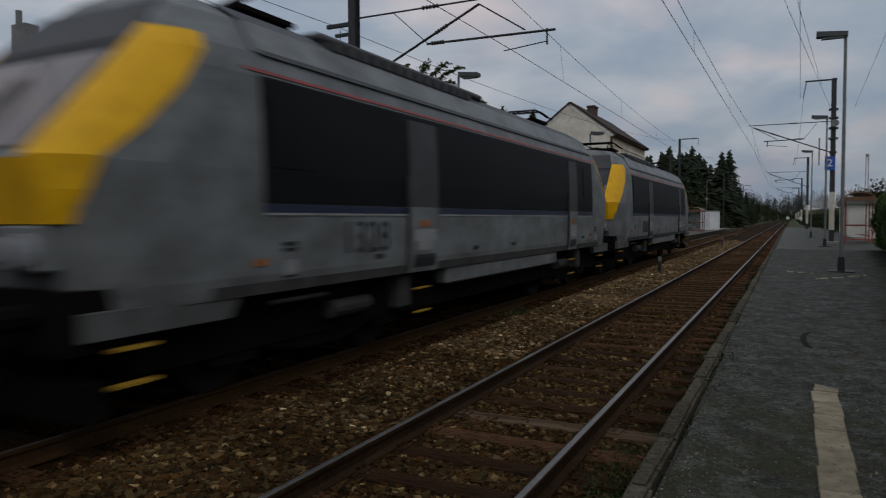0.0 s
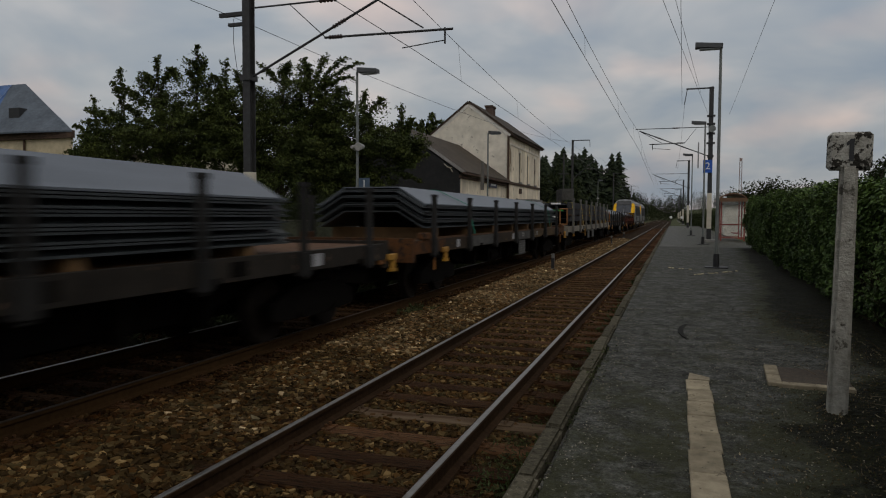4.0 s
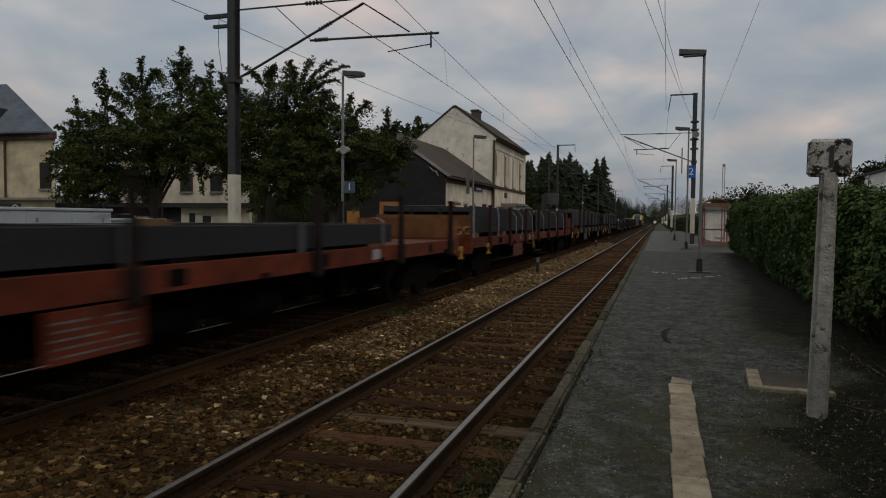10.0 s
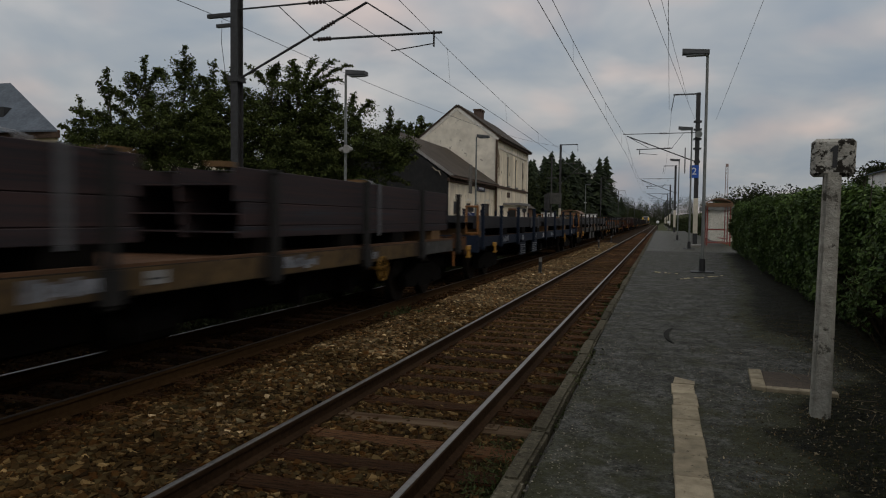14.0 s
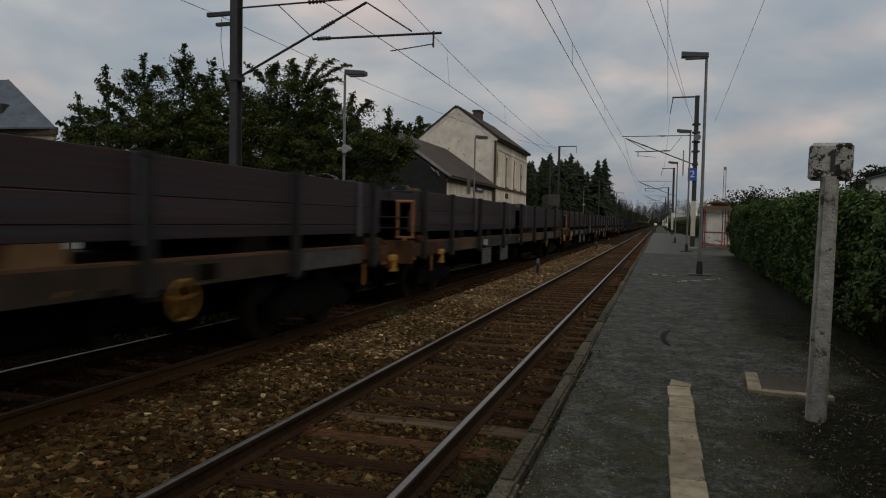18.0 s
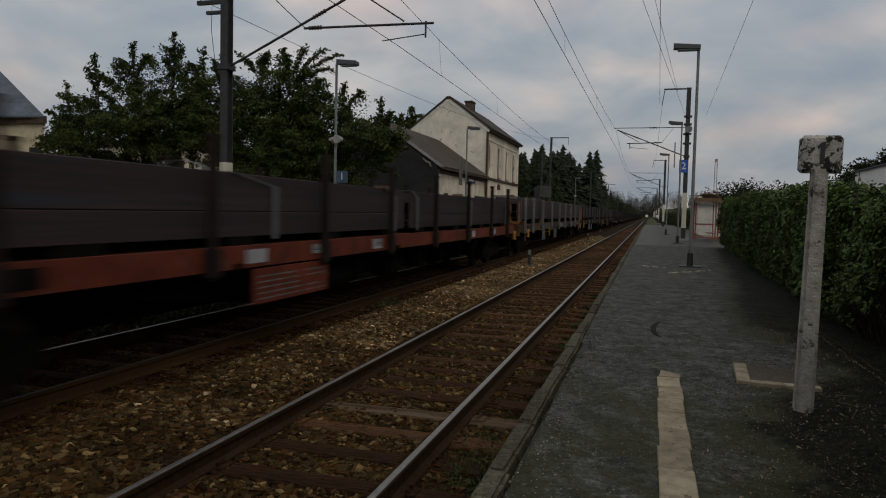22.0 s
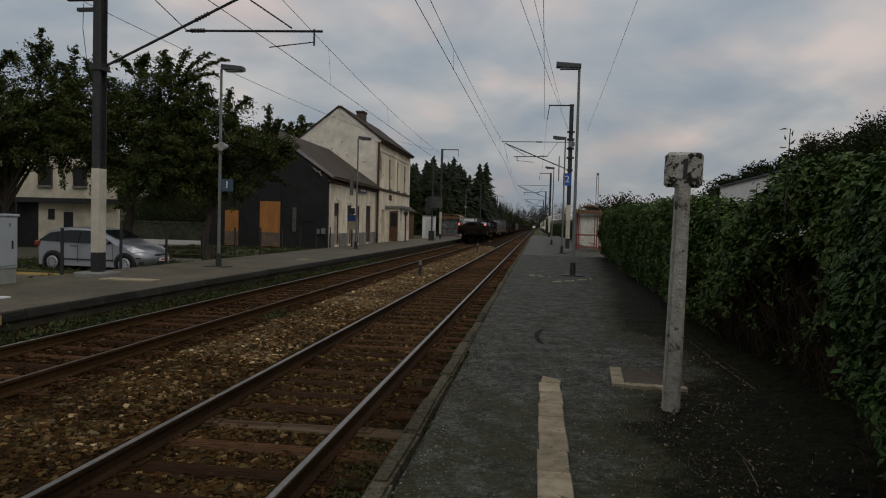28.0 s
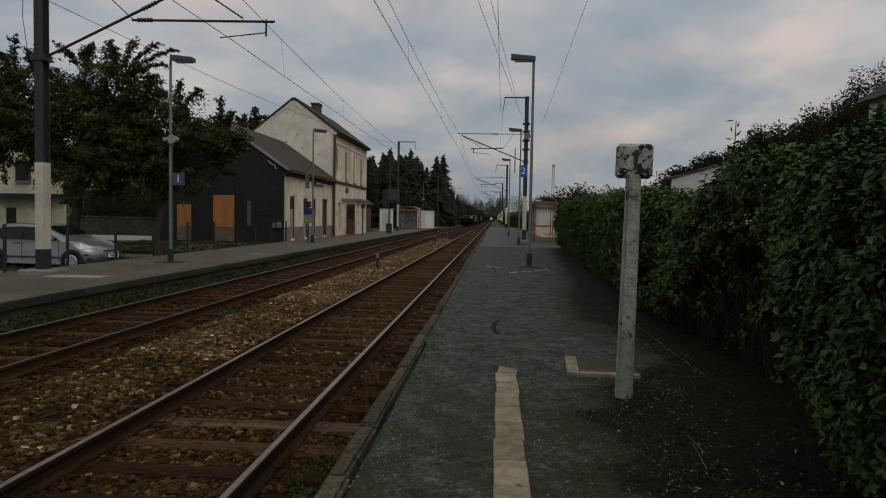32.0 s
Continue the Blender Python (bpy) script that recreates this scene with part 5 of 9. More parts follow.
def hatchback(at, label):
    c = thing("parked_car", label, "car", at=at)
    W = 0.885
    # upper outline from rear bumper over the roof to the front bumper
    top = smooth_profile([(-2.12, 0.45), (-2.14, 0.72), (-2.06, 0.98), (-1.86, 1.22), (-1.5, 1.39), (-0.95, 1.47), (-0.3, 1.47), (0.3, 1.37), (0.85, 1.12), (1.15, 0.99), (1.6, 0.91), (1.95, 0.77), (2.12, 0.58), (2.12, 0.36), (2.0, 0.24)])
    bm = bmesh.new()
    rings = []
    for f in (-1.0, -0.985, -0.93, -0.8, -0.4, 0.0, 0.4, 0.8, 0.93, 0.985, 1.0):
        rr = []
        e = abs(f)
        for x, z in top:
            round_in = 0.06 * max(0.0, e - 0.8) / 0.2
            zz = z - (0.10 * max(0.0, e - 0.8) / 0.2 * (1 if z > 1.0 else 0.5) if z > 0.7 else 0)
            tumble = max(0.0, zz - 0.92) * 0.42
            nose = 0.10 * max(0.0, abs(x) - 1.5) ** 1.5
            bow = (0.34 if x > 0 else 0.14) * e ** 2.2 * min(1.0, max(0.0, (abs(x) - 1.25) / 0.75))
            rr.append(bm.verts.new((x * (1 - round_in) - math.copysign(bow, x), f * (W - tumble - nose), zz)))
        rr.append(bm.verts.new((1.9 - 0.3 * e ** 2.2, f * (W - 0.03), 0.2)))
        rr.append(bm.verts.new((-2.0 + 0.16 * e ** 2.2, f * (W - 0.03), 0.22)))
        rings.append(rr)
    n = len(rings[0])
    for a, b in zip(rings, rings[1:]):
        for i in range(n):
            bm.faces.new((a[i], a[(i + 1) % n], b[(i + 1) % n], b[i]))
    bm.faces.new(rings[0][::-1])
    bm.faces.new(rings[-1])
    me = mesh_of(bm, "body", car_m)
    me.shade_smooth()
    me.set_sharp_from_angle(angle=radians(32))
    part("body", me, car_m, c, "silver painted body")
    for s in (-1, 1):
        def lean(z, out=0.006):
            return s * (W - max(0.0, z - 0.92) * 0.42 + out)
        for pts in ([(-1.86, 1.0), (-1.52, 1.26), (-1.205, 1.315), (-1.205, 0.985)], [(-1.185, 0.98), (-1.185, 1.325), (-0.85, 1.36), (-0.395, 1.37), (-0.395, 0.965)], [(-0.375, 0.96), (-0.375, 1.37), (-0.1, 1.365), (0.22, 1.29), (0.78, 1.02), (0.74, 0.95)]):
            bm = bmesh.new()
            va = [bm.verts.new((x, lean(z), z)) for x, z in pts]
            vb = [bm.verts.new((x, lean(z, -0.03), z)) for x, z in pts]
            bm.faces.new(va)
            bm.faces.new(vb[::-1])
            for q in range(len(pts)):
                bm.faces.new((va[q], va[(q + 1) % len(pts)], vb[(q + 1) % len(pts)], vb[q]))
            part("side_window", bm, car_glass_m, c)
        part("rub_strip", B(-0.95, 0.9, s * W - 0.014, s * W + 0.014, 0.40, 0.45), black_m, c)
        part("door_seam", B(-0.40, -0.385, s * W - 0.004, s * W + 0.004, 0.32, 0.93), black_m, c)
        part("door_seam", B(0.86, 0.875, s * W - 0.004, s * W + 0.004, 0.32, 0.93), black_m, c)
        part("door_handle", B(-0.66, -0.46, s * W - 0.01, s * W + 0.02, 0.84, 0.87), black_m, c)
        part("mirror", B(0.58, 0.74, s * (W + 0.07) - 0.08, s * (W + 0.07) + 0.08, 0.96, 1.08, bevel=0.03), car_m, c)
        bm = bmesh.new()
        lamp = [(1.32, 0.80, 0.835), (1.50, 0.86, 0.76), (1.86, 0.72, 0.56), (1.80, 0.62, 0.62), (1.52, 0.66, 0.84)]
        va = [bm.verts.new((x, s * y, z)) for x, z, y in lamp]
        vb = [bm.verts.new((x + 0.035, s * (y + 0.05), z + 0.03)) for x, z, y in lamp]
        bm.faces.new(va[::-1])
        bm.faces.new(vb)
        for q in range(5):
            bm.faces.new((va[q], va[(q + 1) % 5], vb[(q + 1) % 5], vb[q]))
        part("headlight", bm, mat("headlamp", (0.55, 0.57, 0.6), rough=0.15, bump=0), c, "clear swept headlamp")
        part("bumper_strip", B(1.50, 1.80, s * 0.74 - 0.10, s * 0.74 + 0.10, 0.50, 0.545, bevel=0.015), black_m, c)
        part("fog_recess", B(1.66, 1.87, s * 0.66 - 0.12, s * 0.66 + 0.12, 0.31, 0.43, bevel=0.03), black_m, c)
        part("tail_lamp", B(-2.06, -1.86, s * 0.76 - 0.06, s * 0.76 + 0.06, 0.82, 1.00, bevel=0.03), mat("dark_red_lamp", (0.22, 0.02, 0.015), rough=0.4), c, "red tail lamp")
        for x in (-1.31, 1.30):
            part("wheel_arch", T((x, s * 0.66, 0.32), (x, s * 0.892, 0.32), 0.375, n=28), black_m, c)
            w = part("wheel", T((x, s * 0.70, 0.31), (x, s * 0.90, 0.31), 0.31, n=28), tyre_m, c)
            part("hubcap", T((x, s * 0.89, 0.31), (x, s * 0.918, 0.31), 0.222, 0.19, n=20), alloy_m, w)
            for k in range(9):
                a = 2 * math.pi * k / 9
                part("vent_hole", T((x + 0.135 * math.cos(a), s * 0.90, 0.31 + 0.135 * math.sin(a)), (x + 0.135 * math.cos(a), s * 0.922, 0.31 + 0.135 * math.sin(a)), 0.027, n=6), black_m, w)
    bm = bmesh.new()
    prism(bm, [(0.30, 1.385), (0.83, 1.145), (0.86, 1.15), (0.31, 1.40)], "y", -0.62, 0.62)
    part("windscreen", bm, car_glass_m, c)
    part("wiper", T((0.84, -0.45, 1.16), (0.62, 0.1, 1.27), 0.012), black_m, c)
    bm = bmesh.new()
    prism(bm, [(1.90, -0.56), (2.09, -0.30), (2.145, 0.0), (2.09, 0.30), (1.90, 0.56), (1.80, 0.5), (1.80, -0.5)], "z", 0.30, 0.56)
    part("grille", bm, black_m, c, "wide black lower grille")
    part("upper_grille", B(2.0, 2.13, -0.36, 0.36, 0.62, 0.66, bevel=0.01), black_m, c)
    pl = part("plate", B(2.13, 2.165, -0.26, 0.26, 0.43, 0.54), white_m, c)
    part("lettering_bar", B(2.165, 2.168, -0.2, 0.2, 0.46, 0.51), red_paint_m, pl)
    return c


hatchback(pose(-14.38, 21.6, -0.08, 0, 0, -2.5), "parked silver compact hatchback behind the platform fence")

# ---- houses behind the tree ----
cha = thing("blue_roofed_house", "cream house with a grey-blue slate roof partly covered by blue sheeting", "house")
cx0, cx1, cy0, cy1 = -45.4, -35.1, 33.3, 36.8
part("wall", prism(bmesh.new(), [(cx0, cy0), (cx1, cy0), (-39.0, cy1), (cx0, cy1)], "z", -0.3, 7.0), cream_m, cha, "cream plastered wall")
zb, zt = 6.85, 10.55
ye, yr = 32.7, 36.0
r1, r2, r3 = (-47.0, yr, zt), (-43.2, yr, zt), (-41.9, yr, zt)


def tri_panel(pts, t=0.1):
    b = bmesh.new()
    a = [b.verts.new(p) for p in pts]
    d = [b.verts.new((p[0], p[1], p[2] + t)) for p in pts]
    k = len(pts)
    b.faces.new(a[::-1])
    b.faces.new(d)
    for i in range(k):
        b.faces.new((a[i], a[(i + 1) % k], d[(i + 1) % k], d[i]))
    return b


part("roof", tri_panel([(-46.0, ye, zb), (-41.6, ye, zb), r2, r1]), tarp_m, cha, "blue sheeting over the roof slope")
part("roof", tri_panel([(-41.6, ye, zb), (-38.3, ye, zb), r3, r2]), slate_blue_m, cha, "grey-blue slate roof slope")
part("roof", tri_panel([(-38.3, ye, zb), (-34.9, ye + 0.4, zb), r3]), slate_blue_m, cha, "grey-blue slate roof slope")
part("roof", tri_panel([(-34.9, ye + 0.4, zb), (-38.9, 37.0, zb), r3]), slate_blue_m, cha)
part("roof", tri_panel([(-38.9, 37.0, zb), (-46.0, 37.0, zb), r1, r3]), slate_blue_m, cha)
for k in range(3):
    x = -45.0 + k * 1.1
    part("seam", tri_panel([(x, ye, zb + 0.11), (x + 0.06, ye, zb + 0.11), (x - 0.2, yr - 0.1, zt + 0.07), (x - 0.26, yr - 0.1, zt + 0.07)], 0.02), mat("pale_seam", (0.1, 0.17, 0.33), rough=0.5), cha)
part("skylight", B(-40.6, -39.7, 33.6, 34.2, 7.9, 8.6), black_m, cha, "open skylight")
for x in (-41.32, -36.15):
    w = part("window", B(x, x + 0.8, cy0 - 0.04, cy0 + 0.02, 3.5, 5.1), dark_open_m, cha)
    part("sill", B(x - 0.1, x + 0.9, cy0 - 0.15, cy0 + 0.02, 3.38, 3.5), concrete_m, w)
    part("frame", B(x - 0.06, x, cy0 - 0.06, cy0 + 0.02, 3.5, 5.1), brown_trim_m, w)
part("downpipe", T((-38.9, cy0 - 0.1, 2.9), (-38.9, cy0 - 0.1, 6.5), 0.07, n=8), brown_trim_m, cha)
em = part("wall_emblem", T((-42.57, cy0 - 0.08, 4.45), (-42.57, cy0, 4.45), 0.62, n=24), black_m, cha, "round dark wall emblem")
part("emblem_core", T((-42.57, cy0 - 0.1, 4.45), (-42.57, cy0 - 0.08, 4.45), 0.4, n=20), cab_m, em)
part("ledge", B(cx0 - 0.3, cx1 + 0.4, cy0 - 0.5, cy0, 2.8, 2.95), concrete_m, cha)
part("cornice", B(cx0 - 0.2, cx1 + 0.2, cy0 - 0.2, cy0, 6.5, 6.95), brown_trim_m, cha)
wh = thing("white_house", "cream-white house with dark windows behind the trees", "house")
part("wall", prism(bmesh.new(), [(-33, 36), (-23.3, 36), (-29.0, 44), (-37.5, 44)], "z", -0.3, 5.4), cream_pale_m, wh)
part("roof", prism(bmesh.new(), [(-33.3, 35.7), (-23.1, 35.7), (-29.0, 44.3), (-37.8, 44.3)], "z", 5.4, 5.75), roof_m, wh)
for x, z, w_, h_ in ((-30.3, 3.45, 0.7, 1.1), (-28.07, 3.4, 0.75, 1.1), (-25.9, 3.4, 0.7, 1.1)):
    w = part("window", B(x, x + w_, 35.94, 36.02, z, z + h_), dark_open_m, wh)
    part("frame", B(x - 0.06, x, 35.92, 36.0, z - 0.05, z + h_ + 0.05), brown_trim_m, w)
    part("frame", B(x + w_, x + w_ + 0.06, 35.92, 36.0, z - 0.05, z + h_ + 0.05), brown_trim_m, w)
    part("sill", B(x - 0.08, x + w_ + 0.08, 35.86, 36.0, z - 0.1, z), concrete_m, w)
cpt = thing("carport", "dark flat-roofed lean-to in front of the cream house", "carport")
part("roof", B(-37.5, -22.6, 34.75, 35.9, 2.42, 2.68), black_m, cpt)
for x in (-37.2, -33, -28.6):
    part("post", B(x, x + 0.12, 34.8, 34.92, -0.1, 2.42), black_m, cpt)
part("back_wall", B(-37.4, -27.5, 35.2, 35.4, -0.1, 2.42), black_clad_m, cpt)
gw = part("side_wall", B(-27.5, -22.75, 35.2, 35.4, -0.1, 2.42), cream_pale_m, cpt, "cream plastered wall under the lean-to")
part("window", B(-26.89, -26.51, 35.16, 35.2, 1.5, 2.08), dark_open_m, gw)
part("window", B(-23.95, -23.45, 35.16, 35.2, 1.0, 2.05), dark_open_m, gw)
part("door", B(-25.94, -25.4, 35.15, 35.2, -0.1, 1.93), dark_open_m, gw, "dark open doorway")
gwall = thing("garden_wall", "low dark mossy garden wall along the lane", "wall")
part("wall", B(-34.0, -21.6, 53.0, 53.3, -0.3, 1.35), mat("mossy_garden_wall", (0.075, 0.078, 0.055), (0.045, 0.050, 0.034), 0.95, scale=3, bump=0.6), gwall)
part("coping", B(-34.05, -21.55, 52.93, 53.37, 1.35, 1.43), mat("mossy_coping", (0.12, 0.118, 0.095), (0.08, 0.078, 0.06), 0.95, scale=4), gwall)
solid("lane", B(-40, -21.0, 43.6, 52.3, -0.3, -0.03), mat("pale_lane", (0.34, 0.33, 0.30), (0.27, 0.26, 0.235), 0.9, scale=14, bump=0.3), "pale worn concrete lane behind the trees", "lane", kind="structure")
solid("gravel_bay", B(-20.5, -14.1, 19.2, 20.75, -0.3, -0.066), mat("ochre_gravel", (0.36, 0.25, 0.085), (0.24, 0.17, 0.065), 0.95, scale=20, bump=0.8, spots=(0.44, 0.34, 0.16), spot_scale=30), "ochre gravel parking bay beside the car", "ground", kind="structure")

# ---- buildings behind the hedge ----
lb = thing("long_white_building", "long low white building with a dark roof edge behind the hedge", "building", at=pose(12.87, 36.0, 0, 0, 0, -2.1))
part("wall", B(0, 9, 0, 18.5, -0.3, 5.15), mat("white_render", (0.86, 0.84, 0.80), (0.78, 0.76, 0.72), 0.9, scale=2, dirt=0.1), lb)
part("roof", roof_side(-0.2, 5.12, 4.5, 5.4, -0.3, 18.8, 0.07), slate_blue_m, lb)
part("roof", roof_side(9.25, 5.12, 4.5, 5.4, -0.3, 18.8, 0.07), slate_blue_m, lb)
rh = thing("white_gable_house", "white house with a dark roof standing above the hedge", "house")
part("wall", B(15.35, 24, 19, 30, -0.3, 6.9), plaster_m, rh)
part("roof", roof_side(15.0, 6.75, 19.8, 10.2, 18.6, 30.4), roof_m, rh)
part("roof", roof_side(24.4, 6.75, 19.8, 10.2, 18.6, 30.4), roof_m, rh)
bm = bmesh.new()
prism(bm, [(15.35, 6.8), (24, 6.8), (19.8, 10)], "y", 29.7, 30)
part("gable", bm, plaster_m, rh)
lt = thing("lattice_mast", "distant lattice antenna mast", "antenna mast")
mast_pale_m = mat("mast_pale_red", (0.34, 0.25, 0.22), (0.26, 0.2, 0.18), 0.7)
for sx, sy in ((-1, -1), (1, -1), (1, 1), (-1, 1)):
    part("leg", T((25 + sx * 0.55, 300 + sy * 0.55, 0), (25 + sx * 0.4, 300 + sy * 0.4, 24), 0.09, n=5), mast_pale_m, lt)
for k in range(16):
    z = 0.6 + k * 1.45
    part("brace", T((24.5 + 0.05, 299.5, z), (25.45, 299.5, z + 1.4), 0.06, n=5), mast_pale_m, lt)
part("head", B(24.5, 25.5, 299.5, 300.5, 24, 25.2), mast_pale_m, lt)
sh2 = thing("green_roofed_hall", "far pale hall beside the near platform", "building")
part("wall", B(4.5, 12, 72, 84, -0.3, 3.0), plaster_m, sh2)
part("roof", B(4.2, 12.3, 71.6, 84.4, 3.0, 3.5), concrete_m, sh2)

# ---- the train ----
SPEED = 22.8
MOVERS = []


def ride(ob, s):
    """Let a thing ride with the train; s is where its origin lies along the track at the start."""
    ob.matrix_basis = pose(FAR_X, s, 0)
    MOVERS.append((ob, s))
    return ob


loco_grey = mat("loco_grey_paint", (0.178, 0.188, 0.182), (0.085, 0.088, 0.082), 0.5, scale=2.2, big=0.5, bump=0.05, dirt=0.22, spots=(0.2, 0.19, 0.17), spot_scale=3.5, spot_at=0.66, stretch=(1, 0.6, 1))
loco_dark = mat("loco_roof_grey", (0.042, 0.041, 0.040), (0.026, 0.025, 0.024), 0.6, scale=3, bump=0.1, dirt=0.3)
loco_band = mat("loco_black_band", (0.005, 0.0052, 0.0055), (0.007, 0.007, 0.0075), 0.55, scale=3, bump=0)
loco_band.node_tree.nodes["Principled BSDF"].inputs["Specular IOR Level"].default_value = 0.10
loco_yellow = mat("loco_yellow", (0.74, 0.405, 0.003), (0.62, 0.33, 0.003), 0.5, scale=3, bump=0.02, dirt=0.12)
strap_grey_pale = mat("pale_line", (0.30, 0.30, 0.29), rough=0.6, bump=0)
loco_yellow.node_tree.nodes["Principled BSDF"].inputs["Specular IOR Level"].default_value = 0.2
loco_blue = mat("loco_blue_stripe", (0.010, 0.018, 0.05), rough=0.5, bump=0)
loco_red = mat("loco_red_line", (0.35, 0.05, 0.04), rough=0.5, bump=0)
# near black: the colour also carries the deep shade under the train
under_m = mat("shaded_underframe_black", (0.005, 0.0042, 0.0036), (0.008, 0.0068, 0.0055), 0.9, scale=6, bump=0.2)
wheel_m = mat("wheel_steel", (0.018, 0.014, 0.011), (0.026, 0.02, 0.016), 0.7, metal=0.1, scale=8)
frame_mats = {
    "red": mat("wagon_red", (0.148, 0.031, 0.013), (0.078, 0.019, 0.009), 0.75, scale=3, big=0.6, bump=0.15, dirt=0.35, spots=(0.09, 0.05, 0.035), spot_scale=5, spot_at=0.6),
    "dark": mat("wagon_dark", (0.026, 0.022, 0.017), (0.017, 0.014, 0.011), 0.8, scale=3, big=0.6, bump=0.15, dirt=0.35, spots=(0.11, 0.07, 0.045), spot_scale=5, spot_at=0.62),
    "white": mat("wagon_pale", (0.24, 0.22, 0.175), (0.17, 0.15, 0.12), 0.75, scale=3, big=0.6, bump=0.12, dirt=0.3, spots=(0.16, 0.12, 0.09), spot_scale=6, spot_at=0.63),
    "brown": mat("wagon_brown", (0.042, 0.030, 0.019), (0.025, 0.018, 0.012), 0.8, scale=3, big=0.6, bump=0.15, dirt=0.35, spots=(0.20, 0.10, 0.04), spot_scale=5, spot_at=0.62),
    "grey": mat("wagon_grey", (0.040, 0.039, 0.034), (0.024, 0.023, 0.020), 0.8, scale=3, big=0.6, bump=0.15, dirt=0.35, spots=(0.17, 0.11, 0.06), spot_scale=5, spot_at=0.62),
    "blue": mat("wagon_blue", (0.010, 0.016, 0.030), (0.007, 0.011, 0.02), 0.75, scale=3, big=0.6, bump=0.15, dirt=0.35, spots=(0.07, 0.055, 0.045), spot_scale=5, spot_at=0.64),
    "rust": mat("wagon_rust", (0.020, 0.0115, 0.008), (0.011, 0.0075, 0.006), 0.85, scale=3, big=0.6, bump=0.2, dirt=0.35),
    "orange": mat("wagon_orange", (0.17, 0.072, 0.024), (0.11, 0.046, 0.018), 0.8, scale=3, big=0.6, bump=0.15, dirt=0.35, spots=(0.12, 0.06, 0.035), spot_scale=5, spot_at=0.6),
}
stake_mats = {
    "dark": mat("stake_dark", (0.024, 0.023, 0.022), (0.017, 0.016, 0.014), 0.75, scale=6, bump=0.1),
    "pale": mat("stake_pale", (0.15, 0.145, 0.13), (0.10, 0.095, 0.085), 0.75, scale=6, bump=0.1),
    "red": mat("stake_red_brown", (0.042, 0.017, 0.012), (0.026, 0.012, 0.009), 0.8, scale=5, bump=0.1), "rust": frame_mats["rust"], "blue": frame_mats["blue"],
}
deck_m = mat("wagon_deck_planks", (0.115, 0.060, 0.030), (0.07, 0.037, 0.02), 0.85, scale=4, bump=0.3, stretch=(8, 1, 1))
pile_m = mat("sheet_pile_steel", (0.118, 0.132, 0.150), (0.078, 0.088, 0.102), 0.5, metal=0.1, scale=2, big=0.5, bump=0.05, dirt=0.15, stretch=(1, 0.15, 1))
# darker copy of the pile steel, with shade from the pile above painted in
pile_shaded_m = mat("sheet_pile_shaded", (0.036, 0.043, 0.045), (0.020, 0.024, 0.026), 0.6, metal=0.0, scale=4, bump=0.05)
beam_mats = [
    mat("beam_steel", (0.028, 0.0275, 0.030), (0.021, 0.0205, 0.022), 0.7, metal=0.0, scale=2.5, big=0.6, bump=0.06, vary=0.12, dirt=0.2, stretch=(1, 0.12, 1)),
    mat("beam_steel_reddish", (0.046, 0.028, 0.026), (0.024, 0.0225, 0.025), 0.7, metal=0.0, scale=4, big=0.6, bump=0.06, vary=0.12, dirt=0.22, stretch=(1, 0.10, 5), spots=(0.030, 0.034, 0.040), spot_scale=1.2, spot_at=0.60),
]
strap_grey = mat("strap_grey", (0.12, 0.12, 0.124), (0.085, 0.085, 0.088), 0.8, scale=20, bump=0.1)
strap_white = mat("strap_white", (0.38, 0.38, 0.385), (0.30, 0.30, 0.305), 0.8, scale=20, bump=0.1)
strap_yellow = mat("strap_yellow", (0.52, 0.42, 0.11), (0.42, 0.33, 0.08), 0.8, scale=20, bump=0.1)
strap_green = mat("strap_green", (0.03, 0.22, 0.14), (0.025, 0.17, 0.11), 0.8, scale=20, bump=0.1)
batten_m = mat("dunnage_wood", (0.17, 0.10, 0.045), (0.12, 0.07, 0.032), 0.85, scale=5)
paint_end_green = mat("bar_end_green", (0.02, 0.30, 0.05), rough=0.6, bump=0)
yellow_lever_m = mat("lever_yellow", (0.42, 0.215, 0.020), (0.30, 0.145, 0.018), 0.6, scale=6, bump=0.08)
tan_plate_m = mat("tan_rusted_plate", (0.105, 0.068, 0.030), (0.060, 0.040, 0.020), 0.8, scale=5, big=0.9, bump=0.15, dirt=0.4, spots=(0.04, 0.028, 0.018), spot_scale=6, spot_at=0.58)
grey_plate_m = mat("grey_weathered_plate", (0.088, 0.086, 0.080), (0.055, 0.053, 0.048), 0.8, scale=5, big=0.9, bump=0.1, dirt=0.4, spots=(0.17, 0.17, 0.17), spot_scale=4, spot_at=0.63)
scrawl_m = mat("pale_scrawl", (0.26, 0.27, 0.29), (0.06, 0.065, 0.075), 0.75, scale=7, big=2, bump=0.05, dirt=0.4)
wheel_amber_m = mat("brake_wheel_yellow", (0.22, 0.12, 0.02), (0.15, 0.08, 0.015), 0.75, scale=8)
rusty_end_m = mat("rusted_frame_end", (0.105, 0.043, 0.014), (0.045, 0.022, 0.010), 0.85, scale=4, big=0.9, bump=0.25, dirt=0.4, spots=(0.020, 0.015, 0.012), spot_scale=5, spot_at=0.55)
amber_m = mat("wagon_amber", (0.26, 0.105, 0.018), (0.16, 0.062, 0.014), 0.6, scale=6, bump=0.08)


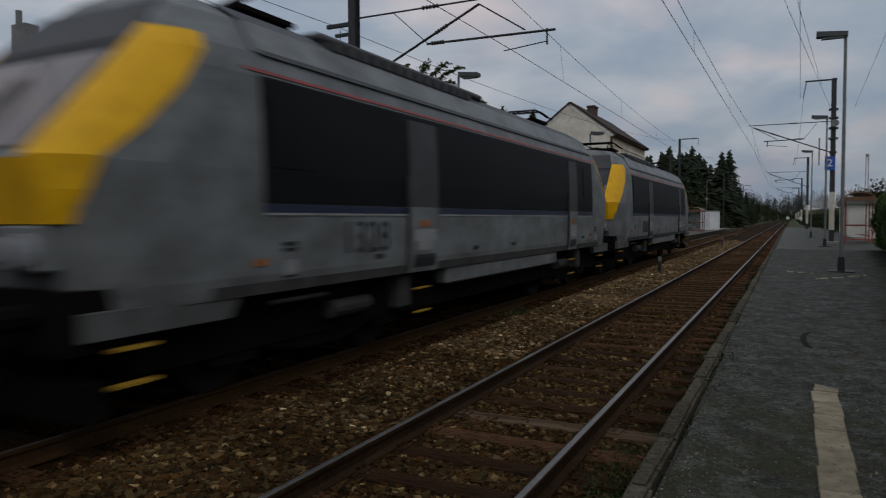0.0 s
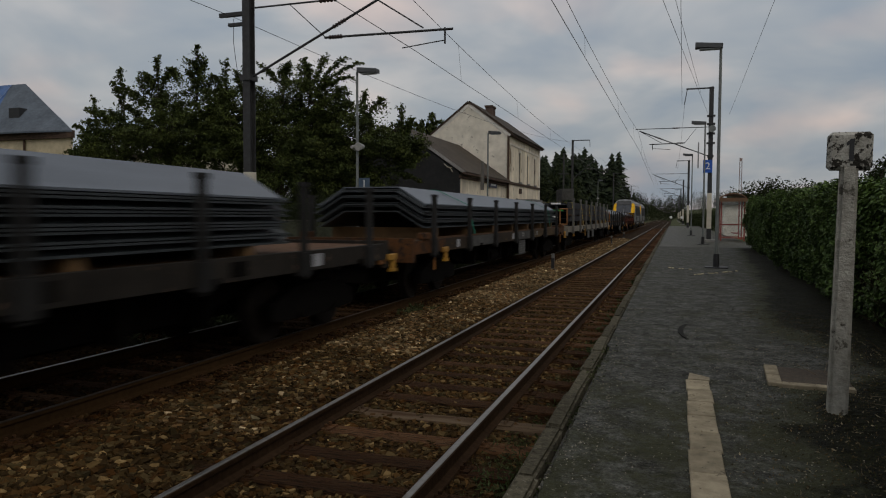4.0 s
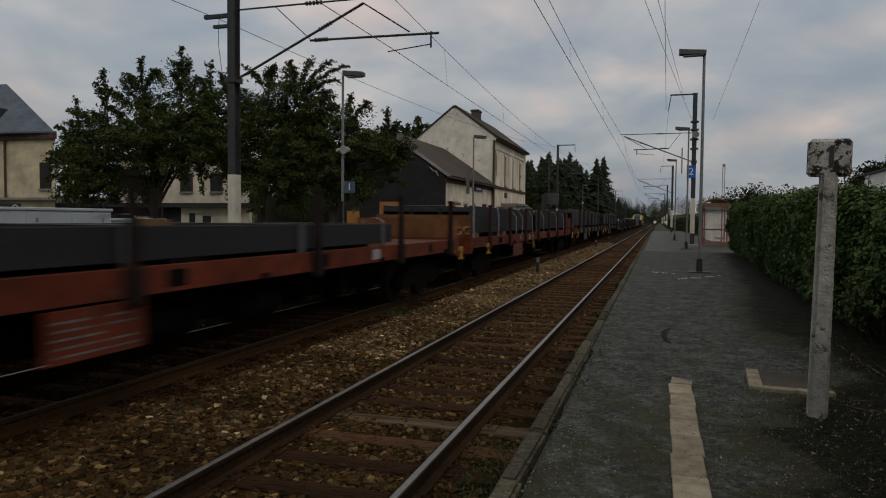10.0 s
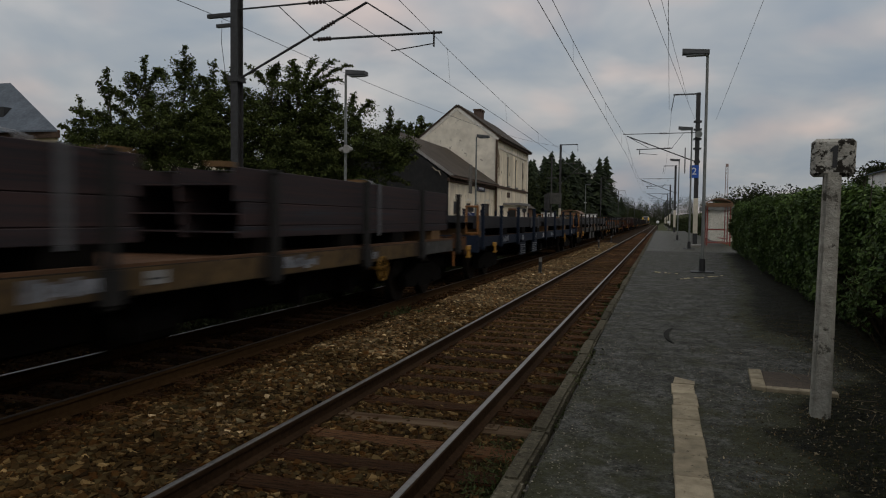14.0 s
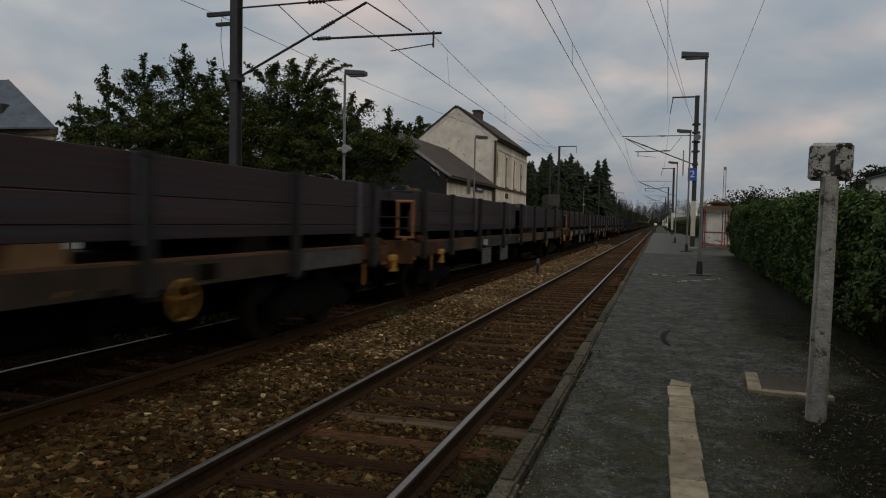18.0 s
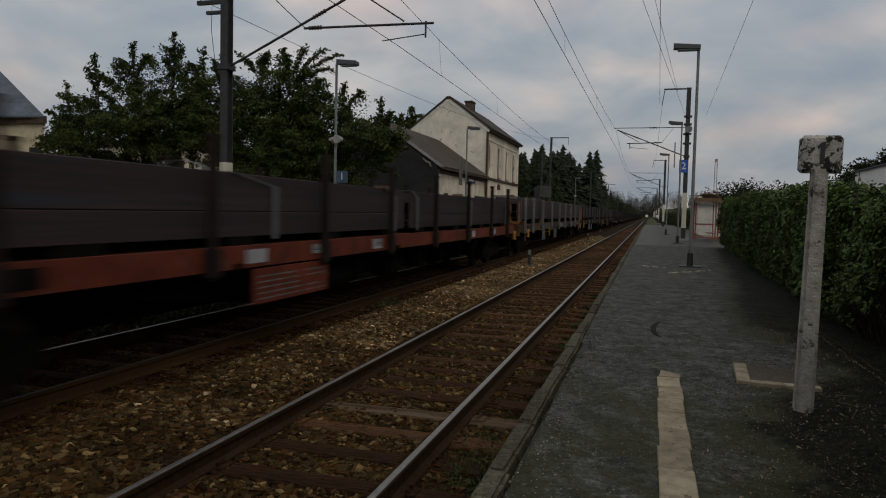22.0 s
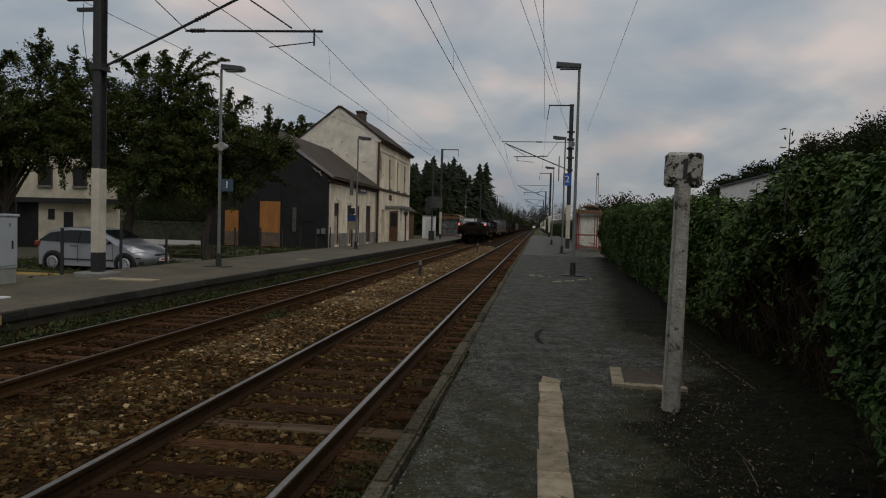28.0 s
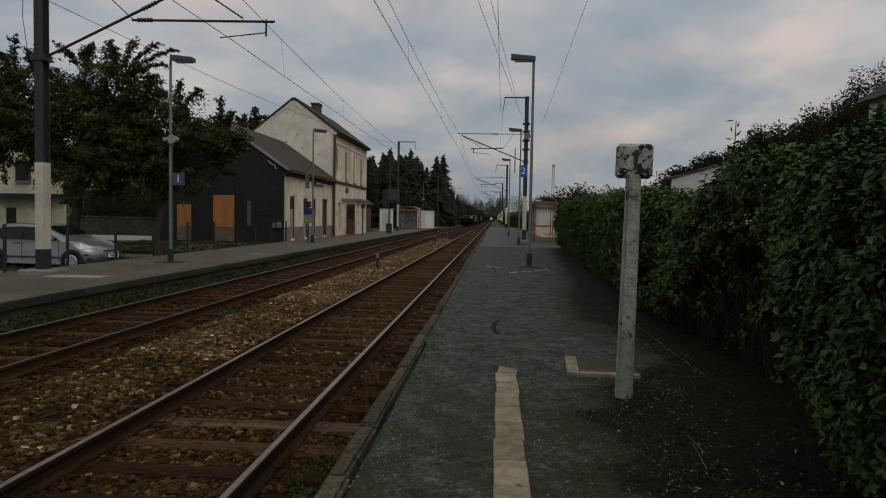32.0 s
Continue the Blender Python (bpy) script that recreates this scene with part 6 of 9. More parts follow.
def wheelset(parent, y, r=0.46):
    bm = bmesh.new()
    prof_w = [(0.0, 0.09), (0.13 / 1.9, 0.09), (0.13 / 1.9, r * 0.55), (0.15 / 1.9, r), (0.26 / 1.9, r), (0.26 / 1.9, r + 0.028), (0.29 / 1.9, r + 0.028), (0.29 / 1.9, r * 0.6), (0.33 / 1.9, 0.09)]
    lathe(bm, (-0.95, y, r), (0.95, y, r), prof_w + [(1 - f, q) for f, q in reversed(prof_w)], 28)
    return part("wheelset", bm, wheel_m, parent)


def bogie(parent, y, wb=1.8, r=0.46):
    b = part("bogie", B(-1.0, 1.0, y - 0.25, y + 0.25, 0.5, 0.8), under_m, parent, "bogie frame with under-train shade in its near-black colour")
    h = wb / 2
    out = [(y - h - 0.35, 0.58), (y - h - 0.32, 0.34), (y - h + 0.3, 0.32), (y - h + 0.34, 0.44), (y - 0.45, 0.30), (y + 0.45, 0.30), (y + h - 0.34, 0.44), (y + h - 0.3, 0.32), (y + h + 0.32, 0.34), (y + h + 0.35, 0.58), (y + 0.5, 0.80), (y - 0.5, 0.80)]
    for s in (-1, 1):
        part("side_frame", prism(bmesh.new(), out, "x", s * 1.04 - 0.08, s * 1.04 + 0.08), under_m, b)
    for yy in (y - h, y + h):
        wheelset(b, yy, r)
    return b


def buffers(parent, y, d, material=None):
    for s in (-1, 1):
        bm = bmesh.new()
        tube(bm, (s * 0.875, y, 1.05), (s * 0.875, y + d * 0.42, 1.05), 0.11, n=10)
        tube(bm, (s * 0.875, y + d * 0.42, 1.05), (s * 0.875, y + d * 0.58, 1.05), 0.075, n=10)
        tube(bm, (s * 0.875, y + d * 0.58, 1.05), (s * 0.875, y + d * 0.62, 1.05), 0.24, n=16)
        part("buffer", bm, under_m, parent)
    bm = bmesh.new()
    box(bm, -0.06, 0.06, y, y + d * 0.5, 0.95, 1.12)
    ring(bm, (0, y + d * 0.45, 0.86), 0.12, 0.03, "x", 10, 5)
    part("coupling", bm, under_m, parent)


# ---- locomotive ----
def build_loco():
    L = LOCO_END = 18.4
    lo = thing("electric_locomotive", "grey and yellow electric locomotive with a black window band", "locomotive", "locomotives")

    def yend(z):
        if z < 1.25:
            return 0.78
        if z < 2.3:
            return 0.5 + 0.28 * (2.3 - z) / 1.05
        if z < 3.55:
            return 0.5 + (z - 2.3) / 1.25 * 1.15
        return 1.65 + (z - 3.55) * 0.9

    prof = [(1.42, 1.05), (1.45, 1.25), (1.46, 1.8), (1.46, 2.3), (1.44, 2.8), (1.41, 3.25), (1.34, 3.5), (1.12, 3.86), (0.75, 4.08), (0.0, 4.15)]
    full = prof + [(-x, z) for x, z in reversed(prof[:-1])]

    bm = bmesh.new()
    stations = [(0.0, 0.76), (0.16, 0.88), (0.42, 0.96), (0.95, 1.0)]
    rows = []
    for d, xs in stations:
        rows.append([bm.verts.new((x * xs, -(yend(z) + d), z)) for x, z in full])
    for d, xs in reversed(stations):
        rows.append([bm.verts.new((x * xs, -(L - yend(z) - d), z)) for x, z in full])
    n = len(full)
    for a, b in zip(rows, rows[1:]):
        for i in range(n - 1):
            bm.faces.new((a[i], a[i + 1], b[i + 1], b[i]))
        bm.faces.new((a[n - 1], a[0], b[0], b[n - 1]))
    for r in (rows[0], rows[-1]):
        for i in range(len(prof) - 1):
            j = n - 1 - i
            if i + 1 == j - 1:
                bm.faces.new((r[i], r[i + 1], r[j]))
            else:
                bm.faces.new((r[i], r[i + 1], r[j - 1], r[j]))
    part("body", bm, loco_grey, lo, "dirty light grey body")
    # lower apron at the ends and skirt
    for e in (0, 1):
        def yy(d):
            return -d if e == 0 else -(L - d)
        a, b = sorted((yy(0.72), yy(2.5)))
        for s in (-1, 1):
            bm = bmesh.new()
            prism(bm, [(a, 0.86), (b - 0.25, 0.86), (b - 0.1, 1.08), (a, 1.08)] if e == 1 else [(a + 0.25, 0.86), (b, 0.86), (b, 1.08), (a + 0.1, 1.08)], "x", s * 1.36 - 0.05, s * 1.36 + 0.05)
            part("corner_skirt", bm, mat("loco_skirt_grey", (0.105, 0.105, 0.098), (0.07, 0.069, 0.063), 0.7, scale=3), lo)
        # nose cover pieces follow the sloped face
        def face(pts, off, name, m, label=""):
            bm = bmesh.new()
            vs = [bm.verts.new((x, yy(yend(z) - off), z)) for x, z in pts]
            ws = [bm.verts.new((x, yy(yend(z) + 0.06), z)) for x, z in pts]
            k = len(pts)
            bm.faces.new(vs)
            for i in range(k):
                bm.faces.new((vs[i], vs[(i + 1) % k], ws[(i + 1) % k], ws[i]))
            return part(name, bm, m, lo, label)
        face([(-1.0, 2.28), (1.0, 2.28), (0.97, 3.48), (-0.97, 3.48)], 0.012, "screen_surround", black_m, "black surround of the windscreen")
        for s in (-1, 1):
            face([(s * 0.03, 2.40), (s * 0.90, 2.40), (s * 0.87, 3.32), (s * 0.03, 3.32)], 0.022, "windscreen", coated_m, "cab windscreen pane reflecting the sky")
            face([(s * 0.16, 3.60), (s * 0.34, 3.60), (s * 0.34, 3.74), (s * 0.16, 3.74)], 0.03, "top_lamp", alloy_m, "upper headlamp, unlit")
        face([(-1.02, 3.44), (1.02, 3.44), (0.84, 3.92), (-0.84, 3.92)], 0.03, "brow", loco_dark, "dark brow over the windscreen")
        face([(-1.09, 1.78), (1.09, 1.78), (1.09, 2.30), (-1.09, 2.30)], 0.03, "nose_panel", loco_yellow, "yellow nose panel")
        face([(-0.45, 1.9), (0.45, 1.9), (0.45, 2.0), (-0.45, 2.0)], 0.045, "grab_rail", black_m)
        for s in (-1, 1):
            # broad yellow corner pillar wrapping from the nose up to the roof
            bm = bmesh.new()
            zs = [1.78, 2.05, 2.32, 2.6, 3.0, 3.4, 3.58]
            deep = [0.10, 0.24, 0.38, 0.50, 0.56, 0.52, 0.40]

            def wide_at(z):
                for (xa, za), (xb, zb) in zip(prof, prof[1:]):
                    if za <= z <= zb:
                        return xa + (xb - xa) * (z - za) / (zb - za)
                return 1.42

            def squeeze(d):
                return float(np.interp(d, [q for q, _ in stations], [q for _, q in stations]))
            cols = [[bm.verts.new((s * (1.09 if z < 2.31 else 0.98), yy(yend(z) - 0.035), z)) for z in zs]]
            for u in (0.0, 0.15, 0.35, 0.6, 0.8, 1.0):
                cols.append([bm.verts.new((s * (wide_at(z) * squeeze(u * d) + 0.02), yy(yend(z) + u * d - 0.03 * (1 - u)), z)) for z, d in zip(zs, deep)])
            cols.append([bm.verts.new((s * (wide_at(z) * squeeze(d) - 0.03), yy(yend(z) + d + 0.01), z)) for z, d in zip(zs, deep)])
            for ra, rb in zip(cols, cols[1:]):
                for i in range(len(zs) - 1):
                    bm.faces.new((ra[i], ra[i + 1], rb[i + 1], rb[i]))
            part("corner_pillar", bm, loco_yellow, lo, "broad yellow corner pillar")
            bm = bmesh.new()
            tube(bm, (s * 0.92, yy(0.50), 1.58), (s * 0.92, yy(0.72), 1.58), 0.13, n=14)
            tube(bm, (s * 0.62, yy(0.50), 1.58), (s * 0.62, yy(0.72), 1.58), 0.10, n=14)
            hl = part("headlamp", bm, alloy_m, lo, "round headlamps, unlit")
            part("lamp_housing", B(min(s * 0.48, s * 1.08), max(s * 0.48, s * 1.08), min(yy(0.58), yy(0.80)), max(yy(0.58), yy(0.80)), 1.40, 1.77, bevel=0.02), loco_grey, lo)
            part("wiper", T((s * 0.25, yy(yend(2.4) - 0.05), 2.4), (s * 0.1, yy(yend(3.1) - 0.05), 3.1), 0.010), black_m, lo)
            a, b = sorted((yy(0.85), yy(1.9)))
            for z in (0.45, 0.75):
                part("step", B(min(s * 1.33, s * 1.44), max(s * 1.33, s * 1.44), a + 0.1, b - 0.55, z, z + 0.022), mat("step_yellow", (0.38, 0.22, 0.02), (0.26, 0.15, 0.015), 0.7), lo, "yellow footstep edge")
        # buffer beam
        a, b = sorted((yy(0.62), yy(1.3)))
        part("buffer_beam", B(-1.3, 1.3, a, b, 0.75, 1.25), under_m, lo)
        buffers(lo, yy(0.62), 1.0 if e == 0 else -1.0)
        a, b = sorted((yy(0.7), yy(1.0)))
        part("rail_guard", B(-1.25, 1.25, a, b, 0.2, 0.5), under_m, lo)
    # black window band with doors, stripes and lines, both sides
    for s in (-1, 1):
        def strip(name, y0, y1, z0, z1, m, off=0.012, parent=lo, label=""):
            bm = bmesh.new()
            def px(z):
                for (xa, za), (xb, zb) in zip(prof, prof[1:]):
                    if za <= z <= zb:
                        return xa + (xb - xa) * (z - za) / (zb - za)
                return 1.42
            zs = sorted({z0, z1, *[z for x, z in prof if z0 < z < z1]})
            inn = [(s * (px(z) - 0.01), z) for z in zs]
            out = [(s * (px(z) + off), z) for z in zs]
            prism(bm, inn + out[::-1], "y", y0, y1)
            return part(name, bm, m, parent, label)
        band = strip("window_band", -15.7, -2.7, 1.98, 3.27, loco_band, label="black window band along the side")
        for y0, y1 in ((-12.7, -11.85), (-4.9, -4.2)):
            d = strip("door", y0, y1, 1.05, 3.2, loco_dark if y0 > -10 else loco_dark, 0.02, label="grey cab door")
            strip("door_lower", y0, y1, 1.05, 1.98, loco_grey, 0.024, d)
            strip("door_rail", y0 - 0.09, y0 - 0.06, 1.1, 2.4, loco_dark, 0.05, d)
            strip("step_plate", y0 + 0.1, y1 - 0.1, 1.12, 1.3, black_m, 0.03, d)
            strip("step_plate", y0 + 0.1, y1 - 0.1, 1.5, 1.66, strap_grey_pale, 0.03, d)
        for y0, y1 in ((-3.6, -2.8), (-15.6, -14.9)):
            w = strip("cab_side_window", y0, y1, 2.35, 3.1, loco_band, 0.022)
        strip("blue_stripe", -15.7, -2.7, 1.88, 1.97, loco_blue, 0.013)
        strip("white_stripe", -15.7, -2.7, 1.855, 1.88, strap_grey_pale, 0.013)
        strip("red_line", -15.9, -2.3, 3.30, 3.335, loco_red, 0.012)
        strip("roof_edge", -15.6, -2.6, 3.50, 3.56, loco_dark, 0.03)
        t = part("number", text_mesh("1328", 0.56, mat("number_shadow_grey", (0.022, 0.023, 0.026), rough=0.6, bump=0)), None, lo)
        t.matrix_basis = pose(s * 1.462, -13.8 if s > 0 else -4.6, 1.57, 90, 0, 90 * s)
        strip("dirty_sill", -16.4, -2.0, 1.05, 1.17, mat("loco_grime", (0.075, 0.072, 0.066), (0.05, 0.047, 0.042), 0.8, scale=3), 0.006)
        for yd in (-12.28, -4.55):
            strip("orange_plate", yd - 0.16, yd + 0.12, 1.70, 1.79, mat("plate_orange", (0.36, 0.12, 0.02), rough=0.6, bump=0), 0.032)
            strip("white_plate", yd - 0.22, yd + 0.22, 1.36, 1.50, strap_grey_pale, 0.031)
            for zz in (0.46, 0.80):
                aa, bb = sorted((s * 1.38, s * 1.45))
                part("step", B(aa, bb, yd - 0.22, yd + 0.22, zz, zz + 0.018), mat("step_yellow", (0.38, 0.22, 0.02), (0.26, 0.15, 0.015), 0.7), lo, "yellow footstep edge")
        for ye in (-15.45, -1.95 - 0.55):
            strip("orange_plate", ye - 0.42, ye - 0.22, 1.34, 1.41, mat("plate_orange", (0.36, 0.12, 0.02), rough=0.6, bump=0), 0.014)
            strip("black_plate", ye + 0.02, ye + 0.26, 1.54, 1.575, black_m, 0.014)
            strip("black_plate", ye + 0.02, ye + 0.26, 1.48, 1.51, black_m, 0.014)
            strip("white_plate", ye + 0.05, ye + 0.25, 1.22, 1.38, strap_grey_pale, 0.013)
            strip("black_plate", ye + 0.05, ye + 0.25, 1.20, 1.215, black_m, 0.014)
        # brake gear and pipes hung beside the bogies
        aa, bb = sorted((s * 1.12, s * 1.34))
        for yq in (-13.9, -4.9):
            part("brake_cylinder", T((s * 1.26, yq - 0.45, 0.72), (s * 1.26, yq + 0.35, 0.72), 0.11, n=12), mat("sooty_grey", (0.045, 0.043, 0.04), (0.028, 0.026, 0.024), 0.8), lo)
            part("sandbox", B(aa, bb, yq + 1.1, yq + 1.45, 0.55, 1.02, bevel=0.03), mat("sooty_grey", (0.045, 0.043, 0.04)), lo)
            part("pipe", T((s * 1.33, yq - 1.6, 0.93), (s * 1.33, yq - 0.6, 0.93), 0.028, n=8), mat("sooty_grey", (0.045, 0.043, 0.04)), lo)
        a, b = sorted((s * 1.15, s * 1.40))
        part("equipment_box", B(a, b, -11.4, -5.66, 0.78, 1.05, bevel=0.03), loco_grey, lo, "grey equipment box between the bogies")
        for y in (-3.6, -8.6, -10.4, -13.5):
            strip("vent", y - 0.1, y + 0.1, 1.3, 1.36, black_m, 0.015)
    for y in (-4.1, -14.3):
        bogie(lo, y, 3.0, 0.55)
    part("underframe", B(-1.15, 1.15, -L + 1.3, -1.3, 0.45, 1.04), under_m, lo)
    # roof gear
    for x0, z0, x1, z1 in ((1.34, 3.505, 1.12, 3.865), (1.12, 3.865, 0.75, 4.085), (0.75, 4.085, -0.75, 4.085), (-0.75, 4.085, -1.12, 3.865), (-1.12, 3.865, -1.34, 3.505)):
        n_ = Vector((z0 - z1, 0, x1 - x0))
        n_ = n_.normalized() * (0.012 if n_.z > 0 else -0.012)
        if abs(z0 - z1) < 0.01:
            part("roof_sheet", prism(bmesh.new(), [(0.75, 4.09), (0, 4.16), (-0.75, 4.09), (-0.75, 4.105), (0, 4.175), (0.75, 4.105)], "y", -LOCO_END + 2.9, -2.9), loco_dark, lo, "sooty dark roof sheet")
        else:
            nx = 0.012 if x0 + x1 > 0 else -0.012
            part("roof_sheet", prism(bmesh.new(), [(x0, z0), (x1, z1), (x1 + nx, z1 + 0.012), (x0 + nx, z0 + 0.012)], "y", -LOCO_END + 2.7, -2.7), loco_grey if abs(x0) > 1.3 or abs(x1) > 1.3 else loco_dark, lo)
    part("roof_hump", B(-0.9, 0.9, -14.0, -8.8, 4.05, 4.185, bevel=0.05), loco_dark, lo)
    bm = bmesh.new()
    for i in range(14):
        box(bm, 0.6, 1.15, -14.0 + i * 0.3, -13.85 + i * 0.3, 3.90, 4.03)
    part("roof_grilles", bm, loco_dark, lo)
    return lo, L


def pantograph(parent, y, raised):
    bm = bmesh.new()
    box(bm, -0.6, 0.6, y - 0.5, y + 0.5, 4.22, 4.28)
    for x in (-0.5, 0.5):
        for yy in (y - 0.45, y + 0.45):
            tube(bm, (x, yy, 4.1), (x, yy, 4.25), 0.05, n=8)
    p = part("pantograph_base", bm, under_m, parent)
    top = 5.78 if raised else 4.5
    knee = (0, y + (0.95 if raised else 1.4), (4.28 + top) / 2 if raised else 4.38)
    bm = bmesh.new()
    tube(bm, (0, y - 0.3, 4.3), knee, 0.05, 0.04, n=8)
    tube(bm, (-0.05, knee[1], knee[2]), (-0.35, y - 0.1, top - 0.12), 0.025, n=6)
    tube(bm, (0.05, knee[1], knee[2]), (0.35, y - 0.1, top - 0.12), 0.025, n=6)
    part("pantograph_arm", bm, under_m, p, "folding pantograph arm")
    bm = bmesh.new()
    for dy in (-0.17, 0.17):
        tube(bm, (-0.55, y - 0.1 + dy, top), (0.55, y - 0.1 + dy, top), 0.025, n=6)
        for s in (-1, 1):
            tube(bm, (s * 0.55, y - 0.1 + dy, top), (s * 0.85, y - 0.1 + dy, top - 0.22), 0.02, n=6)
    tube(bm, (-0.4, y - 0.27, top - 0.06), (-0.4, y + 0.07, top - 0.06), 0.02, n=6)
    tube(bm, (0.4, y - 0.27, top - 0.06), (0.4, y + 0.07, top - 0.06), 0.02, n=6)
    part("pantograph_head", bm, under_m, p)


loco_b, LOCO_L = build_loco()
TRAIN_0 = 2.75
loco_a = copy_thing(loco_b, pose(0, 0, 0))
pantograph(loco_b, -14.6, True)
pantograph(loco_b, -4.4, False)
pantograph(loco_a, -4.4, False)
pantograph(loco_a, -14.6, False)
for o in list(loco_a.children):
    if o.name.startswith("number"):
        bpy.data.objects.remove(o)
for s in (-1, 1):
    for k in range(4):
        part("number_bar", B(s * 1.462 - 0.004, s * 1.462 + 0.004, -13.8 + k * 0.28, -13.62 + k * 0.28, 1.3, 1.7), MATS["number_shadow_grey"], loco_a)
ride(loco_b, TRAIN_0 + LOCO_L)
ride(loco_a, TRAIN_0 + 2 * LOCO_L)


# ---- wagons ----
def build_wagon(L, color, stakes, label, sided=False, rnd=None, end_frame=True, bulkhead=None, stake_h=2.42, n_st=None, front_board=None, wheel_at=None, panels=(), stakes_at=None, loops=False, plates=True, olive=False, scrawls=()):
    """A bogie flat wagon; front at y = 0, back at y = -L."""
    fm, sm = frame_mats[color], stake_mats[stakes]
    w = thing("flat_wagon" if not sided else "low_sided_wagon", label, "wagon", "freight wagons")
    y0, y1 = -0.62, -L + 0.62
    for s in (-1, 1):
        c = [(s * 1.42, 1.03), (s * 1.42, 1.31), (s * 1.30, 1.31), (s * 1.30, 1.285), (s * 1.385, 1.285), (s * 1.385, 1.055), (s * 1.30, 1.055), (s * 1.30, 1.03)]
        part("side_sill", prism(bmesh.new(), c, "y", y1, y0), fm, w, "painted steel side sill")
    bm = bmesh.new()
    for s in (-1, 1):
        prism(bm, [(y0 - 2.2, 1.05), (y1 + 2.2, 1.05), (y1 + L * 0.26, 0.55), (y0 - L * 0.26, 0.55)], "x", s * 0.8 - 0.03, s * 0.8 + 0.03)
    box(bm, -1.3, 1.3, y1 + 0.1, y0 - 0.1, 1.0, 1.08)
    # centre sill and cross members, added to darken the space below the deck
    box(bm, -0.35, 0.35, y1 + 0.2, y0 - 0.2, 0.42, 1.0)
    for k in range(7):
        yc = y0 - L * (0.26 + 0.07 * k)
        box(bm, -1.15, 1.15, yc - 0.05, yc + 0.05, 0.5, 1.0)
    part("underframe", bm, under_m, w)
    part("deck", B(-1.30, 1.30, y1 + 0.1, y0 - 0.1, 1.25, 1.30), deck_m, w, "plank deck")
    for y, d in ((y0, 1), (y1, -1)):
        part("headstock", B(-1.42, 1.42, min(y, y - d * 0.12), max(y, y - d * 0.12), 0.88, 1.36), rusty_end_m if color in ("brown", "grey", "orange") else fm, w)
        buffers(w, y, d * 1.0)
        for s in (-1, 1):
            part("lamp_bracket", B(s * 1.28 - 0.07, s * 1.28 + 0.12, min(y, y - d * 0.35) + 0.02, max(y, y - d * 0.35) - 0.02, 0.95, 1.12), amber_m if rnd.random() < 0.7 else under_m, w)
    if L > 20 and color in ("brown", "grey", "orange"):
        # rust has eaten through the paint at both ends of the sills
        for s in (-1, 1):
            for ya, yb in ((y0 - rnd.uniform(1.8, 2.6), y0 - 0.02), (y1 + 0.02, y1 + rnd.uniform(1.8, 2.6))):
                part("sill_end", B(min(s * 1.415, s * 1.424), max(s * 1.415, s * 1.424), ya, yb, 1.035, 1.305), rusty_end_m, w, "rust-eaten end of the side sill")
            for y, d in ((y0, 1), (y1, -1)):
                yc = y - d * 0.75
                part("corner_step", B(min(s * 1.30, s * 1.46), max(s * 1.30, s * 1.46), yc - 0.2, yc + 0.2, 1.31, 1.46, bevel=0.02), rusty_end_m, w)
                part("hand_hook", T((s * 1.44, yc - d * 0.5, 1.02), (s * 1.44, yc - d * 0.5, 0.66), 0.022), amber_m, w)
    bogie(w, -2.7 if L < 20 else -3.1)
    bogie(w, -L + (2.7 if L < 20 else 3.1))
    offs = stakes_at or ([1.52 + (L - 3.04) * q / 7 for q in range(8)] if L < 20 else [o for o in (1.55, 4.28, 7.22, 10.2, 13.05, 16.1, 19.3, 22.1, 24.2) if o < L - 1.0])
    n = len(offs)
    for o in offs:
        y = -o
        for s in (-1, 1):
            bm = bmesh.new()
            box(bm, s * 1.46 - 0.045, s * 1.46 + 0.045, y - 0.06, y + 0.06, 0.93, stake_h, bevel=0.012)
            box(bm, s * 1.44 - 0.08, s * 1.44 + 0.08, y - 0.10, y + 0.10, 0.98, 1.3)
            box(bm, s * 1.46 - 0.055, s * 1.46 + 0.055, y - 0.07, y + 0.07, stake_h - 0.05, stake_h + 0.012)
            part("stake", bm, sm, w)
    if plates and L > 20:
        # weathered plates let into the sill between the stakes, each in its own state
        for a, b in zip(offs, offs[1:]):
            pick = rnd.random()
            pm = tan_plate_m if pick < 0.34 else grey_plate_m if pick < 0.62 else None
            if pm is not None:
                u0, u1 = a + 0.14 + rnd.uniform(0, 0.4), b - 0.14 - rnd.uniform(0, 0.5)
                part("sill_plate", B(1.418, 1.4265, -u1, -u0, 1.04, 1.30), pm, w, "weathered plate on the side sill")
            part("deck_edge", B(1.30, 1.40, -b + 0.12, -a - 0.12, 1.312, 1.345), deck_m, w, "worn wooden deck edge")
    for o, ww in scrawls:
        bm = bmesh.new()
        k = 0.0
        while k < ww:
            q = rnd.uniform(0.08, 0.22)
            box(bm, 1.427, 1.4295, -o + k, -o + k + q, 1.08 + rnd.uniform(0, 0.05), 1.2 + rnd.uniform(0, 0.09))
            k += q * rnd.uniform(0.7, 1.3)
        part("scrawl", bm, scrawl_m, w, "pale sprayed scrawl on the sill")
    for o in (0.5, L - 2.6):
        bm = bmesh.new()
        box(bm, 1.40, 1.47, -o - 0.17, -o + 0.17, 1.0, 1.12, bevel=0.015)
        box(bm, 1.41, 1.46, -o - 0.02, -o + 0.12, 0.84, 1.0)
        box(bm, 1.39, 1.48, -o - 0.05, -o + 0.15, 0.80, 0.85)
